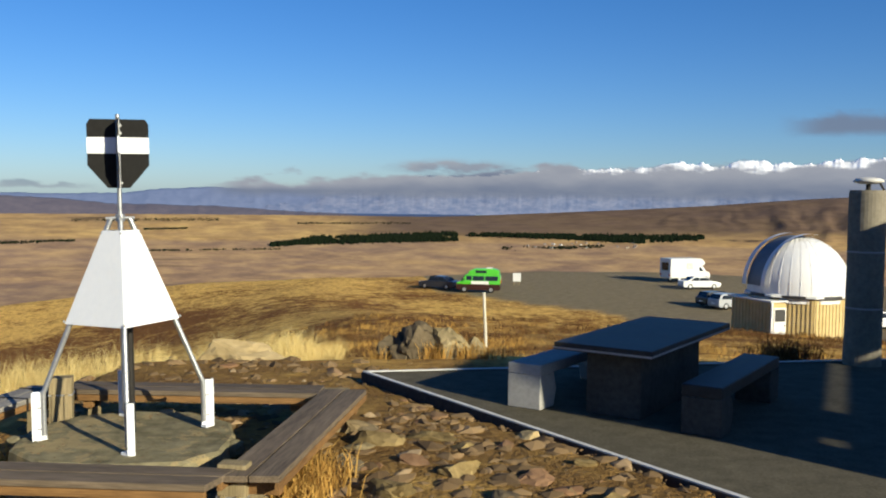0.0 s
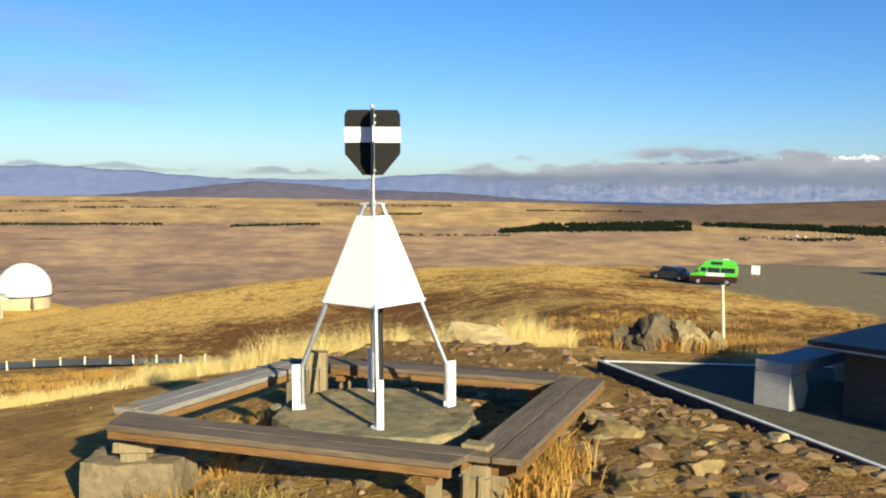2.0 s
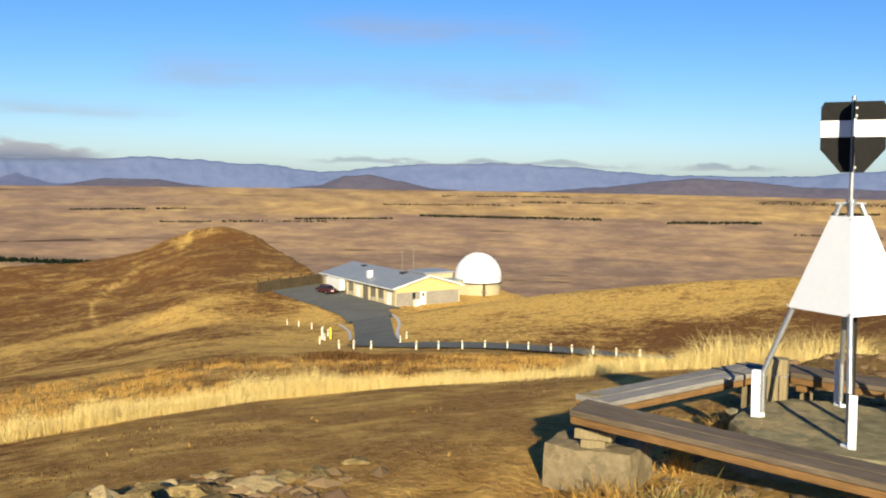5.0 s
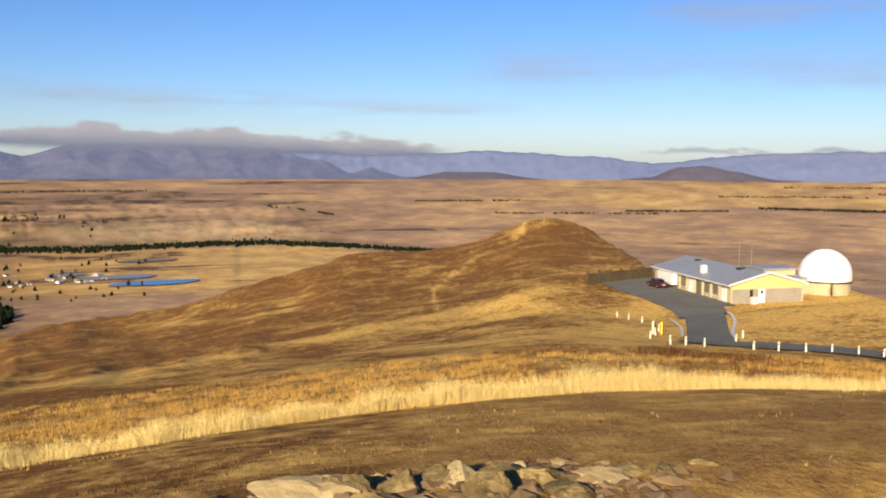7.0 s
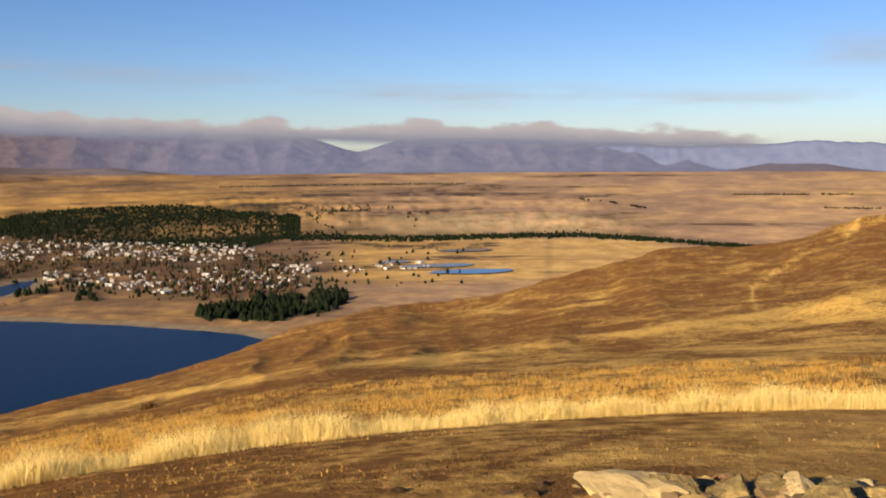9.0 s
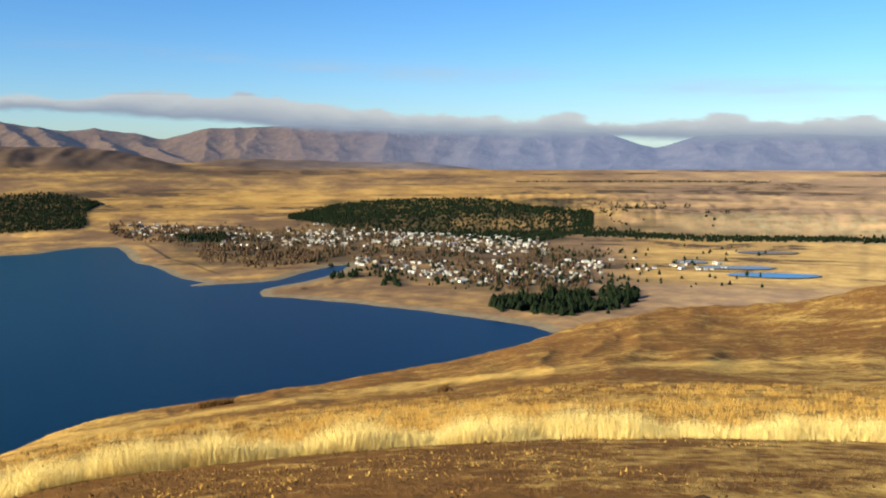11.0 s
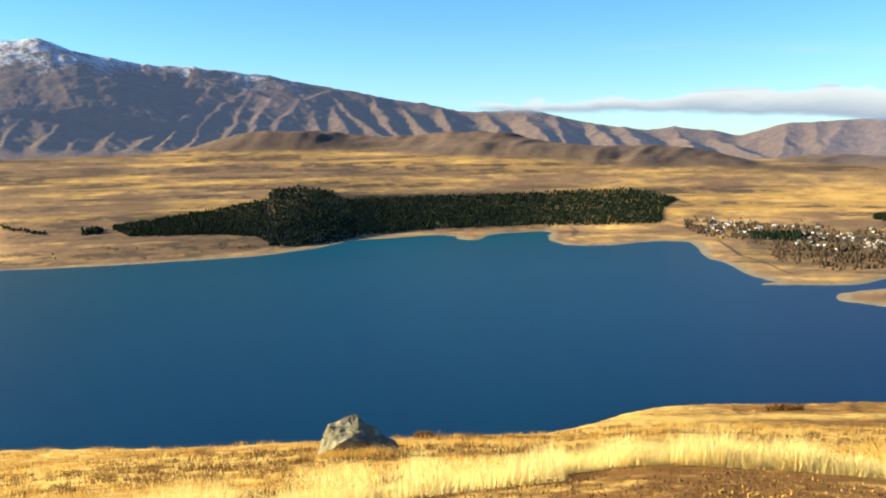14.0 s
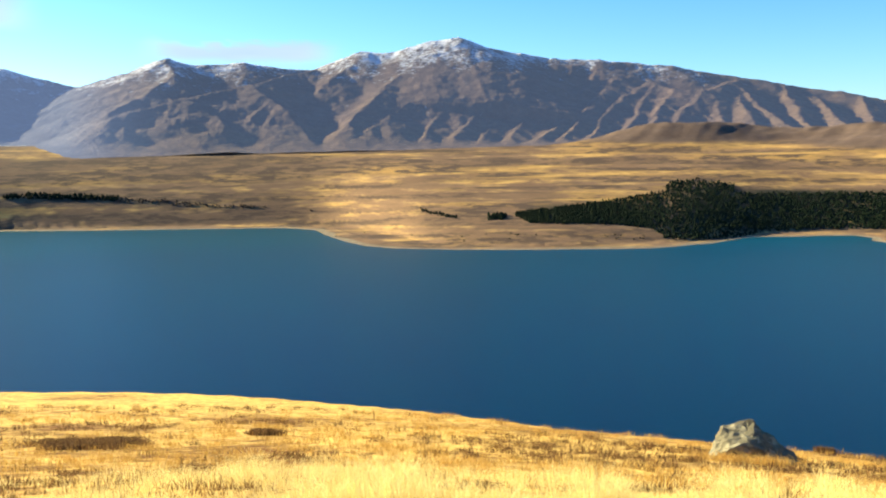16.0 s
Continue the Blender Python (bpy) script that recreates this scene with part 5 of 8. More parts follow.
def make_plinth():
    bm = bmesh.new()
    pts = [(-3.32, 7.42), (-3.42, 8.05), (-3.2, 8.5), (-2.75, 8.72), (-2.25, 8.7), (-1.82, 8.35), (-1.68, 7.85), (-1.70, 7.42), (-1.9, 7.12), (-2.45, 7.03), (-2.95, 7.1)]
    fine = []
    for i in range(len(pts)):
        a, b = Vector(pts[i]), Vector(pts[(i + 1) % len(pts)])
        for k in range(4):
            p = a.lerp(b, k / 4)
            fine.append(p + 0.03 * Vector((noise.noise((p.x * 5, p.y * 5, 1)), noise.noise((p.x * 5, p.y * 5, 9)))))
    c = Vector((-2.55, 7.9))
    rings = []
    for z, k in ((PLINTH_Z, 0.97), (PLINTH_Z - 0.02, 1.0), (-0.05, 1.03), (-0.22, 1.06), (-0.55, 1.1)):
        rings.append([bm.verts.new(((c + (p - c) * k).x + (0.03 * noise.noise((p.x * 4, p.y * 4, z * 6)) if k > 1 else 0), (c + (p - c) * k).y, z)) for p in fine])
    n = len(fine)
    t = thing("concrete_plinth", Matrix(), "rough weathered concrete plinth under the survey beacon", "plinth")
    top = bmesh.new()
    low = bmesh.new()
    for b2, use in ((top, rings[:3]), (low, rings[2:])):
        rr = [[b2.verts.new(v.co) for v in ring] for ring in use]
        for lo, hi in zip(rr, rr[1:]):
            for i in range(n):
                b2.faces.new((lo[i], hi[i], hi[(i + 1) % n], lo[(i + 1) % n]))
        if b2 is top:
            b2.faces.new(rr[0])
        bmesh.ops.recalc_face_normals(b2, faces=b2.faces)
    bm.free()
    part("slab", top, m_slab, t)
    part("footing", low, m_block, t, "crumbling stony footing")
    # spalled lumps along the broken edge
    g = random.Random(12)
    for k in range(40):
        p = fine[(k * 11 + 3) % n]
        q = c + (p - c) * g.uniform(0.98, 1.07)
        bm = bmesh.new()
        bmesh.ops.create_icosphere(bm, subdivisions=2, radius=g.uniform(0.025, 0.085))
        for v in bm.verts:
            v.co = Vector((v.co.x * 1.3, v.co.y, v.co.z * 0.6)) * (1 + 0.5 * noise.noise(v.co * 14 + Vector((k, 0, 0))))
        bmesh.ops.translate(bm, verts=bm.verts, vec=(q.x, q.y, PLINTH_Z - g.uniform(0.03, 0.12)))
        part("spalled_lump", bm, m_block if k % 2 else m_slab, t)
    return t


def make_beacon():
    t = thing("survey_beacon", pose(-2.575, 7.91, PLINTH_Z, 0, -1.2, 20), "survey beacon with white pyramid skirt and black vanes", "survey beacon")
    z0 = PLINTH_Z
    hb, ht, zb, zt = 0.44, 0.14, 1.05 - z0, 1.79 - z0
    dirs = [Vector((math.cos(radians(90 * i)), math.sin(radians(90 * i)), 0)) for i in range(4)]
    for i in range(4):
        a, b = dirs[i], dirs[(i + 1) % 4]
        bm = bmesh.new()
        n = (a + b).normalized()
        quad = [a * hb + Vector((0, 0, zb)), b * hb + Vector((0, 0, zb)), b * ht + Vector((0, 0, zt)), a * ht + Vector((0, 0, zt))]
        lo = [bm.verts.new(p + n * 0.002) for p in quad]
        hi = [bm.verts.new(p - n * 0.006) for p in quad]
        bm.faces.new(lo)
        bm.faces.new(hi[::-1])
        for k in range(4):
            bm.faces.new((lo[k], hi[k], hi[(k + 1) % 4], lo[(k + 1) % 4]))
        bmesh.ops.recalc_face_normals(bm, faces=bm.faces)
        p = part("skirt_panel", bm, m_white, t, "white sheet panel")
        for q in (quad[0], quad[3]):
            bm = bmesh.new()
            w = (q.to_2d().normalized().to_3d())
            c = q + Vector((0, 0, 0.02 if q.z < 1.2 else -0.02))
            tube(bm, c, c + w * 0.012, 0.011, n=8)
            part("bolt", bm, m_galv, p)
        # leg and its foot
        bm = bmesh.new()
        k = (hb - ht) / (zt - zb)
        tube(bm, a * (ht + 0.0 - k * 0.09 - 0.03) + Vector((0, 0, zt + 0.09)), a * (hb + k * (zb - (0.50 - z0)) - 0.045) + Vector((0, 0, 0.50 - z0)), 0.021)
        foot = a * (hb + k * (zb - (0.50 - z0)) - 0.045)
        tube(bm, foot + Vector((0, 0, 0.52 - z0)), foot + Vector((0, 0, 0.05)), 0.021)
        part("leg", bm, m_galv, t, "galvanised tube leg")
        bm = bmesh.new()
        c = a * (foot.length + 0.03)
        q = a.to_track_quat("X", "Z")
        for sx, sy, ox, oy in ((0.10, 0.012, 0.0, 0.0), (0.012, 0.045, 0.05, 0.028)):
            m = Matrix.Translation(c) @ q.to_matrix().to_4x4() @ pose(ox, oy, 0)
            b2 = bmesh.new()
            box(b2, (sx, sy, 0.40), (0, 0, 0), bevel=0.003)
            placed(b2, m)
            me = bpy.data.meshes.new("tmp")
            b2.to_mesh(me)
            b2.free()
            bm.from_mesh(me)
            bpy.data.meshes.remove(me)
        st = part("stake", bm, m_white, t, "white painted angle-iron stake")
        bm = bmesh.new()
        box(bm, (0.09, 0.06, 0.02), c + Vector((0, 0, 0)), (0, 0, math.degrees(math.atan2(a.y, a.x)) + 40))
        part("base_plate", bm, m_white, st)
        for hz in (0.10, 0.27):
            bm = bmesh.new()
            tube(bm, c - a * 0.05 + Vector((0, 0, hz)), c + a * 0.02 + Vector((0, 0, hz)), 0.008, n=6)
            part("bolt", bm, m_iron, st)
    bm = bmesh.new()
    tube(bm, (0.045, 0.02, 0.0), (0.045, 0.02, 1.6), 0.03, n=14)
    part("centre_tube", bm, m_iron, t, "dark centre tube under the skirt")
    bm = bmesh.new()
    tube(bm, (0, 0, zt - 0.15), (0, 0, 2.72 - z0), 0.017, n=12)
    mast = part("mast", bm, m_galv, t, "thin galvanised mast")
    bm = bmesh.new()
    lathe(bm, [(0.0, 1.86 - z0), (0.036, 1.86 - z0), (0.036, 1.92 - z0), (0.0, 1.92 - z0)], 12)
    for a in dirs:
        tube(bm, a * 0.02 + Vector((0, 0, 1.89 - z0)), a * 0.11 + Vector((0, 0, 1.885 - z0)), 0.014, n=8)
    part("collar", bm, m_galv, t, "pipe collar joining the legs")
    # crossed vanes
    out = [(-0.235, 2.64), (-0.21, 2.68), (0.21, 2.68), (0.235, 2.64), (0.235, 2.31), (0.085, 2.13), (-0.085, 2.13), (-0.235, 2.31)]
    for turn, half in ((0, 0), (90, 1)):
        bm = bmesh.new()
        lo = [bm.verts.new((x, -0.004, z - z0)) for x, z in out]
        hi = [bm.verts.new((x, 0.004, z - z0)) for x, z in out]
        bm.faces.new(lo)
        bm.faces.new(hi[::-1])
        for i in range(len(out)):
            bm.faces.new((lo[i], hi[i], hi[(i + 1) % len(out)], lo[(i + 1) % len(out)]))
        bmesh.ops.recalc_face_normals(bm, faces=bm.faces)
        placed(bm, pose(0, 0, 0.001 * half, 0, 0, turn))
        v = part("vane", bm, m_black, t, "black sheet-metal vane")
        bm = bmesh.new()
        box(bm, (0.474, 0.014, 0.13), (0, 0, 2.405 - z0), bevel=0.002)
        placed(bm, pose(0, 0, 0.001 * half, 0, 0, turn))
        part("band", bm, m_white, v, "white band across the vane")
        for zz in (2.63, 2.57, 2.17):
            bm = bmesh.new()
            tube(bm, (0.02, -0.012, zz - z0), (0.02, 0.012, zz - z0), 0.011, n=8)
            placed(bm, pose(0, 0, 0, 0, 0, turn))
            part("bolt", bm, m_galv, v)
    return t


make_plinth()
make_beacon()


# ---- benches round the beacon ----
def bench(p, q, width, z, label, planks=2, cut=(0, 0), posts=(True, True), top=None):
    p, q = Vector(p), Vector(q)
    d = q - p
    L = d.length
    t = thing("timber_bench", pose((p.x + q.x) / 2, (p.y + q.y) / 2, 0, 0, 0, math.degrees(math.atan2(-d.x, d.y))), label, "bench", "benches round the beacon")
    w = (width - 0.012 * (planks - 1)) / planks
    for i in range(planks):
        bm = bmesh.new()
        box(bm, (w, L, 0.045), (-width / 2 + w / 2 + i * (w + 0.012), 0, z - 0.045), bevel=0.006)
        for v in bm.verts:
            if abs(v.co.y) > L / 2 - 0.02:
                e = 0 if v.co.y < 0 else 1
                v.co.y += cut[e] * v.co.x
        part("plank", bm, top or m_wood_top, t)
    for s in (-1, 1):
        bm = bmesh.new()
        box(bm, (0.035, L - 0.02, 0.055), (s * (width / 2 - 0.0155), 0, z - 0.103), bevel=0.004)
        for v in bm.verts:
            if abs(v.co.y) > L / 2 - 0.04:
                v.co.y += cut[0 if v.co.y < 0 else 1] * v.co.x
        part("edge_board", bm, m_wood_edge, t, "warm brown edge board")
    for y, stands in zip((-L / 2 + 0.22, L / 2 - 0.22), posts):
        if not stands:
            continue
        bm = bmesh.new()
        box(bm, (width - 0.08, 0.09, 0.13), (0, y, z - 0.178), bevel=0.004)
        br = part("bearer", bm, m_wood_edge, t)
        bm = bmesh.new()
        g = -0.5
        box(bm, (0.11, 0.085, z - 0.178 - g), (0, y, g), bevel=0.004)
        part("support_post", bm, m_post, br)
    return t


bench((-4.12, 6.42), (-1.40, 6.27), 0.38, 0.285, "weathered grey timber bench with brown edge boards", cut=(0.3, -0.25), posts=(False, True))
bench((-1.24, 6.30), (-0.90, 9.0), 0.40, 0.28, "weathered two-plank timber bench reaching to the paving", cut=(0.15, 0.1))
bench((-3.48, 9.03), (-1.12, 8.98), 0.38, 0.28, "weathered timber bench behind the survey beacon", cut=(0.2, 0.0))
bb = bench((-4.14, 6.66), (-3.66, 8.98), 0.34, 0.285, "silvery timber bench, its planks lightened for sun, held by black straps", cut=(0.1, 0.2), top=m_wood_sunlit)
for y in (0.62, 1.0):
    bm = bmesh.new()
    box(bm, (0.36, 0.022, 0.006), (0, y, 0.286))
    box(bm, (0.006, 0.022, 0.11), (0.176, y, 0.178))
    box(bm, (0.006, 0.022, 0.11), (-0.176, y, 0.178))
    part("strap", bm, m_iron, bb, "black iron strap")


def timber_post(x, y, z0, z1, w, d, rz, label):
    t = thing("timber_post", pose(x, y, z0, 0, 0, rz), label, "post")
    bm = bmesh.new()
    box(bm, (w, d, z1 - z0), bevel=0.008)
    body = part("body", bm, m_post, t)
    for s in (-0.55, 0.55):
        bm = bmesh.new()
        box(bm, (w * 0.16, 0.02, (z1 - z0) * 0.55), (s * w * 0.5, -d / 2 - 0.011, (z1 - z0) * 0.2), bevel=0.003)
        part("cleat", bm, m_post, t, "short cleat nailed to the post")
    bm = bmesh.new()
    box(bm, (w + 0.012, d + 0.012, 0.012), (0, 0, (z1 - z0) * 0.72))
    part("wire_band", bm, m_galv, body)
    return t


timber_post(-1.37, 6.5, -0.5, 0.31, 0.20, 0.13, -8, "short square timber post where two benches meet")
timber_post(-3.36, 8.52, -0.1, 0.46, 0.19, 0.15, 14, "pale cracked timber post with cleats by the plinth")


def chock(x, y, z, sx, sy, sz, rz, label):
    bm = bmesh.new()
    box(bm, (sx, sy, sz), bevel=0.008, taper=0.97)
    placed(bm, pose(x, y, z, 0, 0, rz))
    return tagged(part("timber_block", bm, m_post), label, "timber block")


def concrete_block():
    bm = bmesh.new()
    box(bm, (0.74, 0.56, 0.62), taper=0.94)
    bmesh.ops.subdivide_edges(bm, edges=bm.edges, cuts=7, use_grid_fill=True)
    for v in bm.verts:
        v.co += 0.03 * noise.noise_vector(v.co * 3.1) + 0.015 * noise.noise_vector(v.co * 9)
    placed(bm, pose(-4.05, 6.62, -0.66, 0, 0, 12))
    return tagged(part("concrete_block", bm, m_block, smooth=False), "rough cast concrete footing under the bench corner", "footing")


concrete_block()
chock(-4.0, 6.5, -0.05, 0.20, 0.16, 0.075, 12, "short timber chock on the concrete footing")
chock(-4.0, 6.5, 0.03, 0.30, 0.22, 0.08, 18, "timber chock under the bench corner")
chock(-4.18, 6.58, 0.11, 0.14, 0.14, 0.06, 15, "timber chock under the bench corner")
chock(-1.0, 9.14, 0.05, 0.26, 0.15, 0.2, 5, "pale timber block at the bench end")
chock(-4.2, 6.75, 0.2, 0.16, 0.12, 0.09, 12, "bright timber block at the bench end")

# ---- paving, table, pillar ----
PAVE = [(-0.89, 11.25), (4.2, 3.79), (10.5, 2.2), (13.5, 9.0), (10.8, 13.5)]


def make_paving():
    bm = bmesh.new()
    top = [bm.verts.new((x, y, 0.0)) for x, y in PAVE]
    low = [bm.verts.new((x, y, -0.6)) for x, y in PAVE]
    bm.faces.new(top)
    for i in range(len(PAVE)):
        j = (i + 1) % len(PAVE)
        bm.faces.new((top[i], low[i], low[j], top[j]))
    bmesh.ops.recalc_face_normals(bm, faces=bm.faces)
    ob = tagged(part("pavement", bm, m_pave), "grey asphalt terrace with a pale edging", "paving", kind="structure")
    for i, j in ((0, 1), (4, 0)):
        a, b = Vector(PAVE[i]), Vector(PAVE[j])
        d = (b - a).normalized()
        n = Vector((d.y, -d.x))
        if n.dot(Vector((4, 8)) - a) > 0:
            n = -n
        bm = bmesh.new()
        L = (b - a).length + 0.05
        c = (a + b) / 2 + n * 0.025
        rz = math.degrees(math.atan2(-d.x, d.y))
        box(bm, (0.05, L, 0.36), (c.x, c.y, -0.35), (0, 0, rz), bevel=0.004)
        kb = part("edging_board", bm, m_kerb, ob, "dark edging board")
        bm = bmesh.new()
        c = (a + b) / 2 + n * 0.012
        box(bm, (0.052, L, 0.014), (c.x, c.y, 0.008), (0, 0, rz), bevel=0.003)
        part("edging_cap", bm, m_edge, ob, "pale edging strip")


make_paving()


def make_table():
    t = thing("picnic_table", pose(2.15, 9.97, 0, 0, 0, -33.4), "dark concrete picnic table standing on the terrace", "table")
    bm = bmesh.new()
    box(bm, (0.98, 2.42, 0.075), (0, 0, 0.645), bevel=0.008)
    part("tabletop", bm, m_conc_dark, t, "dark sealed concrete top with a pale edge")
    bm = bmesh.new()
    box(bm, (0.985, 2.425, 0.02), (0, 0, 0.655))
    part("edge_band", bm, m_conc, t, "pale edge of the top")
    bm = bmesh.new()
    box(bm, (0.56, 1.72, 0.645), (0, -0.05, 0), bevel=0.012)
    part("pedestal", bm, m_conc_shaded, t)
    for y in (-1.06, 1.0):
        bm = bmesh.new()
        box(bm, (0.75, 0.09, 0.04), (0, y * 0.8, 0.605))
        part("bracket", bm, m_iron, t)


def make_seat(x, label):
    m = pose(2.15, 9.97, 0, 0, 0, -33.4)
    t = thing("concrete_bench", m @ pose(x, -0.1, 0), label, "bench", "benches at the picnic table")
    bm = bmesh.new()
    box(bm, (0.37, 2.02, 0.11), (0, 0, 0.34), bevel=0.012)
    # the bench in shade takes darker copies of the same concrete
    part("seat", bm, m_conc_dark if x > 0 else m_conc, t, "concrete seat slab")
    for s in (-1, 1):
        bm = bmesh.new()
        vs = [(-s * 0.0, 0), (0.30, 0), (0.36, 0.17), (0.30, 0.34), (0, 0.34)]
        lo = [bm.verts.new((-0.183, s * (1.01 - a), z)) for a, z in vs]
        hi = [bm.verts.new((0.183, s * (1.01 - a), z)) for a, z in vs]
        bm.faces.new(lo)
        bm.faces.new(hi[::-1])
        for i in range(5):
            bm.faces.new((lo[i], hi[i], hi[(i + 1) % 5], lo[(i + 1) % 5]))
        bmesh.ops.recalc_face_normals(bm, faces=bm.faces)
        bmesh.ops.bevel(bm, geom=list(bm.edges), offset=0.008, segments=1, affect="EDGES")
        part("end_block", bm, m_conc if x < 0 else m_conc_shaded, t)
    return t


make_table()
make_seat(-0.86, "pale concrete bench beside the picnic table")
make_seat(0.92, "concrete bench beside the picnic table, coloured dark for its shade")


def make_pillar():
    t = thing("survey_pillar", pose(5.42, 12.25, 0), "round concrete survey pillar with an antenna on top", "pillar")
    bm = bmesh.new()
    lathe(bm, [(0.0, 0), (0.235, 0), (0.225, 0.5), (0.222, 1.2), (0.225, 1.95), (0.225, 2.2), (0.215, 2.24), (0.0, 2.24)], 32)
    part("column", bm, m_conc_old, t, smooth=False)
    bm = bmesh.new()
    for z in (0.72, 1.44):
        lathe(bm, [(0.2245, z), (0.229, z + 0.006), (0.229, z + 0.02), (0.2245, z + 0.026)], 32)
    part("form_seam", bm, m_conc, t)
    bm = bmesh.new()
    tube(bm, (0, 0, 2.24), (0, 0, 2.32), 0.03)
    part("stem", bm, m_iron, t)
    bm = bmesh.new()
    lathe(bm, [(0.0, 2.32), (0.10, 2.32), (0.185, 2.345), (0.19, 2.36), (0.15, 2.39), (0.06, 2.405), (0.0, 2.407)], 24)
    part("antenna", bm, m_edge, t, "flat pale dome antenna", smooth=True)
    bm = bmesh.new()
    tube(bm, (0.245, 0.03, 0.0), (0.245, 0.03, 2.2), 0.018, n=8)
    tube(bm, (0.245, 0.03, 2.2), (0.16, 0.02, 2.33), 0.014, n=8)
    part("conduit", bm, m_iron, t, "black cable conduit")


make_pillar()


def lodge():
    """An unseen building behind the camera, shaped to cast the shade on the terrace: a wing and an open veranda."""
    t = thing("lodge", pose(5.64, 4.30, 0), "unseen plain low concrete building that shades the terrace", "building")
    u, v = Vector((0.773, -0.634, 0)), Vector((0.40, 0.917, 0))

    def wing(name, a0, a1, b0, b1, z0, z1, material):
        bm = bmesh.new()
        lo = [bm.verts.new(u * a + v * b + Vector((0, 0, z0))) for a, b in ((a0, b0), (a1, b0), (a1, b1), (a0, b1))]
        hi = [bm.verts.new(p.co + Vector((0, 0, z1 - z0))) for p in lo]
        bm.faces.new(lo[::-1])
        bm.faces.new(hi)
        for k in range(4):
            bm.faces.new((lo[k], lo[(k + 1) % 4], hi[(k + 1) % 4], hi[k]))
        part(name, bm, material, t)

    wing("veranda_roof", 0, 3.95, 0, 7.3, 2.9, 3.06, m_galv)
    for a, b in ((0.3, 0.4), (0.3, 6.9), (3.4, 6.9)):
        wing("post", a, a + 0.12, b, b + 0.12, -0.6, 2.9, m_post)
    wing("wall", 4.52, 13, 1.2, 7.3, -0.6, 3.0, m_conc_old)
    wing("roof", 4.5, 13.02, 0, 7.32, 3.0, 3.06, m_galv)
    # lintels added only to break up the sunlit gap
    wing("lintel", 3.96, 4.49, 0.0, 0.5, 2.5, 3.04, m_conc_old)
    wing("lintel", 3.96, 4.49, 0.8, 1.9, 2.5, 3.04, m_conc_old)


lodge()

# ---- rocks ----
def rock_bm(rad, seed, flat=0.65, sub=2, rough=0.35):
    bm = bmesh.new()
    bmesh.ops.create_icosphere(bm, subdivisions=sub, radius=1)
    off = Vector((seed * 7.13, seed * 3.7, seed * 1.9))
    for v in bm.verts:
        d = v.co.normalized()
        k = 1 + rough * noise.noise(d * 1.3 + off) + rough * 0.6 * noise.noise(d * 2.9 + off) + rough * 0.25 * noise.noise(d * 7 + off)
        # broken, blocky faces
        for ax in range(3):
            v.co[ax] = math.copysign(abs(d[ax]) ** 0.72, d[ax])
        v.co *= k * rad
    g = random.Random(int(seed * 100) + 5)
    for _ in range(14):
        d = Vector((g.uniform(-1, 1), g.uniform(-1, 1), g.uniform(-0.5, 1))).normalized()
        h = g.uniform(0.42, 0.78) * rad
        for v in bm.verts:
            e = v.co.dot(d) - h
            if e > 0:
                v.co -= d * e * 0.97
    for v in bm.verts:
        v.co += v.co.normalized() * rad * (0.07 * noise.noise(v.co / rad * 3.3 + off) + 0.05 * noise.noise(v.co / rad * 8 + off))
        v.co.z *= flat
    return bm


def rock(x, y, size, seed, material, label, z=None, flat=0.65, rz=0, sx=1.0, sub=3, tilt=0, rough=0.35, name="rock", cat="rock"):
    bm = rock_bm(size, seed, flat, sub, rough)
    zz = ground_at(x, y) if z is None else z
    placed(bm, pose(x, y, zz, tilt, tilt * 0.6, rz) @ Matrix.Diagonal((sx, 1, 1, 1)))
    return tagged(part(name, bm, material), label, cat)


m_rock_olive = grained("olive_grey_boulder", (0.15, 0.118, 0.062), (0.40, 0.325, 0.185), 4, 0.95, bump=1.0, dist=0.06, stain=(0.42, 0.35, 0.2))
m_boulder = grained("grey_lichened_boulder", (0.08, 0.07, 0.046), (0.22, 0.188, 0.122), 4, 0.95, bump=1.0, dist=0.06, stain=(0.31, 0.27, 0.17))
# big boulder on the lake side
bx = bearing(139.0, 30.3)
rock(bx.x, bx.y, 1.5, 23, m_boulder, "large grey boulder in the long dry grass", z=ground_at(bx.x, bx.y) + 0.25, flat=1.0, sx=1.3, rz=-35, sub=5, name="boulder", cat="boulder", rough=0.34)
# outcrop and pale boulder beyond the terrace
rock(-0.42, 14.0, 0.46, 11, m_rock_grey, "dark jagged rock outcrop beyond the terrace", z=-0.2, flat=1.05, sub=5, rough=0.85, tilt=12)
rock(-0.78, 14.05, 0.26, 19, m_rock_grey, "dark jagged rock at the edge of the outcrop", z=-0.2, flat=1.1, sub=4, rough=0.8, tilt=-10)
rock(0.5, 14.1, 0.3, 20, m_rock_olive, "tan weathered rock at the edge of the outcrop", z=-0.2, flat=0.9, sub=4, rough=0.6)
rock(0.12, 14.15, 0.56, 12, m_rock_olive, "weathered rock outcrop beyond the terrace", z=-0.2, flat=0.95, sub=5, rough=0.6)
rock(-0.62, 13.9, 0.24, 13, m_rock_grey, "dark broken rock beside the outcrop", z=-0.25, flat=1.0, sub=3, rough=0.5)
rock(-0.30, 14.05, 0.20, 14, m_rock_grey, "dark rock lodged on the outcrop", z=0.12, flat=0.7, sub=3, rough=0.4)
rock(-2.85, 13.0, 0.66, 15, m_rock_pale, "pale pinkish boulder in the dry grass", z=-0.16, flat=0.62, sx=1.2, sub=4, rough=0.35)
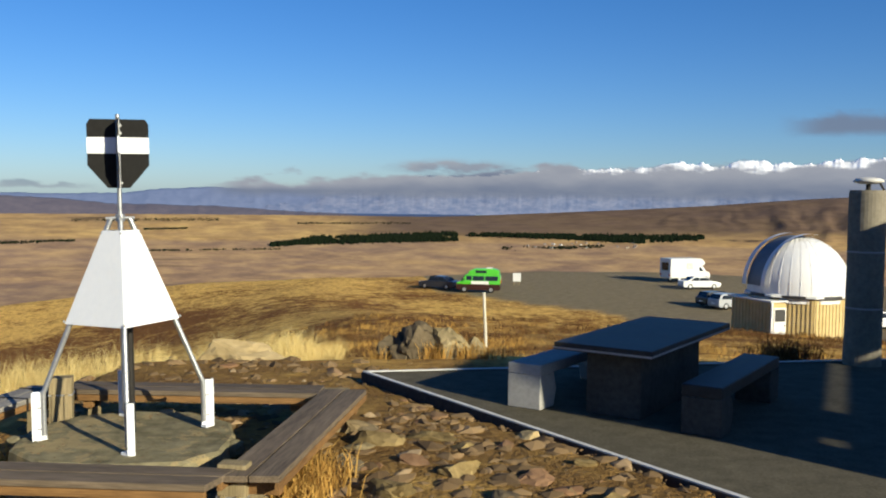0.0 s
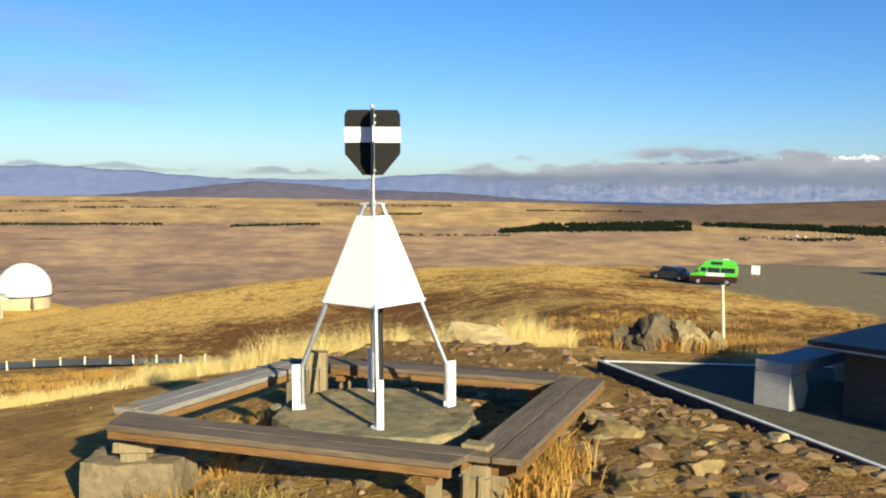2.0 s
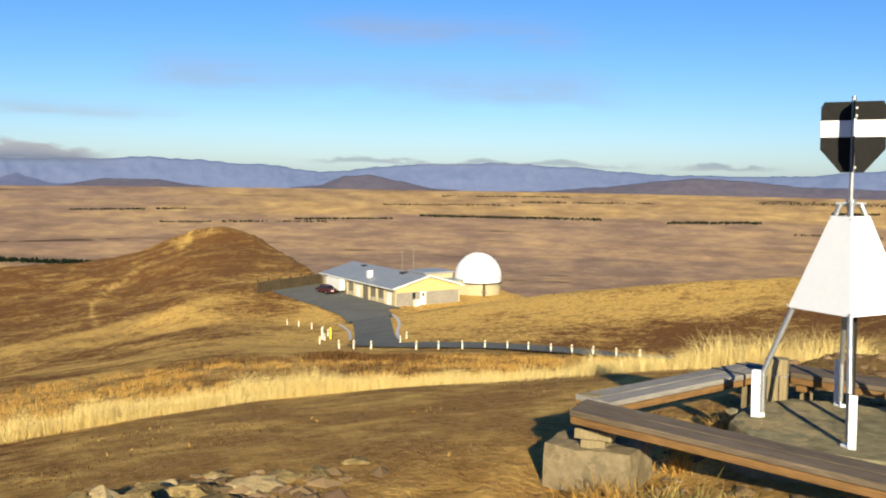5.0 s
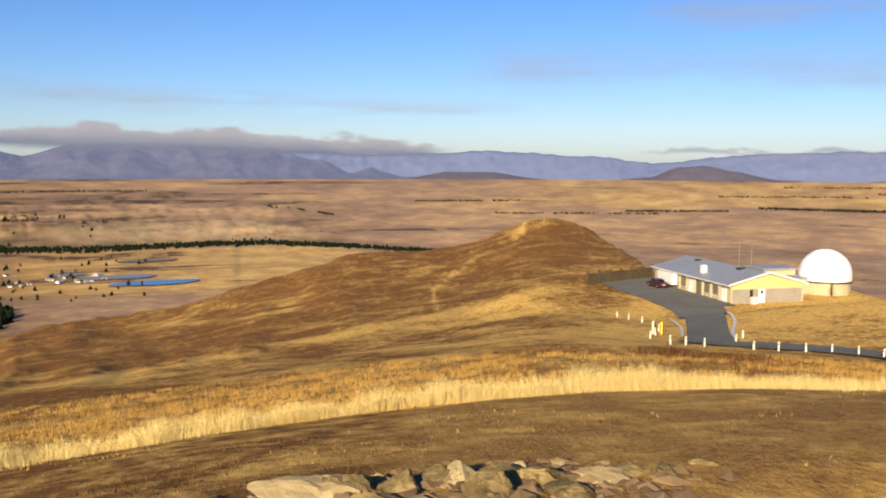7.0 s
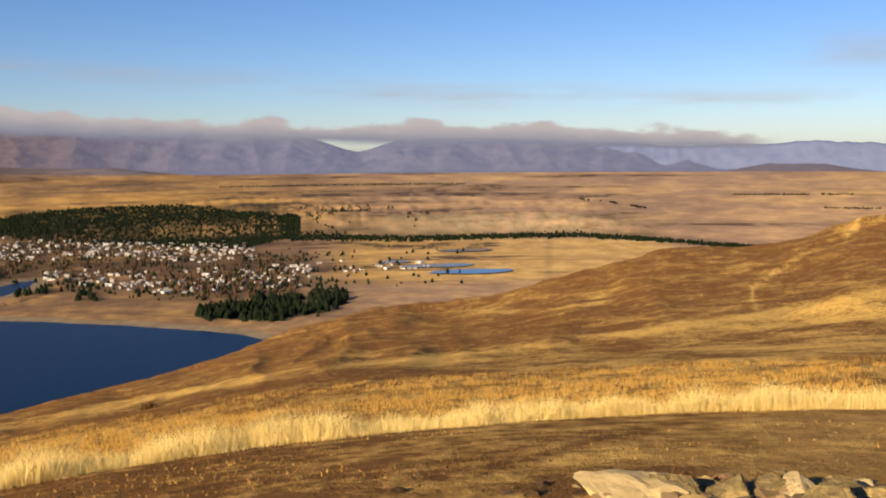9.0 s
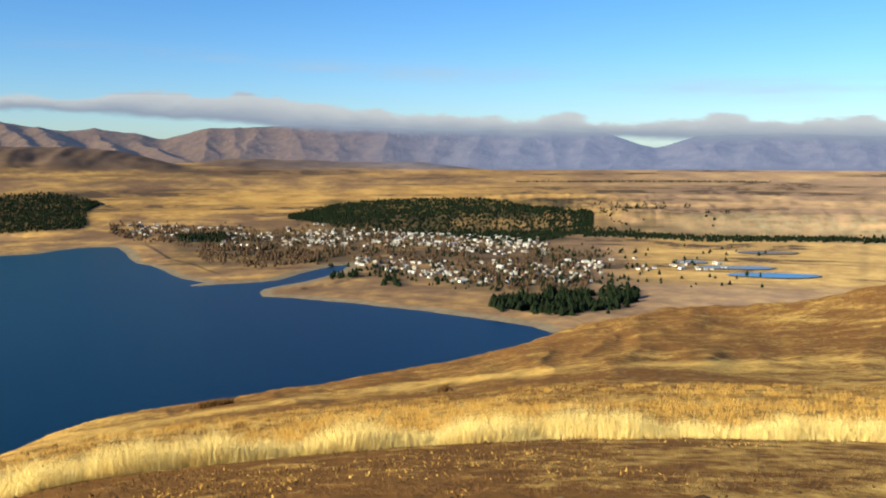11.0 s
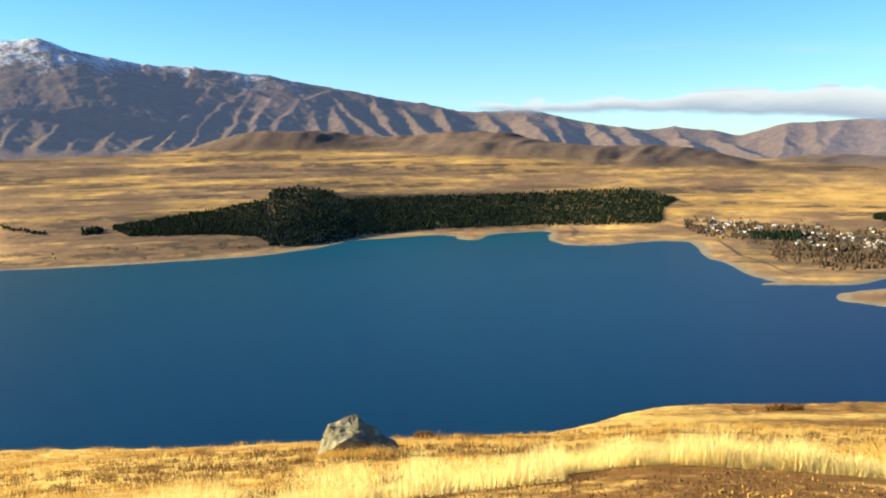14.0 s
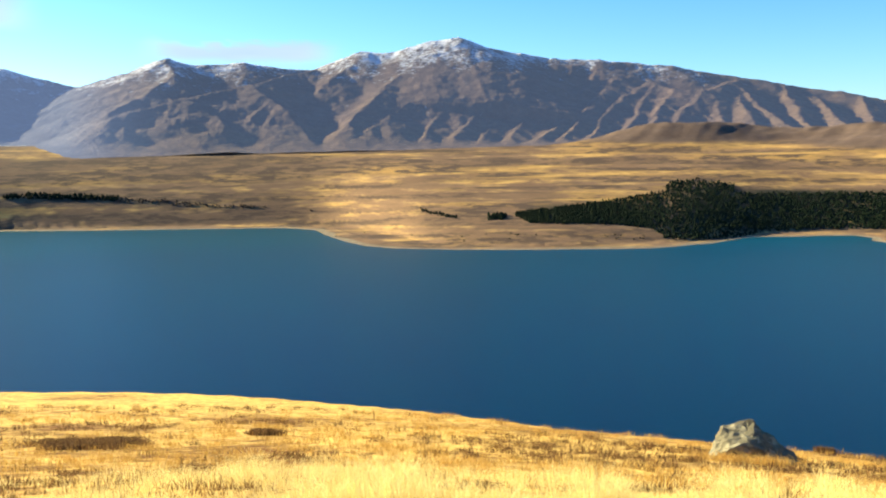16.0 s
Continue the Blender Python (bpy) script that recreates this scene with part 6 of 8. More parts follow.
# flat blocks beside the bench that reaches to the paving
rock(-0.56, 8.3, 0.46, 41, m_rock_olive, "broad flat-topped stone block beside the bench", z=-0.12, flat=0.62, sx=1.1, rz=20, sub=4, rough=0.22)
rock(-0.56, 7.35, 0.44, 42, m_rock_olive, "flat tilted stone slab below the bench", z=-0.22, flat=0.45, sx=1.2, rz=55, sub=4, tilt=8, rough=0.25)
# the rubble by the terrace
for x, y, s, m, f in ((-0.12, 8.38, 0.20, m_rock, 0.5), (0.80, 8.5, 0.14, m_rock_pale, 0.55), (0.20, 8.05, 0.13, m_rock, 0.5), (-0.72, 8.75, 0.26, m_rock_grey, 0.6), (-0.55, 8.25, 0.28, m_rock, 0.6),
                      (-0.75, 7.55, 0.24, m_rock_grey, 0.5), (0.55, 8.1, 0.10, m_rock_red, 0.6), (-0.2, 7.6, 0.16, m_rock_red, 0.4), (0.12, 7.3, 0.2, m_rock, 0.5), (0.7, 7.2, 0.18, m_rock_red, 0.5),
                      (1.15, 7.6, 0.12, m_rock, 0.5), (-0.35, 6.9, 0.22, m_rock, 0.55), (0.45, 6.75, 0.18, m_rock_grey, 0.5), (1.2, 6.7, 0.2, m_rock, 0.45), (-0.95, 10.1, 0.14, m_rock, 0.5),
                      (-2.2, 9.6, 0.16, m_rock, 0.5), (-1.6, 9.9, 0.2, m_rock_red, 0.5), (-2.8, 9.8, 0.18, m_rock, 0.5), (-1.5, 8.2, 0.15, m_rock, 0.5), (-1.5, 7.2, 0.2, m_rock_grey, 0.5),
                      (-3.0, 6.0, 0.22, m_rock_grey, 0.5), (-2.3, 5.9, 0.2, m_rock, 0.5), (-1.8, 5.8, 0.17, m_rock_grey, 0.6)):
    rock(x, y, s, x * 3 + y, m, "broken angular stone lying in the rubble", flat=f, rz=x * 80, sub=3, sx=1.25, rough=0.4)
# outcrop in the trodden ground
for a, r, s, m, f in ((68.6, 6.95, 0.50, m_rock_pale, 0.65), (66.8, 7.00, 0.36, m_rock, 0.65), (63.6, 7.05, 0.26, m_rock, 0.75), (61.6, 7.35, 0.24, m_rock, 0.65), (59.8, 7.25, 0.28, m_rock_pale, 0.65), (57.6, 7.35, 0.28, m_rock, 0.55),
                      (55.2, 7.25, 0.36, m_rock, 0.55), (52.2, 7.35, 0.30, m_rock_pale, 0.5), (60.6, 7.75, 0.15, m_rock, 0.7), (56.8, 7.85, 0.17, m_rock_pale, 0.6), (54.0, 7.95, 0.18, m_rock, 0.5), (64.8, 7.55, 0.14, m_rock, 0.6),
                      (50.0, 7.55, 0.24, m_rock, 0.5), (47.8, 7.75, 0.2, m_rock, 0.45), (45.8, 8.05, 0.17, m_rock, 0.4), (58.4, 6.65, 0.34, m_rock, 0.55), (53.6, 6.65, 0.30, m_rock, 0.55), (64.9, 6.55, 0.3, m_rock, 0.6), (91.5, 6.65, 0.2, m_rock, 0.8)):
    b = bearing(a, r + 0.2)
    rock(b.x, b.y, s * 0.85, a * 0.7 + r, m, "angular lichened rock breaking through the earth", flat=f, rz=a * 37, sub=4, sx=1.3, tilt=(a * 13) % 20 - 10, rough=0.42)


def rubble(name, n, pick, smin, smax, material, label, seed, level=None):
    """Loose stones too small to count, one mesh."""
    g = np.random.default_rng(seed)
    bm0 = [rock_bm(1, k + 31, 0.55, 1, 0.4) for k in range(6)]
    base = []
    for b0 in bm0:
        b0.verts.index_update()
        base.append((np.array([v.co[:] for v in b0.verts]), np.array([[v.index for v in f.verts] for f in b0.faces])))
        b0.free()
    xs, ys = pick(g, n)
    zs = grounds(xs, ys) if level is None else np.full(len(xs), level)
    co, tr, off = [], [], 0
    for i in range(len(xs)):
        v, f = base[i % 6]
        s = smin + (smax - smin) * g.random() ** 7
        a = g.random() * 6.28
        r2 = np.array([[math.cos(a), -math.sin(a), 0], [math.sin(a), math.cos(a), 0], [0, 0, 1]])
        co.append((v * np.array([s * g.uniform(0.8, 1.5), s, s])) @ r2.T + np.array([xs[i], ys[i], zs[i] - 0.1 * s]))
        tr.append(f + off)
        off += len(v)
    return tagged(new(name, arr_mesh(name, np.concatenate(co), np.concatenate(tr), material, False, True)), label, "stones", kind="stuff")


m_stones = grained("loose_stones", (0.11, 0.08, 0.05), (0.40, 0.30, 0.18), 3.0, 0.95, bump=0.6, dist=0.01)
_nt = m_stones.node_tree
_g = _nt.nodes.new("ShaderNodeNewGeometry")
_b = _nt.nodes["Principled BSDF"]
_old = _b.inputs["Base Color"].links[0].from_socket
_nt.links.new(n_mix(_nt, 0.75, _old, n_ramp(_nt, _g.outputs["Random Per Island"], [(0.0, (0.07, 0.042, 0.02)), (0.45, (0.16, 0.102, 0.05)), (0.8, (0.25, 0.165, 0.083)), (0.92, (0.22, 0.11, 0.055)), (1.0, (0.38, 0.29, 0.175))])), _b.inputs["Base Color"])


def pick_terrace(g, n):
    x, y = g.uniform(-1.6, 4.0, n * 3), g.uniform(3.5, 11.0, n * 3)
    edge = -0.89 + (11.25 - y) * 0.683
    ok = (x < edge - 0.12) & (x > -1.1 + 0.12 * (y - 6.3))
    return x[ok][:n], y[ok][:n]


def pick_pit(g, n):
    x, y = g.uniform(-4.0, -0.9, n * 3), g.uniform(6.4, 10.6, n * 3)
    ok = (np.hypot(x + 2.55, y - 7.9) > 1.02)
    return x[ok][:n], y[ok][:n]


def pick_top(g, n):
    a, r = np.radians(g.uniform(20, 185, n)), g.uniform(5.5, 14.5, n)
    return -r * np.sin(a), r * np.cos(a)


def pick_back(g, n):
    x, y = g.uniform(-5.0, 1.0, n), g.uniform(10.2, 12.9, n)
    return x, y


def pick_outcrop(g, n):
    a, r = np.radians(g.normal(58, 6, n)), g.normal(7.4, 0.4, n)
    return -r * np.sin(a), r * np.cos(a)


def pick_plinth(g, n):
    a, r = g.uniform(0, 2 * np.pi, n), 0.78 * np.sqrt(g.uniform(0.15, 1, n))
    return -2.55 + r * np.cos(a), 7.88 + r * np.sin(a)


rubble("grit", 500, pick_plinth, 0.004, 0.022, m_stones, "grit and small stones lying on the plinth", 14, PLINTH_Z)
rubble("rubble", 3000, pick_terrace, 0.012, 0.17, m_stones, "broken brown stones beside the terrace", 3)
rubble("rubble", 1500, pick_pit, 0.012, 0.15, m_stones, "broken brown stones round the beacon plinth", 4)
rubble("rubble", 700, pick_back, 0.015, 0.2, m_stones, "broken stones behind the benches", 8)
rubble("rubble", 420, pick_top, 0.008, 0.05, m_stones, "small stones scattered over the trodden earth", 5)
rubble("rubble", 900, pick_outcrop, 0.02, 0.2, m_stones, "broken stones round the rock outcrop", 6)


# ---- grass ----
def grass_mat(name, lo, hi):
    m, nt, b = mat(name, 0.9)
    g = nt.nodes.new("ShaderNodeNewGeometry")
    c = n_ramp(nt, g.outputs["Random Per Island"], [(0.0, lo), (1.0, hi)])
    nt.links.new(c, b.inputs["Base Color"])
    tr = nt.nodes.new("ShaderNodeBsdfTranslucent")
    nt.links.new(c, tr.inputs["Color"])
    mx = nt.nodes.new("ShaderNodeMixShader")
    mx.inputs[0].default_value = 0.3
    out = nt.nodes["Material Output"]
    nt.links.new(b.outputs[0], mx.inputs[1])
    nt.links.new(tr.outputs[0], mx.inputs[2])
    nt.links.new(mx.outputs[0], out.inputs["Surface"])
    return m


m_straw = grass_mat("dry_straw", (0.72, 0.53, 0.18), (0.98, 0.81, 0.38))
m_tuss = grass_mat("tussock", (0.40, 0.22, 0.055), (0.66, 0.41, 0.115))
m_brush = grass_mat("brown_brush", (0.08, 0.04, 0.016), (0.25, 0.135, 0.05))
m_greenish = grass_mat("green_tussock", (0.20, 0.16, 0.05), (0.46, 0.36, 0.13))


def blades(name, x, y, h, w, material, label, lean=0.35, seed=1, cat="grass", z=None):
    """Bent, tapering blades, three segments each, in one mesh."""
    g = np.random.default_rng(seed)
    n = len(x)
    z = (grounds(x, y) if z is None else z) - 0.02
    a = g.uniform(0, 2 * np.pi, n)
    tilt = g.uniform(0.05, lean, n) * h
    ta = g.uniform(0, 2 * np.pi, n)
    dx, dy = tilt * np.cos(ta), tilt * np.sin(ta)
    wx, wy = 0.5 * w * np.cos(a), 0.5 * w * np.sin(a)
    co = np.empty((n, 5, 3))
    for k, (hh, ww) in enumerate(((0.0, 1.0), (0.55, 0.8))):
        b = hh ** 2
        for s, sg in enumerate((-1, 1)):
            co[:, 2 * k + s] = np.stack([x + dx * b + sg * ww * wx, y + dy * b + sg * ww * wy, z + h * hh], -1)
    co[:, 4] = np.stack([x + dx, y + dy, z + h * (1 - 0.3 * tilt / h)], -1)
    b0 = np.arange(n)[:, None] * 5
    tris = np.concatenate([b0 + np.array([[0, 1, 3]]), b0 + np.array([[0, 3, 2]]), b0 + np.array([[2, 3, 4]])], 1).reshape(-1, 3)
    return tagged(new(name, arr_mesh(name, co.reshape(-1, 3), tris, material, False, True)), label, cat, kind="stuff")


def polar_pick(g, n, a0, a1, r_lo, r_hi, power=1.0):
    a = g.uniform(a0, a1, n)
    r1 = periodic(a, 1)
    r = r1 * r_lo + r1 * (r_hi - r_lo) * g.random(n) ** power
    return a, r


def fringe():
    g = np.random.default_rng(21)
    a, r = polar_pick(g, 130000, 6, 150, 0.99, 1.14)
    r = r + periodic(a, 1) * 0.25 * sstep(46, 24, a) * g.random(len(a))
    a2, r2 = polar_pick(g, 55000, 126, 192, 0.92, 1.7, 1.2)
    a, r = np.concatenate([a, a2]), np.concatenate([r, r2])
    x, y = -r * np.sin(np.radians(a)), r * np.cos(np.radians(a))
    dens = fbm(x / 1.6, y / 1.6, 3, 501)
    keep = g.random(len(x)) < np.clip(0.5 + 0.4 * sstep(60, 46, a) + 1.5 * dens + 0.25 * sstep(1.12, 1.0, r / periodic(a, 1)), 0.04, 1)
    a, r, x, y, dens = a[keep], r[keep], x[keep], y[keep], dens[keep]
    h = (0.16 + 0.34 * g.random(len(x)) ** 1.5) * (1 + 0.9 * dens) * (1.1 + 0.1 * sstep(14, 22, a) - 0.5 * sstep(24, 40, a) + 0.1 * sstep(46, 56, a) - 0.15 * sstep(60, 78, a)) * (1 - 0.1 * sstep(150, 170, a))
    blades("long_grass", x, y, h * (1 + 0.7 * fbm(a / 2.5, r * 0, 3, 503)), 0.0035 + 0.0035 * g.random(len(x)), m_straw, "long pale straw grass along the edge of the trodden top", 1.1, 22)


def tussocks():
    g = np.random.default_rng(31)
    n = 9000
    a = g.uniform(-26, 190, n)
    r1, r3 = periodic(a, 1), periodic(a, 5)
    r = np.exp(np.log(r1 * 1.15) + (np.log(np.minimum(r3 * 0.98, 62)) - np.log(r1 * 1.15)) * g.random(n) ** 0.8)
    x, y = -r * np.sin(np.radians(a)), r * np.cos(np.radians(a))
    ok = ((a > -5) | (r > 45) | (g.random(n) < 0.25)) & (yard(x, y, -10, 104, 36) < 0.3) & (yard(x, y, 46.5, 160, 40) < 0.3) & (np.hypot(x - 5, y - 12) > 6) & ~((a > 15) & (a < 55) & (np.abs(r - 86) < 6))
    a, r, x, y = a[ok], r[ok], x[ok], y[ok]
    k = 22
    s = (0.11 + 0.003 * r) * g.uniform(0.6, 1.4, len(x))
    X = np.repeat(x, k) + g.normal(0, 1, len(x) * k) * np.repeat(s, k) * 0.7
    Y = np.repeat(y, k) + g.normal(0, 1, len(x) * k) * np.repeat(s, k) * 0.7
    H = np.repeat(s, k) * g.uniform(0.6, 1.15, len(x) * k)
    Wd = np.repeat(s, k) * 0.075
    clump = fbm(x / 7.0, y / 7.0, 3, 531)
    half = np.repeat(g.random(len(x)) < np.clip(np.where((a < 60) & (r > 30) & (r < 85), 0.3, 0.68) + 2.2 * clump, 0.05, 0.95), k)
    for m, sel, nm, lb in ((m_tuss, half, "tussock_grass", "golden tussock clumps over the hillside"), (m_brush, ~half, "low_brush", "brown low brush over the hillside")):
        blades(nm, X[sel], Y[sel], H[sel], Wd[sel], m, lb, 0.9, 33)


def tufts(name, spots, material, label, n=150, h=0.3, spread=0.13, seed=3):
    for i, (px_, py_, k) in enumerate(spots):
        g = np.random.default_rng(seed + i)
        m = int(n * k)
        x, y = px_ + g.normal(0, spread * k, m), py_ + g.normal(0, spread * k, m)
        blades(name, x, y, h * k * g.uniform(0.5, 1.15, m), 0.008 + 0.006 * g.random(m), material, label, 1.1, seed + i, "grass tuft")


fringe()
tussocks()
tufts("grass_tuft", ((-2.9, 5.75, 1.2), (-2.55, 5.7, 1.0)), m_greenish, "green-gold grass tuft under the bench", 320, 0.34, 0.13, 41)
tufts("grass_tuft", ((-3.45, 5.9, 1.1), (-3.75, 6.0, 0.8), (-1.0, 6.9, 1.0), (-0.92, 7.25, 1.0), (-1.0, 6.6, 0.8)), m_tuss, "dry straw grass tuft beside the bench", 260, 0.32, 0.12, 51)
tufts("grass_tuft", ((-3.55, 7.85, 1.0), (-3.75, 7.5, 0.7), (-3.6, 7.1, 0.6), (-1.85, 7.0, 0.5)), m_tuss, "dead stalks beside the plinth", 160, 0.32, 0.1, 61)
tufts("grass_tuft", ((-0.1, 13.9, 0.9), (0.35, 14.0, 1.0), (0.6, 14.2, 0.9), (-0.9, 14.0, 0.7)), m_tuss, "dry grass at the foot of the outcrop", 220, 0.36, 0.16, 71)
tufts("flax_bush", ((4.75, 13.4, 1.2), (5.1, 13.6, 1.2)), m_brush, "dark spiky bush behind the terrace", 300, 0.42, 0.16, 81)


tufts("grass_tuft", tuple((*bearing(139 + da, 28.6 + dr).to_2d(), 1.0) for da, dr in ((-1.9, 0.3), (-1.1, 0), (-0.3, -0.2), (0.5, -0.1), (1.3, 0.2), (2.1, 0.5))), m_tuss, "golden grass at the foot of the boulder", 200, 0.4, 0.35, 101)


def short_turf():
    g = np.random.default_rng(91)
    n = 30000
    a = g.uniform(20, 190, n)
    r = g.uniform(0.52, 1.05, n) * periodic(a, 1)
    x, y = -r * np.sin(np.radians(a)), r * np.cos(np.radians(a))
    keep = g.random(n) < np.clip(-0.1 + 1.5 * fbm(x / 1.1, y / 1.1, 3, 511) + 0.3 * sstep(54, 70, a) + 0.5 * sstep(95, 130, a), 0, 1)
    x, y = x[keep], y[keep]
    pale = g.random(len(x)) < np.clip(0.08 + 1.0 * fbm(x / 1.7, y / 1.7, 3, 513), 0.0, 0.6)
    for m, sel, nm, lb in ((m_brush, ~pale, "short_turf", "short brown turf on the trodden top"), (m_tuss, pale, "dry_turf", "short dry straw on the trodden top")):
        blades(nm, x[sel], y[sel], 0.025 + 0.05 * g.random(sel.sum()), 0.012 + 0.014 * g.random(sel.sum()), m, lb, 1.2, 92)


short_turf()

# dark clods standing in for the dark mouths of burrows in the turf
m_clod = grained("dark_earth", (0.03, 0.018, 0.010), (0.10, 0.06, 0.03), 14, 0.98, bump=0.8, dist=0.02)
for a, r, s in ((83.2, 7.6, 0.10), (84.4, 7.15, 0.08), (74.5, 7.6, 0.09), (75.2, 7.2, 0.11), (72.3, 7.2, 0.08), (80.5, 7.0, 0.07), (78.0, 8.3, 0.05)):
    b = bearing(a, r)
    rock(b.x, b.y, s, a + r, m_clod, "dark clod of earth standing in for a burrow hole", flat=0.55, rz=a * 31, sub=2, sx=1.5, rough=0.5, name="earth_clod", cat="earth clod")


def thickets():
    """Low dark scrub on the lake slope."""
    g = np.random.default_rng(97)
    for a, e, wa, we, n in ((180.0, -16.35, 1.6, 0.22, 5000), (177.2, -16.6, 1.3, 0.25, 5000), (168.6, -16.85, 0.9, 0.08, 1500), (134.6, -17.3, 0.5, 0.06, 500), (112.7, -15.3, 0.9, 0.05, 900), (98.5, -14.9, 0.3, 0.06, 300), (47.2, -11.6, 1.6, 0.25, 3000), (44.0, -11.7, 2.0, 0.2, 2500)):
        rr = np.linspace(12, 150, 400)
        el = np.degrees(np.arctan((ground_z(np.full(400, a), rr) - EYE) / rr))
        r0 = float(rr[np.argmin(np.abs(el - e))])
        aa = g.normal(a, wa * 0.5, n)
        d = r0 * (1 + g.normal(0, 1, n) * we * 0.12)
        x, y = -d * np.sin(np.radians(aa)), d * np.cos(np.radians(aa))
        keep = fbm(x / 0.9, y / 0.9, 3, 521) > -0.25
        x, y = x[keep], y[keep]
        blades("scrub", x, y, (0.008 * r0) * g.uniform(0.4, 1.2, len(x)), 0.0012 * r0 * g.uniform(0.6, 1.4, len(x)), m_brush, "low dark scrub in the dry grass", 1.3, 98, "scrub")


thickets()

# ---- roads and yards ----
def ribbon(name, pts, widths, material, label, lift=0.1, steps=14):
    """A strip of road laid over the ground along a line of plan points."""
    P = [Vector(p) for p in pts]
    fine, wid = [], []
    for i in range(len(P) - 1):
        for k in range(steps):
            t = k / steps
            a, b = P[max(i - 1, 0)], P[min(i + 2, len(P) - 1)]
            fine.append(0.5 * ((2 * P[i]) + (P[i + 1] - a) * t + (2 * a - 5 * P[i] + 4 * P[i + 1] - b) * t * t + (3 * P[i] - a - 3 * P[i + 1] + b) * t ** 3))
            wid.append(widths[i] + (widths[i + 1] - widths[i]) * t)
    fine.append(P[-1])
    wid.append(widths[-1])
    n = len(fine)
    co = []
    for i in range(n):
        d = (fine[min(i + 1, n - 1)] - fine[max(i - 1, 0)]).normalized()
        s = Vector((d.y, -d.x))
        for k in np.linspace(-0.5, 0.5, 7):
            co.append(fine[i] + s * (wid[i] * k))
    xy = np.array([c[:] for c in co])
    z = grounds(xy[:, 0], xy[:, 1]).reshape(n, 7)
    zs = np.array([np.convolve(np.pad(z[:, k], 2, mode="edge"), np.ones(5) / 5, mode="valid") for k in range(7)]).T
    zz = np.maximum(z, zs) + lift
    co3 = np.concatenate([xy, zz.reshape(-1, 1)], 1)
    q = [[i * 7 + k, (i + 1) * 7 + k, (i + 1) * 7 + k + 1, i * 7 + k + 1] for i in range(n - 1) for k in range(6)]
    ob = new(name, arr_mesh(name, co3, np.array(q)[:, ::-1], material))
    return tagged(ob, label, "road", kind="structure"), fine, wid


def bp(a, r):
    return bearing(a, r).to_2d()


ribbon("road", [(-133, 110.5), (-124, 107.5), (-112, 103.8), (-101, 100.5)], [11, 12, 12, 10], m_asphalt, "grey asphalt yard in front of the observatory building", 0.14)
ribbon("road", [(-106, 101), (-97, 95.5), bp(45.2, 118), bp(45.0, 100), bp(44.9, 88)], [11, 7.5, 4.8, 4.3, 4.6], m_asphalt, "short asphalt drive down to the observatory yard", 0.16)
ribbon("road", [bp(46.8, 88), bp(45, 87.5), bp(42, 86.5), bp(36, 81), bp(30, 74), bp(24, 68), bp(17, 64)], [2, 4, 5, 5, 5, 5, 5], m_asphalt, "narrow asphalt road across the hillside", 0.15)
ribbon("kerb", [bp(44.1, 124), bp(43.5, 112), bp(43.6, 100), bp(43.4, 92)], [0.35] * 4, m_edge, "pale kerb line along the drive", 0.24)
ribbon("kerb", [bp(47.2, 118), bp(46.6, 106), bp(46.5, 94)], [0.3] * 3, m_edge, "pale kerb line along the drive", 0.24)

m_bollard = grained("white_bollard_paint", (0.50, 0.47, 0.38), (0.68, 0.65, 0.55), 12, 0.7)
m_yellow = grained("yellow_paint", (0.62, 0.42, 0.02), (0.75, 0.52, 0.03), 12, 0.6)


def make_bollard():
    t = thing("bollard", Matrix(), "white painted timber bollard beside the road", "bollard", "bollards along the road")
    bm = bmesh.new()
    box(bm, (0.15, 0.15, 0.85), (0, 0, -0.1), bevel=0.015)
    part("post", bm, m_bollard, t)
    bm = bmesh.new()
    box(bm, (0.16, 0.16, 0.1), (0, 0, 0.5))
    part("reflector", bm, m_post, t)
    return t


bol = make_bollard()
spots = [(a, 81.5 - 5 * max(0, 38 - a) / 6) for a in (47.2, 46.3, 45.2, 42.4, 41.0, 39.5, 38.1, 36.7, 35.4, 34.0, 32.7, 31.4, 30.0, 28.6)]
spots += [(48.4, 92), (48.1, 98), (47.9, 104), (48.2, 110), (48.9, 117), (49.7, 123), (50.4, 129), (43.4, 90), (43.0, 95)]
for k, (a, r) in enumerate(spots):
    p = bearing(a, r)
    m = pose(p.x, p.y, ground_at(p.x, p.y) + 0.05, (k * 37) % 5 - 2, (k * 53) % 5 - 2, a)
    if k == 0:
        bol.matrix_world = m
    else:
        copy_thing(bol, m)


def gate():
    p = bearing(48.25, 100)
    t = thing("barrier_gate", pose(p.x, p.y, ground_at(p.x, p.y), 0, 0, 44), "yellow swung-open barrier gate beside the drive", "gate")
    for x in (0, 0.9):
        bm = bmesh.new()
        box(bm, (0.2, 0.2, 1.35), (x, 0, 0), bevel=0.01)
        part("gate_post", bm, m_yellow if x else m_bollard, t)
    bm = bmesh.new()
    tube(bm, (0, 0, 0.95), (0, 5.2, 0.95), 0.08)
    part("rail", bm, m_yellow, t)
    bm = bmesh.new()
    tube(bm, (0, 0, 0.25), (0, 3.2, 0.9), 0.06)
    part("brace", bm, m_yellow, t)


gate()

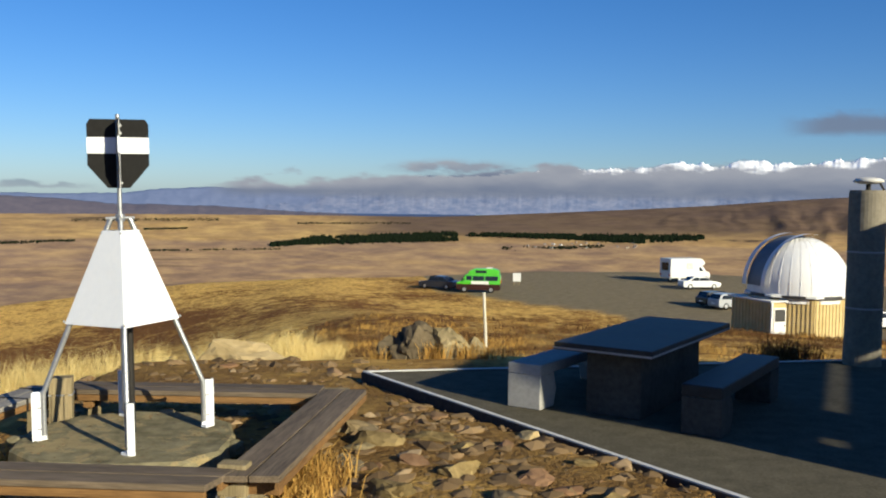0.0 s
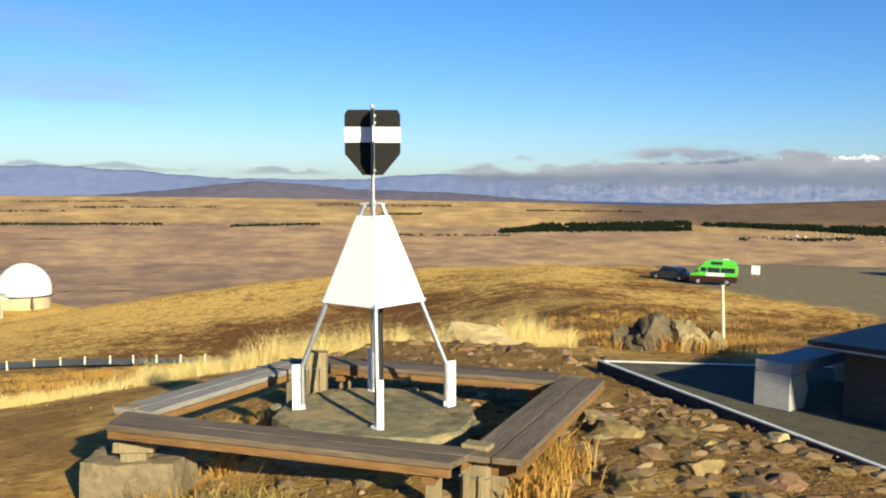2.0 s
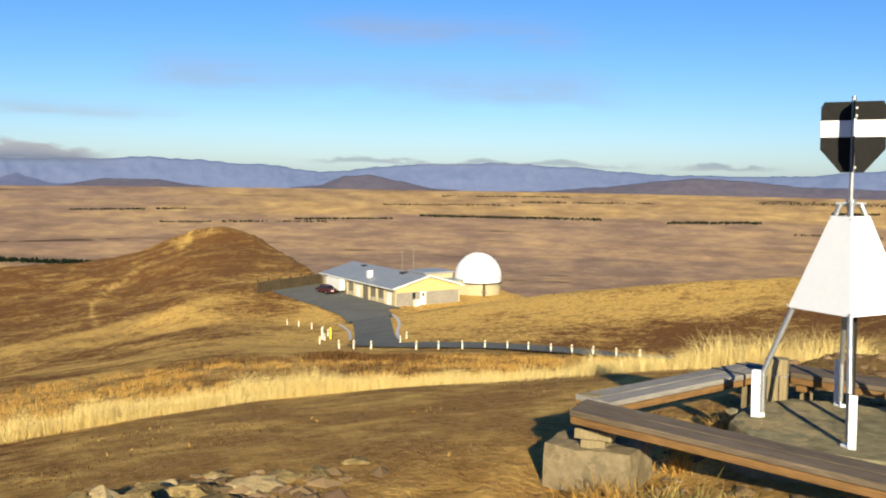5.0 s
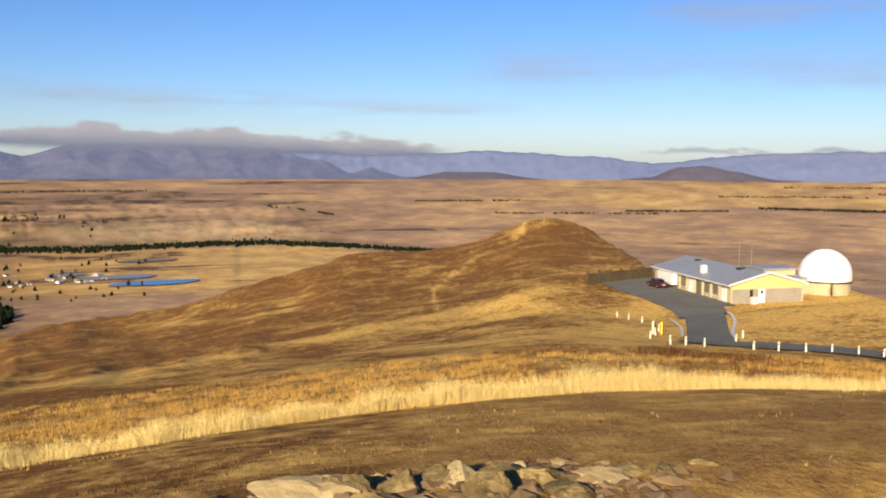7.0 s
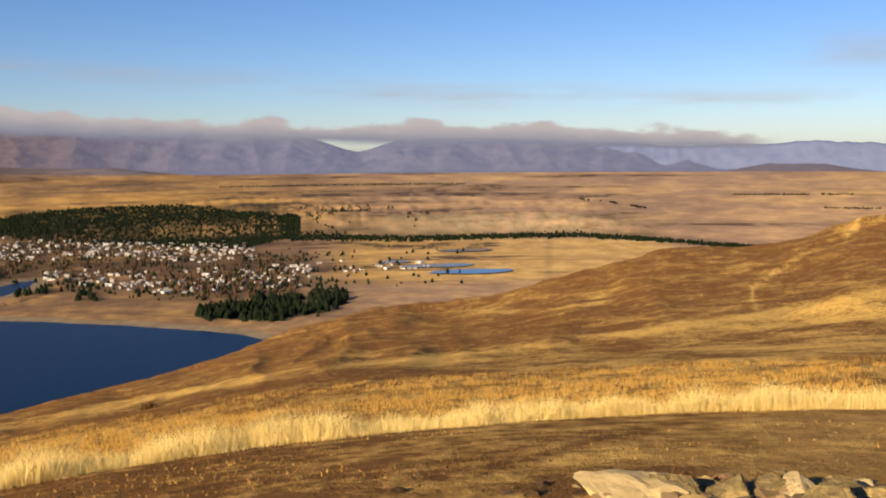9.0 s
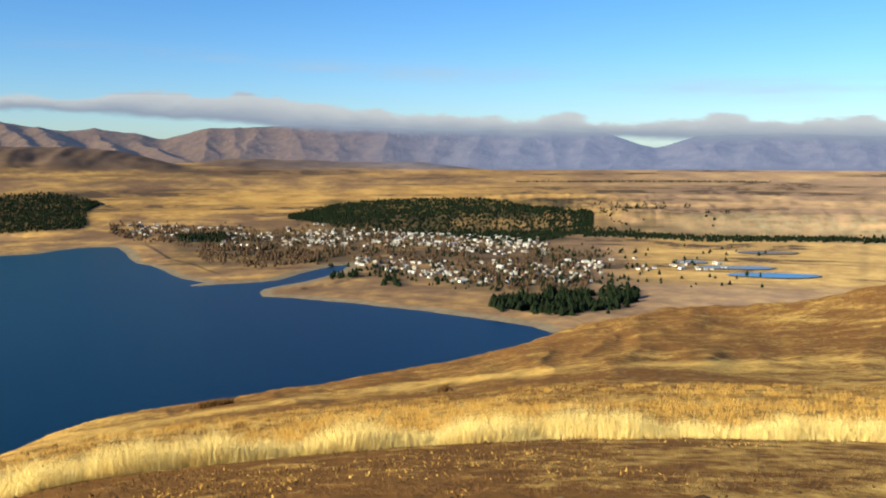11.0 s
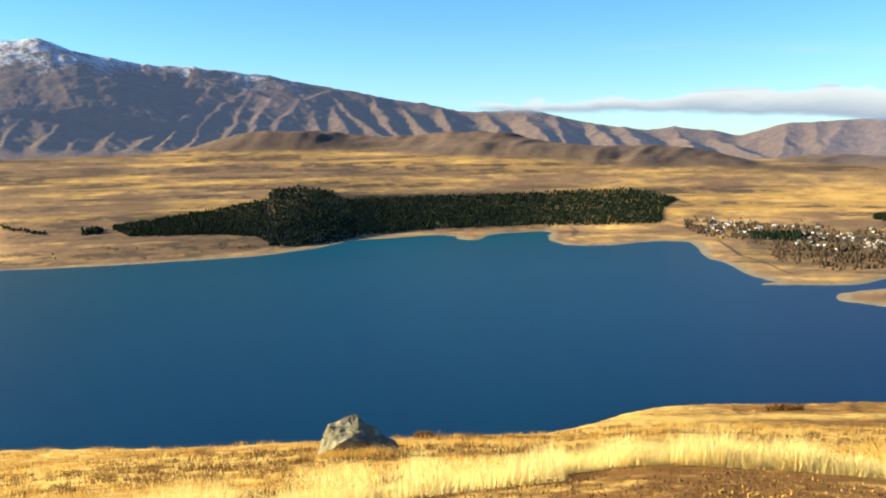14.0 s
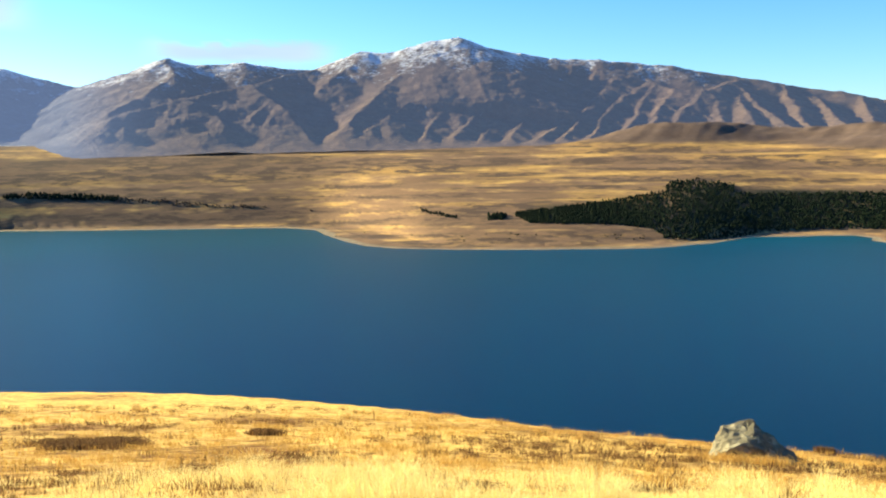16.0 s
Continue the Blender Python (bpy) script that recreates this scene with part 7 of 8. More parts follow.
# ---- observatory building ----
m_cream = grained("cream_wall", (0.40, 0.34, 0.21), (0.50, 0.43, 0.28), 1.2, 0.85)
m_ochre = grained("ochre_gable", (0.60, 0.43, 0.17), (0.70, 0.52, 0.23), 1.5, 0.8)
m_brick = grained("grey_blockwork", (0.22, 0.20, 0.17), (0.33, 0.30, 0.25), 3, 0.9)
m_roof_blue = grained("blue_grey_roof", (0.25, 0.275, 0.30), (0.33, 0.355, 0.38), 1.5, 0.5, 0.2)
m_dome = grained("white_dome_paint", (0.72, 0.73, 0.75), (0.82, 0.82, 0.82), 1.2, 0.4)
# beige put in for the shaded look of the window bays
m_bay_shade = grained("shaded_window_beige", (0.10, 0.088, 0.068), (0.20, 0.175, 0.135), 2, 0.35)
m_dark = grained("dark_opening", (0.015, 0.015, 0.016), (0.035, 0.035, 0.035), 6, 0.5)
m_door = grained("white_door_paint", (0.68, 0.68, 0.66), (0.78, 0.78, 0.76), 5, 0.5)


def observatory():
    # origin at the near corner; x runs back along the long front, y along the gable
    ux = Vector((-0.964, 0.266))
    t = thing("observatory_building", pose(-101.8, 106.3, -20.0, 0, 0, math.degrees(math.atan2(ux.y, ux.x))), "long low cream building with a blue-grey roof", "building")
    L, W, H, RH = 25.5, 12.6, 2.95, 4.5

    def bx(name, size, at, material, parent=t, label="", rot=(0, 0, 0)):
        bm = bmesh.new()
        box(bm, size, at, rot)
        return part(name, bm, material, parent, label)

    # local y points away from the viewer's right: the gable runs towards minus y
    bx("front_wall", (L, 0.3, H), (L / 2, -0.15, 0), m_cream)
    bx("back_wall", (L, 0.3, H), (L / 2, -W + 0.15, 0), m_cream)
    bx("end_wall", (0.3, W - 0.6, H), (L - 0.15, -W / 2, 0), m_cream)
    bx("gable_wall", (0.3, W - 0.6, 2.2), (0.15, -W / 2, 0), m_brick, label="grey blockwork base of the gable")
    bx("gable_band", (0.3, W - 0.6, H - 2.2), (0.15, -W / 2, 2.2), m_ochre)
    for x in (0.0, L):
        bm = bmesh.new()
        s = 0.3 if x == 0 else -0.3
        a = [bm.verts.new((x, y, z)) for y, z in ((0, H), (-W, H), (-W / 2, RH))]
        b = [bm.verts.new((x + s, y, z)) for y, z in ((0, H), (-W, H), (-W / 2, RH))]
        bm.faces.new(a)
        bm.faces.new(b[::-1])
        for i in range(3):
            bm.faces.new((a[i], b[i], b[(i + 1) % 3], a[(i + 1) % 3]))
        bmesh.ops.recalc_face_normals(bm, faces=bm.faces)
        part("gable", bm, m_ochre, t, "ochre painted gable")
    for s in (0, 1):
        bm = bmesh.new()
        y0 = 0.6 if s == 0 else -W - 0.6
        pts = [(-0.5, y0, H - 0.15), (L + 0.5, y0, H - 0.15), (L + 0.5, -W / 2, RH + 0.12), (-0.5, -W / 2, RH + 0.12)]
        lo = [bm.verts.new(p) for p in pts]
        hi = [bm.verts.new((p[0], p[1], p[2] + 0.12)) for p in pts]
        bm.faces.new(lo[::-1])
        bm.faces.new(hi)
        for i in range(4):
            bm.faces.new((lo[i], lo[(i + 1) % 4], hi[(i + 1) % 4], hi[i]))
        bmesh.ops.recalc_face_normals(bm, faces=bm.faces)
        r = part("roof", bm, m_roof_blue, t, "blue-grey sheet roof")
        bm = bmesh.new()
        d = Vector((0, -W / 2 - y0, RH - H + 0.27))
        a, b = Vector((-0.52, y0, H - 0.2)), Vector((-0.52, -W / 2, RH + 0.1))
        v = [bm.verts.new(p) for p in (a, b, b + Vector((0, 0, 0.28)), a + Vector((0, 0, 0.28)))]
        w = [bm.verts.new(p.co + Vector((0.06, 0, 0))) for p in v]
        bm.faces.new(v)
        bm.faces.new(w[::-1])
        for i in range(4):
            bm.faces.new((v[i], w[i], w[(i + 1) % 4], v[(i + 1) % 4]))
        bmesh.ops.recalc_face_normals(bm, faces=bm.faces)
        part("bargeboard", bm, m_door, r)
    bx("gutter", (L + 1, 0.12, 0.14), (L / 2, 0.66, H - 0.2), m_door)
    bx("fascia", (L + 0.8, 0.05, 0.42), (L / 2, 0.2, H - 0.5), m_ochre, label="ochre fascia under the eaves")
    # front bays: windows and doors between cream piers
    for i in range(9):
        x = 1.9 + i * 2.6
        kind = i % 3
        if i in (0, 4):
            d = bx("door", (1.5, 0.12, 2.15), (x, 0.02, 0.02), m_door, label="white door")
            bx("door_frame", (1.7, 0.08, 0.12), (x, 0.04, 2.19), m_cream, d)
        else:
            w = bx("window", (1.5, 0.1, 1.5 if kind else 2.2), (x, 0.02, 0.75 if kind else 0.05), m_bay_shade, label="window bay coloured beige for its shade")
            bx("sill", (1.6, 0.16, 0.08), (x, 0.06, 0.66 if kind else -0.02), m_door, w)
        bx("pier", (0.28, 0.24, H - 0.2), (x + 1.3, 0.1, 0), m_cream)
    d = bx("door", (0.12, 1.1, 2.2), (-0.05, -W * 0.42, 0.02), m_door, label="white side door")
    bx("door_window", (0.04, 0.4, 0.5), (-0.12, -W * 0.42, 1.45), m_glass, d)
    bx("window", (0.1, 0.5, 1.2), (-0.03, -W * 0.28, 0.9), m_glass)
    bx("bin", (0.7, 0.9, 1.1), (-0.9, -W * 0.28, 0), m_edge, label="pale bins against the gable")
    bx("roof_vent", (0.8, 0.8, 1.3), (L * 0.44, -1.6, H + 0.45), m_door, label="white roof vent")
    bx("roof_hatch", (1.0, 1.2, 0.35), (L * 0.25, -W / 2 + 0.8, RH - 0.1), m_dark)
    bx("roof_hatch", (1.0, 1.0, 0.3), (L * 0.78, -W / 2 + 0.9, RH - 0.15), m_dark)
    bx("rear_wing", (5.0, 6.0, 3.7), (L * 0.5, -W - 2.5, 0), m_cream)
    bx("rear_wing_roof", (5.6, 6.6, 0.25), (L * 0.5, -W - 2.5, 3.7), m_roof_blue)
    bx("link_wing", (5.0, 6.0, 2.5), (9.4, -W - 3.0, 0), m_cream)
    bx("link_roof", (5.4, 6.2, 0.25), (9.4, -W - 3.0, 2.5), m_roof_blue)
    return t


observatory()


m_slit = grained("slate_blue_shutter", (0.10, 0.115, 0.14), (0.16, 0.18, 0.21), 1.5, 0.5)


def dome(name, at, rad, wall_h, wall_mat, label, lift=1.0, ribs=18, slit=None, zbase=0.0):
    t = thing(name, pose(*at), label, "observatory dome")
    bm = bmesh.new()
    lathe(bm, [(0, zbase), (rad * 0.97, zbase), (rad * 0.97, wall_h), (0, wall_h)], 40)
    part("wall", bm, wall_mat, t, "round wall under the dome")
    bm = bmesh.new()
    lathe(bm, [(rad * 0.96, wall_h - 0.05), (rad * 1.04, wall_h - 0.02), (rad * 1.04, wall_h + 0.18), (rad * 0.96, wall_h + 0.2)], 40)
    part("ring", bm, m_dark, t, "dark ring rail")
    bm = bmesh.new()
    prof = [(rad, wall_h + 0.15), (rad, wall_h + 0.15 + lift)]
    prof += [(rad * math.cos(radians(a)), wall_h + 0.15 + lift + rad * math.sin(radians(a))) for a in range(6, 90, 6)] + [(0.02, wall_h + 0.15 + lift + rad)]
    lathe(bm, prof, 48)
    shell = part("shell", bm, m_dome, t, "white painted dome shell", smooth=True)
    for i in range(ribs):
        bm = bmesh.new()
        a = 360 * i / ribs
        m = pose(0, 0, 0, 0, 0, a)
        vs = []
        for r, z in prof[::2]:
            vs.append([bm.verts.new(m @ Vector((r + o, w, z + (o if r < rad * 0.5 else 0)))) for w in (-0.03, 0.03) for o in (-0.02, 0.022)])
        for p, q in zip(vs, vs[1:]):
            bm.faces.new((p[1], p[3], q[3], q[1]))
            bm.faces.new((p[0], p[1], q[1], q[0]))
            bm.faces.new((p[3], p[2], q[2], q[3]))
        part("rib", bm, m_dome, shell)
    if slit is not None:
        for half, material, nm, off in ((0.85, m_slit, "slit", 0.05), (0.12, m_dome, "shutter_rail", 0.2), (-0.12, m_dome, "shutter_rail", 0.2)):
            bm = bmesh.new()
            rings = []
            for a in range(0, 101, 5):
                rr, zz = (rad + off) * math.cos(radians(a)), wall_h + 0.15 + lift + (rad + off) * math.sin(radians(a))
                if nm == "slit":
                    ys = (-half, half)
                else:
                    c = 1.0 if half > 0 else -1.0
                    ys = (c - 0.2, c + 0.2)
                rings.append([bm.verts.new(pose(0, 0, 0, 0, 0, slit) @ Vector((rr, y, zz))) for y in ys])
            for p, q in zip(rings, rings[1:]):
                bm.faces.new((p[0], p[1], q[1], q[0]))
            part(nm, bm, material, shell)
    return t


c = bearing(38.6, 166)
dome("observatory_dome", (c.x, c.y, -20.4), 4.2, 2.4, m_cream, "large white observatory dome on a cream drum", 0.9, 16)
c = bearing(38.2, 160.5)
bm = bmesh.new()
for i in range(40):
    a, zz = i * 2.4, 0.3 + i * 0.05
    k = 0.75 * (1 - i / 44)
    tube(bm, (0, 0, zz), (k * math.cos(a), k * math.sin(a), zz + 0.3), 0.04, 0.01, 5)
tube(bm, (0, 0, -0.3), (0, 0, 2.5), 0.08, 0.02, 6)
placed(bm, pose(c.x, c.y, ground_at(c.x, c.y)))
tagged(part("shrub", bm, m_bare), "bare brown shrub against the dome wall", "shrub")

for a, r, h in ((43.35, 172, 7.6), (42.65, 173, 7.9)):
    c = bearing(a, r)
    t = thing("antenna_mast", pose(c.x, c.y, -20.0, 0, 0, a), "thin dark antenna mast behind the observatory roof", "mast", "masts behind the roof")
    bm = bmesh.new()
    tube(bm, (0, 0, 0), (0, 0, h), 0.07, 0.045, 8)
    part("pole", bm, m_conc_old, t)
    bm = bmesh.new()
    tube(bm, (-1.0, 0, h - 0.2), (1.0, 0, h - 0.2), 0.05, n=6)
    tube(bm, (-0.6, 0, h - 0.9), (0.6, 0, h - 0.9), 0.04, n=6)
    part("crossarm", bm, m_conc_old, t)


def fence(pts, h, n, label):
    t = thing("timber_fence", pose(*pts[0], 0), label, "fence")
    a, b = Vector(pts[0]), Vector(pts[1])
    d = b - a
    rz = math.degrees(math.atan2(d.y, d.x))
    for i in range(n + 1):
        p = d * (i / n)
        z = ground_at(a.x + p.x, a.y + p.y)
        bm = bmesh.new()
        box(bm, (0.25, 0.25, h + 0.3), (p.x, p.y, z - 0.3), (0, 0, rz))
        part("post", bm, m_brush_wood, t)
        if i < n:
            bm = bmesh.new()
            q = d * ((i + 0.5) / n)
            box(bm, (d.length / n - 0.2, 0.1, h * 0.86), (q.x, q.y, ground_at(a.x + q.x, a.y + q.y) - 0.1), (0, 0, rz))
            part("panel", bm, m_brush_wood, t)


m_brush_wood = grained("dark_brushwood", (0.045, 0.035, 0.02), (0.12, 0.09, 0.055), 2.5, 0.95, bump=0.8, dist=0.05)
fence((bp(48.4, 176), bp(52.2, 163)), 2.4, 6, "dark brushwood fence at the end of the yard")


# ---- vehicles ----
def prism(bm, prof, y0, y1, inset=0.0, z_in=None):
    """A side profile (x, z) swept across from y0 to y1; inset narrows what lies above z_in."""
    def yy(y, z):
        return y if z_in is None or z <= z_in else y - math.copysign(inset * min(1, (z - z_in) / 0.5), y)
    a = [bm.verts.new((x, yy(y0, z), z)) for x, z in prof]
    b = [bm.verts.new((x, yy(y1, z), z)) for x, z in prof]
    bm.faces.new(a)
    bm.faces.new(b[::-1])
    n = len(prof)
    for i in range(n):
        bm.faces.new((a[i], b[i], b[(i + 1) % n], a[(i + 1) % n]))
    bmesh.ops.recalc_face_normals(bm, faces=bm.faces)


def wheels(t, xs, w, r):
    for x in xs:
        for s in (-1, 1):
            bm = bmesh.new()
            lathe(bm, [(r * 0.62, -0.1), (r * 0.95, -0.11), (r, -0.07), (r, 0.07), (r * 0.95, 0.11), (r * 0.62, 0.1)], 20, pose(x, s * (w / 2 - 0.08), r, 90, 0, 0))
            wh = part("wheel", bm, m_rubber, t)
            bm = bmesh.new()
            lathe(bm, [(0.0, -0.1), (r * 0.62, -0.085), (r * 0.62, 0.085), (0.0, 0.1)], 14, pose(x, s * (w / 2 - 0.08), r, 90, 0, 0))
            part("rim", bm, m_rim, wh)


def paint(name, c, rough=0.3):
    m, nt, b = mat(name, rough, 0.0, c)
    b.inputs["Coat Weight"].default_value = 0.5
    nt.links.new(n_ramp(nt, n_noise(nt, 1.5, 3), [(0.3, tuple(0.9 * v for v in c)), (0.7, c)]), b.inputs["Base Color"])
    return m


def car(at, rz, colour, label, L=4.5, W=1.75, H=1.46, hatch=False, z=None):
    t = thing("car", pose(at[0], at[1], ground_at(*at) + 0.06 if z is None else z, 0, 0, rz), label, "car")
    h0 = 0.22
    tail = -L / 2
    prof = [(tail, h0 + 0.2), (tail + 0.1, h0), (L / 2 - 0.15, h0), (L / 2, h0 + 0.2), (L / 2 - 0.03, 0.72), (L / 2 - 0.9, 0.92), (tail + (0.15 if hatch else 0.7), 0.98), (tail + 0.02, 0.92)]
    bm = bmesh.new()
    prism(bm, prof, -W / 2, W / 2)
    bmesh.ops.bevel(bm, geom=list(bm.edges), offset=0.06, segments=2, affect="EDGES", profile=0.6)
    body = part("body", bm, colour, t)
    x0, x1 = tail + (0.12 if hatch else 0.55), L / 2 - 1.0
    cab = [(x0, 0.93), (x1, 0.9), (x1 - 0.75, H - 0.04), (x1 - 1.2, H), (x0 + (0.35 if hatch else 0.9), H - 0.03)]
    bm = bmesh.new()
    prism(bm, cab, -W / 2 + 0.06, W / 2 - 0.06, 0.17, 0.93)
    bmesh.ops.bevel(bm, geom=list(bm.edges), offset=0.04, segments=2, affect="EDGES")
    cabin = part("cabin", bm, colour, t)
    for s in (-1, 1):
        bm = bmesh.new()
        k = [(x0 + 0.28, 0.98), (x1 - 0.12, 0.96), (x1 - 0.78, H - 0.13), (x0 + (0.5 if hatch else 0.95), H - 0.13)]
        a = [bm.verts.new((x, s * (W / 2 - 0.045 - 0.17 * (zz - 0.93) / 0.5), zz)) for x, zz in k]
        b = [bm.verts.new((v.co.x, v.co.y - s * 0.03, v.co.z)) for v in a]
        bm.faces.new(a)
        bm.faces.new(b[::-1])
        for i in range(4):
            bm.faces.new((a[i], b[i], b[(i + 1) % 4], a[(i + 1) % 4]))
        bmesh.ops.recalc_face_normals(bm, faces=bm.faces)
        part("side_window", bm, m_glass, cabin, "tinted side glass")
        bm = bmesh.new()
        box(bm, (0.05, 0.012, 0.4), ((x0 + x1) / 2 - 0.1, s * (W / 2 - 0.06), 0.95), (s * -18, 0, 0))
        part("pillar", bm, colour, cabin)
        bm = bmesh.new()
        box(bm, (0.08, 0.32, 0.16), (L / 2 - 0.07, s * (W / 2 - 0.27), 0.6), bevel=0.03)
        part("headlight", bm, m_lamp, body, "clear headlight")
        bm = bmesh.new()
        box(bm, (0.08, 0.28, 0.18), (tail + 0.06, s * (W / 2 - 0.22), 0.7), bevel=0.03)
        part("tail_light", bm, m_tail, body, "red tail light")
    for xx, zz, ang, w in ((x1 - 0.34, 1.14, -50, 1.3), (x0 + (0.18 if hatch else 0.4), 1.16, 40 if not hatch else 65, 1.25)):
        bm = bmesh.new()
        box(bm, (0.62 if xx > 0 else 0.5, w, 0.03), (0, 0, -0.015))
        placed(bm, pose(xx + (0.04 if xx > 0 else -0.04), 0, zz + 0.04, 0, -ang if xx > 0 else -ang, 0))
        part("windscreen" if xx > 0 else "rear_window", bm, m_glass, cabin, "tinted screen")
    bm = bmesh.new()
    box(bm, (0.03, 0.5, 0.12), (tail + 0.0, 0, 0.5))
    part("number_plate", bm, m_plate, body)
    wheels(t, (L / 2 - 0.85, tail + 0.85), W, 0.31)
    return t


def campervan(at, rz):
    green = paint("green_van_paint", (0.10, 0.52, 0.03))
    maroon = paint("maroon_van_paint", (0.035, 0.012, 0.012))
    t = thing("camper_van", pose(at[0], at[1], ground_at(*at) + 0.06, 0, 0, rz), "bright green high-top camper van with dark lower body", "van")
    L, W = 4.8, 1.75
    prof = [(-2.4, 0.95), (-2.4, 0.9), (2.4, 0.9), (2.38, 1.05), (1.9, 1.2), (1.35, 1.95), (1.1, 2.0), (-2.3, 2.0), (-2.38, 1.9)]
    bm = bmesh.new()
    prism(bm, prof, -W / 2, W / 2, 0.12, 1.2)
    bmesh.ops.bevel(bm, geom=list(bm.edges), offset=0.05, segments=2, affect="EDGES")
    body = part("upper_body", bm, green, t)
    bm = bmesh.new()
    prism(bm, [(-2.4, 0.9), (-2.4, 0.35), (-2.3, 0.28), (2.25, 0.28), (2.4, 0.4), (2.4, 0.9)], -W / 2, W / 2)
    bmesh.ops.bevel(bm, geom=list(bm.edges), offset=0.04, segments=2, affect="EDGES")
    low = part("lower_body", bm, maroon, t, "dark maroon lower body")
    bm = bmesh.new()
    prism(bm, [(-2.3, 2.0), (1.2, 2.0), (0.95, 2.35), (0.4, 2.58), (-1.7, 2.6), (-2.2, 2.45)], -W / 2 + 0.12, W / 2 - 0.12, 0.18, 2.05)
    bmesh.ops.bevel(bm, geom=list(bm.edges), offset=0.07, segments=2, affect="EDGES")
    top = part("high_top", bm, green, t, "moulded green high top")
    for s in (-1, 1):
        for x0, x1 in ((-2.15, -0.75), (-0.65, 0.6), (0.7, 1.3)):
            bm = bmesh.new()
            box(bm, (x1 - x0, 0.03, 0.5), ((x0 + x1) / 2, s * (W / 2 - 0.03), 1.3), (s * 7, 0, 0), bevel=0.01)
            part("side_window", bm, m_glass, body, "tinted side glass")
        bm = bmesh.new()
        box(bm, (1.2, 0.03, 0.3), (-0.3, s * (W / 2 - 0.135), 2.12), (s * 12, 0, 0), bevel=0.01)
        part("roof_window", bm, m_glass, top)
        bm = bmesh.new()
        box(bm, (1.9, 0.015, 0.34), (-0.2, s * (W / 2 + 0.004), 0.92), bevel=0.004)
        part("side_panel", bm, m_door, body, "pale lettering panel left plain")
        bm = bmesh.new()
        box(bm, (0.1, 0.3, 0.2), (2.36, s * 0.6, 0.78), bevel=0.03)
        part("headlight", bm, m_lamp, low)
        bm = bmesh.new()
        box(bm, (0.06, 0.16, 0.4), (-2.41, s * 0.72, 0.95), bevel=0.02)
        part("tail_light", bm, m_tail, low)
        bm = bmesh.new()
        box(bm, (0.12, 0.18, 0.24), (1.5, s * (W / 2 + 0.1), 1.3), bevel=0.02)
        part("mirror", bm, maroon, body)
    bm = bmesh.new()
    box(bm, (0.9, 1.45, 0.03), (0, 0, -0.015))
    placed(bm, pose(1.66, 0, 1.6, 0, 54, 0))
    part("windscreen", bm, m_glass, body)
    bm = bmesh.new()
    box(bm, (0.6, 0.5, 0.12), (-1.2, 0.2, 2.6), bevel=0.03)
    part("roof_vent", bm, m_door, top)
    wheels(t, (1.5, -1.4), W, 0.33)


def motorhome(at, rz):
    white = paint("white_van_paint", (0.74, 0.74, 0.72), 0.4)
    t = thing("motorhome", pose(at[0], at[1], ground_at(*at) + 0.06, 0, 0, rz), "white box-bodied motorhome parked on gravel", "motorhome")
    W = 2.2
    bm = bmesh.new()
    prism(bm, [(-3.2, 0.55), (1.3, 0.55), (1.3, 2.0), (2.1, 2.15), (2.15, 2.5), (1.6, 2.95), (-3.2, 3.0)], -W / 2, W / 2)
    bmesh.ops.bevel(bm, geom=list(bm.edges), offset=0.06, segments=2, affect="EDGES")
    body = part("box_body", bm, white, t)
    bm = bmesh.new()
    prism(bm, [(1.25, 0.4), (3.1, 0.4), (3.15, 0.8), (3.05, 1.15), (2.5, 1.3), (1.95, 2.05), (1.25, 2.05)], -0.95, 0.95, 0.15, 1.3)
    bmesh.ops.bevel(bm, geom=list(bm.edges), offset=0.06, segments=2, affect="EDGES")
    cab = part("cab", bm, white, t)
    for s in (-1, 1):
        bm = bmesh.new()
        box(bm, (0.75, 0.03, 0.55), (1.75, s * 0.9, 1.32), (s * 8, 0, 0), bevel=0.01)
        part("cab_window", bm, m_glass, cab)
        bm = bmesh.new()
        box(bm, (1.0, 0.04, 0.75), (-0.3, s * W / 2, 1.65), bevel=0.01)
        w = part("side_window", bm, m_edge, body, "pale blind in a side window")
        for k in range(4):
            bm = bmesh.new()
            box(bm, (0.03, 0.05, 0.75), (-0.65 + k * 0.24, s * W / 2, 1.65))
            part("bar", bm, m_dark, w)
        bm = bmesh.new()
        box(bm, (0.1, 0.3, 0.22), (3.1, s * 0.68, 0.75), bevel=0.03)
        part("headlight", bm, m_lamp, cab)
        bm = bmesh.new()
        box(bm, (0.05, 0.2, 0.3), (-3.21, s * 0.85, 0.8))
        part("tail_light", bm, m_tail, body)
    bm = bmesh.new()
    box(bm, (0.95, 1.6, 0.03), (0, 0, -0.015))
    placed(bm, pose(2.27, 0, 1.7, 0, 54, 0))
    part("windscreen", bm, m_glass, cab)
    bm = bmesh.new()
    box(bm, (0.04, 1.3, 1.0), (-3.22, 0, 1.5), bevel=0.01)
    part("rear_window", bm, m_glass, body)
    wheels(t, (2.35, -1.7), 1.95, 0.35)


def spot(a, r):
    v = bearing(a, r)
    return (v.x, v.y)


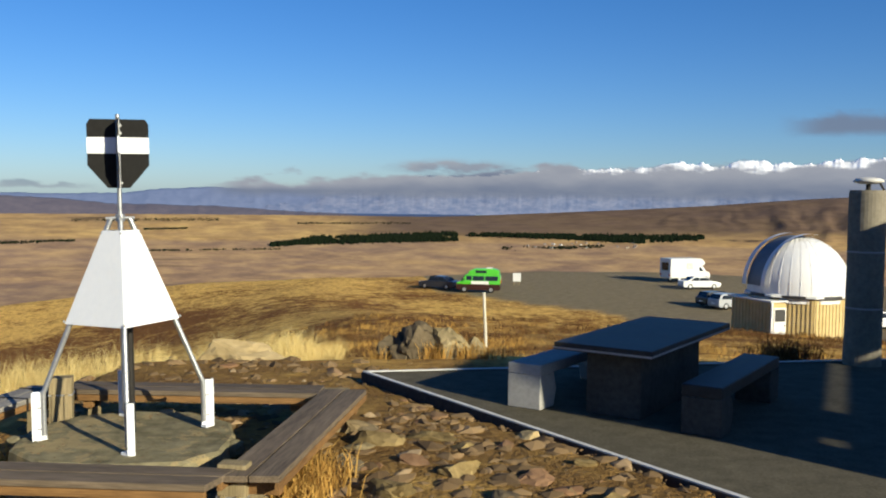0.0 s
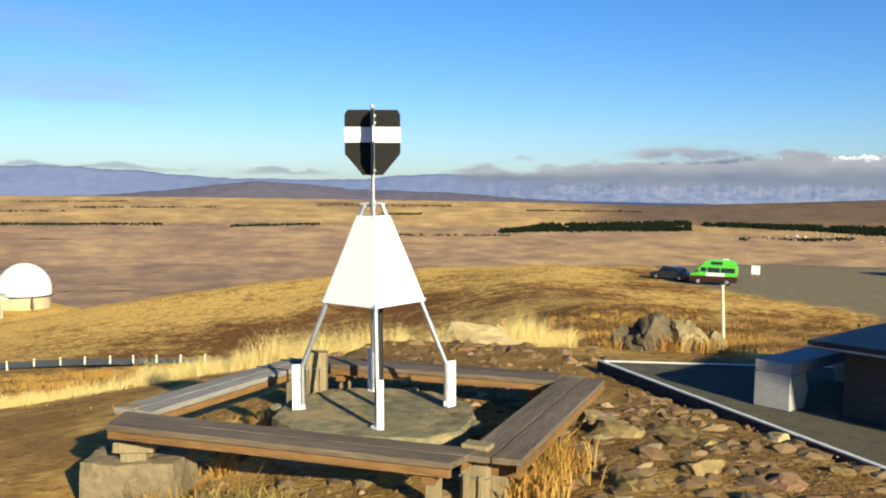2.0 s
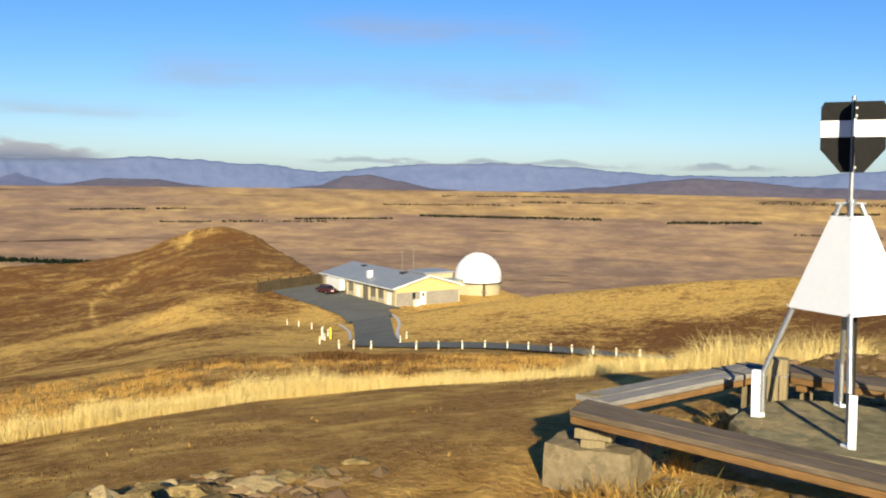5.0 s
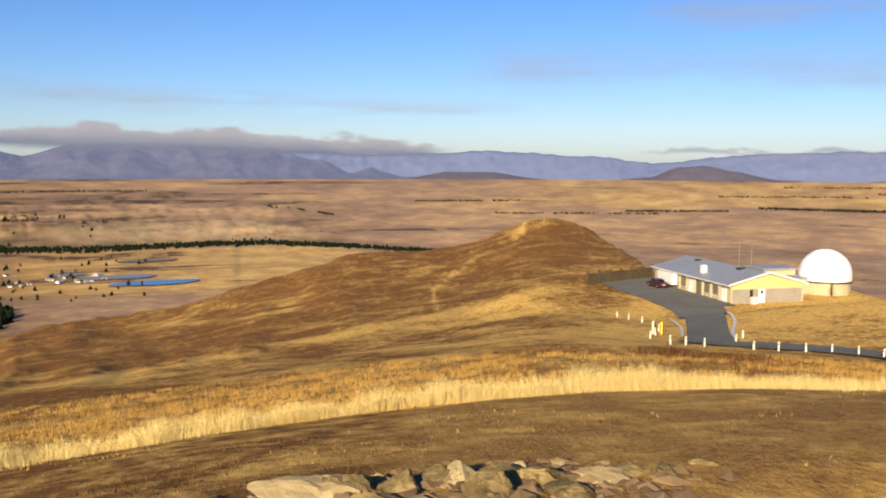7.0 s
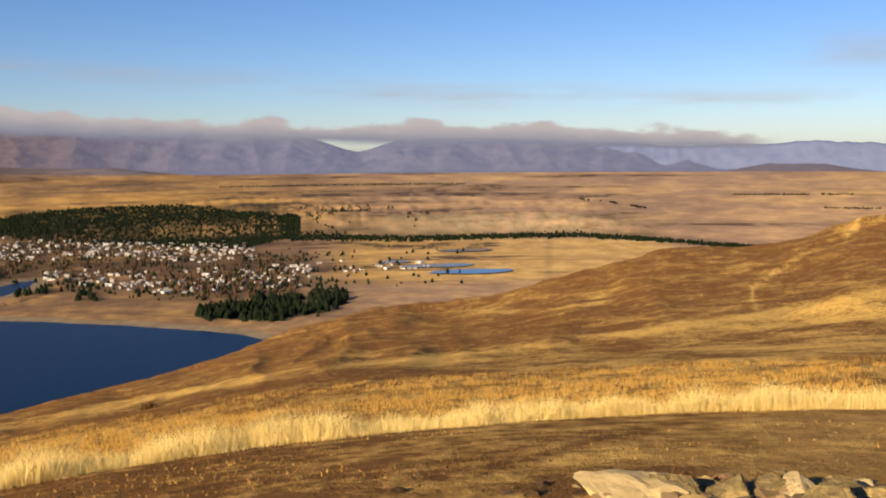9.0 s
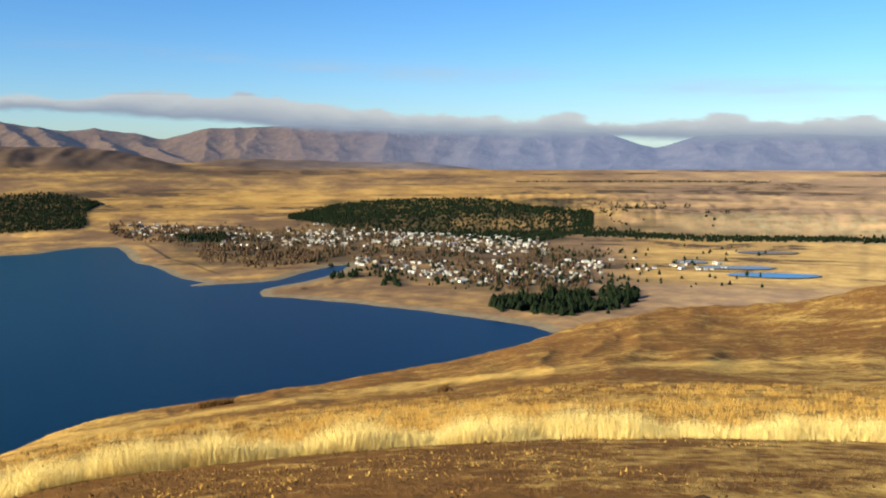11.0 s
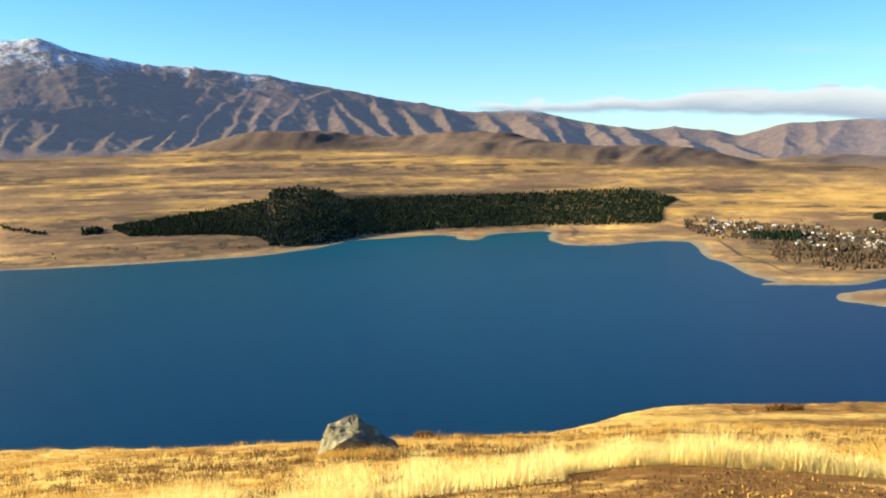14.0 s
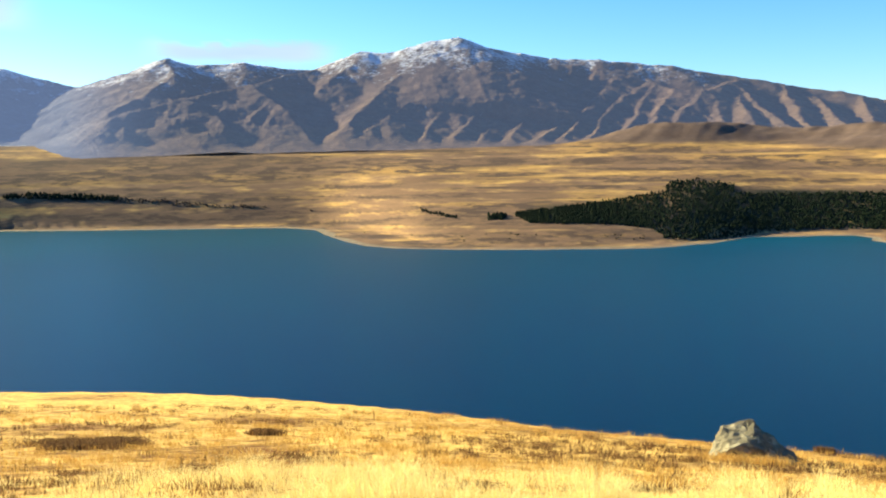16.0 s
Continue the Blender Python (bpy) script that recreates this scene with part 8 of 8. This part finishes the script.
campervan(spot(-2.25, 101), 172)
car(spot(0.2, 104), 150, paint("dark_blue_paint", (0.02, 0.028, 0.045)), "dark blue car nose-on beside the camper van", hatch=False)
motorhome(spot(-14.75, 121), 24)
car(spot(-15.55, 112), 8, paint("white_car_paint", (0.74, 0.75, 0.76)), "white saloon car parked on gravel", L=4.6)
car(spot(-17.35, 93), 22, paint("silver_car_paint", (0.42, 0.44, 0.46)), "silver hatchback parked near the hut", L=4.1, hatch=True)
car(spot(-16.6, 94.5), 22, paint("black_car_paint", (0.012, 0.012, 0.014)), "black hatchback parked near the hut", L=4.0, hatch=True)
car(spot(-25.2, 84), 15, paint("white_car_paint", (0.7, 0.7, 0.7)), "white car parked behind the hut", L=4.3, hatch=True)
car((-120.6, 108.4), 168, paint("dark_red_paint", (0.06, 0.012, 0.014)), "dark red car parked before the observatory building", L=4.5, z=-19.8)


def box_trailer():
    white = paint("trailer_white_paint", (0.75, 0.75, 0.73), 0.45)
    t = thing("box_trailer", pose(-120.8, 111.4, -19.85, 0, 0, 165), "white box trailer against the building front", "trailer")
    bm = bmesh.new()
    box(bm, (5.2, 2.0, 2.0), (0, 0, 0.5), bevel=0.06)
    part("box_body", bm, white, t)
    wheels(t, (-1.2, 1.2), 1.9, 0.32)


box_trailer()


# ---- hut with the small dome ----
def hut():
    c = bearing(-21.0, 64)
    zg = ground_at(c.x, c.y)
    t = thing("dome_hut", pose(c.x, c.y, zg + 0.12, 0, 0, 20), "ochre ribbed hut with a lean-to, carrying a small white dome", "hut")
    m_rib = grained("cream_cladding", (0.50, 0.38, 0.16), (0.62, 0.48, 0.24), 2, 0.7)
    R, H = 3.05, 2.75
    oct_ = [Vector((R * math.cos(radians(22.5 + 45 * i)), R * math.sin(radians(22.5 + 45 * i)), 0)) for i in range(8)]
    for i in range(8):
        a, b = oct_[i], oct_[(i + 1) % 8]
        d, mid = (b - a), (a + b) / 2
        rz = math.degrees(math.atan2(d.y, d.x))
        bm = bmesh.new()
        box(bm, (d.length, 0.12, H), mid, (0, 0, rz))
        w = part("wall", bm, m_rib, t)
        for k in range(9):
            bm = bmesh.new()
            p = a + d * ((k + 0.5) / 9)
            n = mid.normalized()
            box(bm, (0.07, 0.05, H - 0.2), p + n * 0.075, (0, 0, rz))
            part("batten", bm, m_rib, w)
    bm = bmesh.new()
    lathe(bm, [(0, H), (R + 0.35, H - 0.02), (R + 0.35, H + 0.1), (R - 0.3, H + 0.28), (0, H + 0.3)], 8, pose(0, 0, 0, 0, 0, 22.5))
    part("roof_skirt", bm, m_door, t, "white skirt roof under the dome")
    # lean-to with the door
    bm = bmesh.new()
    box(bm, (3.3, 3.8, 2.45), (-1.84, 0.17, 0))
    porch = part("porch", bm, m_rib, t)
    for k in range(12):
        bm = bmesh.new()
        box(bm, (0.05, 0.07, 2.35), (-3.515, -1.6 + k * 0.32, 0.04))
        part("batten", bm, m_rib, porch)
    bm = bmesh.new()
    box(bm, (3.7, 4.2, 0.1), (-1.84, 0.17, 2.45))
    part("porch_roof", bm, m_door, t)
    bm = bmesh.new()
    box(bm, (0.12, 0.12, 2.45), (-3.46, -1.77, 0))
    part("corner_post", bm, m_door, t)
    bm = bmesh.new()
    box(bm, (0.92, 0.08, 2.05), (-2.85, -1.76, 0.05), bevel=0.01)
    d = part("door", bm, m_door, t, "white door with a dark pane")
    bm = bmesh.new()
    box(bm, (0.74, 0.04, 0.75), (-2.85, -1.81, 1.25))
    part("pane", bm, m_dark, d)
    bm = bmesh.new()
    tube(bm, (-2.5, -1.8, 1.0), (-2.5, -1.87, 1.0), 0.03, n=8)
    part("handle", bm, m_iron, d)
    return c, zg


hc, hz0 = hut()
dome("small_dome", (hc.x, hc.y, hz0 - 0.2), 3.1, 3.0, m_dome, "small white ribbed observatory dome on the hut", 0.5, 30, slit=-165, zbase=2.7)


# ---- small things on the slope ----
def marker_pole():
    c = Vector((1.22, 25.5, 0))
    t = thing("marker_pole", pose(c.x, c.y, ground_at(c.x, c.y) - 0.1, 0, -3.0, 0), "leaning white marker pole in the dry grass", "pole")
    bm = bmesh.new()
    tube(bm, (0, 0, 0), (0, 0, 1.65), 0.045, 0.04, 10)
    part("pole", bm, m_bollard, t)
    bm = bmesh.new()
    tube(bm, (0, 0, 1.65), (0, 0, 1.68), 0.05, 0.05, 10)
    part("cap", bm, m_bollard, t)


marker_pole()
c = bearing(-4.6, 110)
t = thing("sign_board", pose(c.x, c.y, ground_at(c.x, c.y), 0, 0, -10), "small white sign board at the gravel edge", "sign")
for s in (-0.3, 0.3):
    bm = bmesh.new()
    box(bm, (0.08, 0.08, 1.1), (s, 0.05, 0))
    part("post", bm, m_post, t)
bm = bmesh.new()
box(bm, (0.95, 0.05, 1.0), (0, 0, 0.45), bevel=0.01)
part("board", bm, m_door, t)
for a, r in ((-12.6, 62), (-10.2, 66)):
    c = bearing(a, r)
    bm = bmesh.new()
    box(bm, (0.16, 0.16, 0.7), bevel=0.02)
    placed(bm, pose(c.x, c.y, ground_at(c.x, c.y) - 0.1))
    tagged(part("low_post", bm, m_iron), "short dark post at the gravel edge", "post")
c = bearing(-14.8, 70)
for k in range(5):
    rock(c.x + (k - 2) * 0.8, c.y + (k % 2) * 0.3, 0.42 - 0.04 * (k % 3), k + 70, m_rock, "weathered rock at the gravel edge", flat=0.9, sub=3)
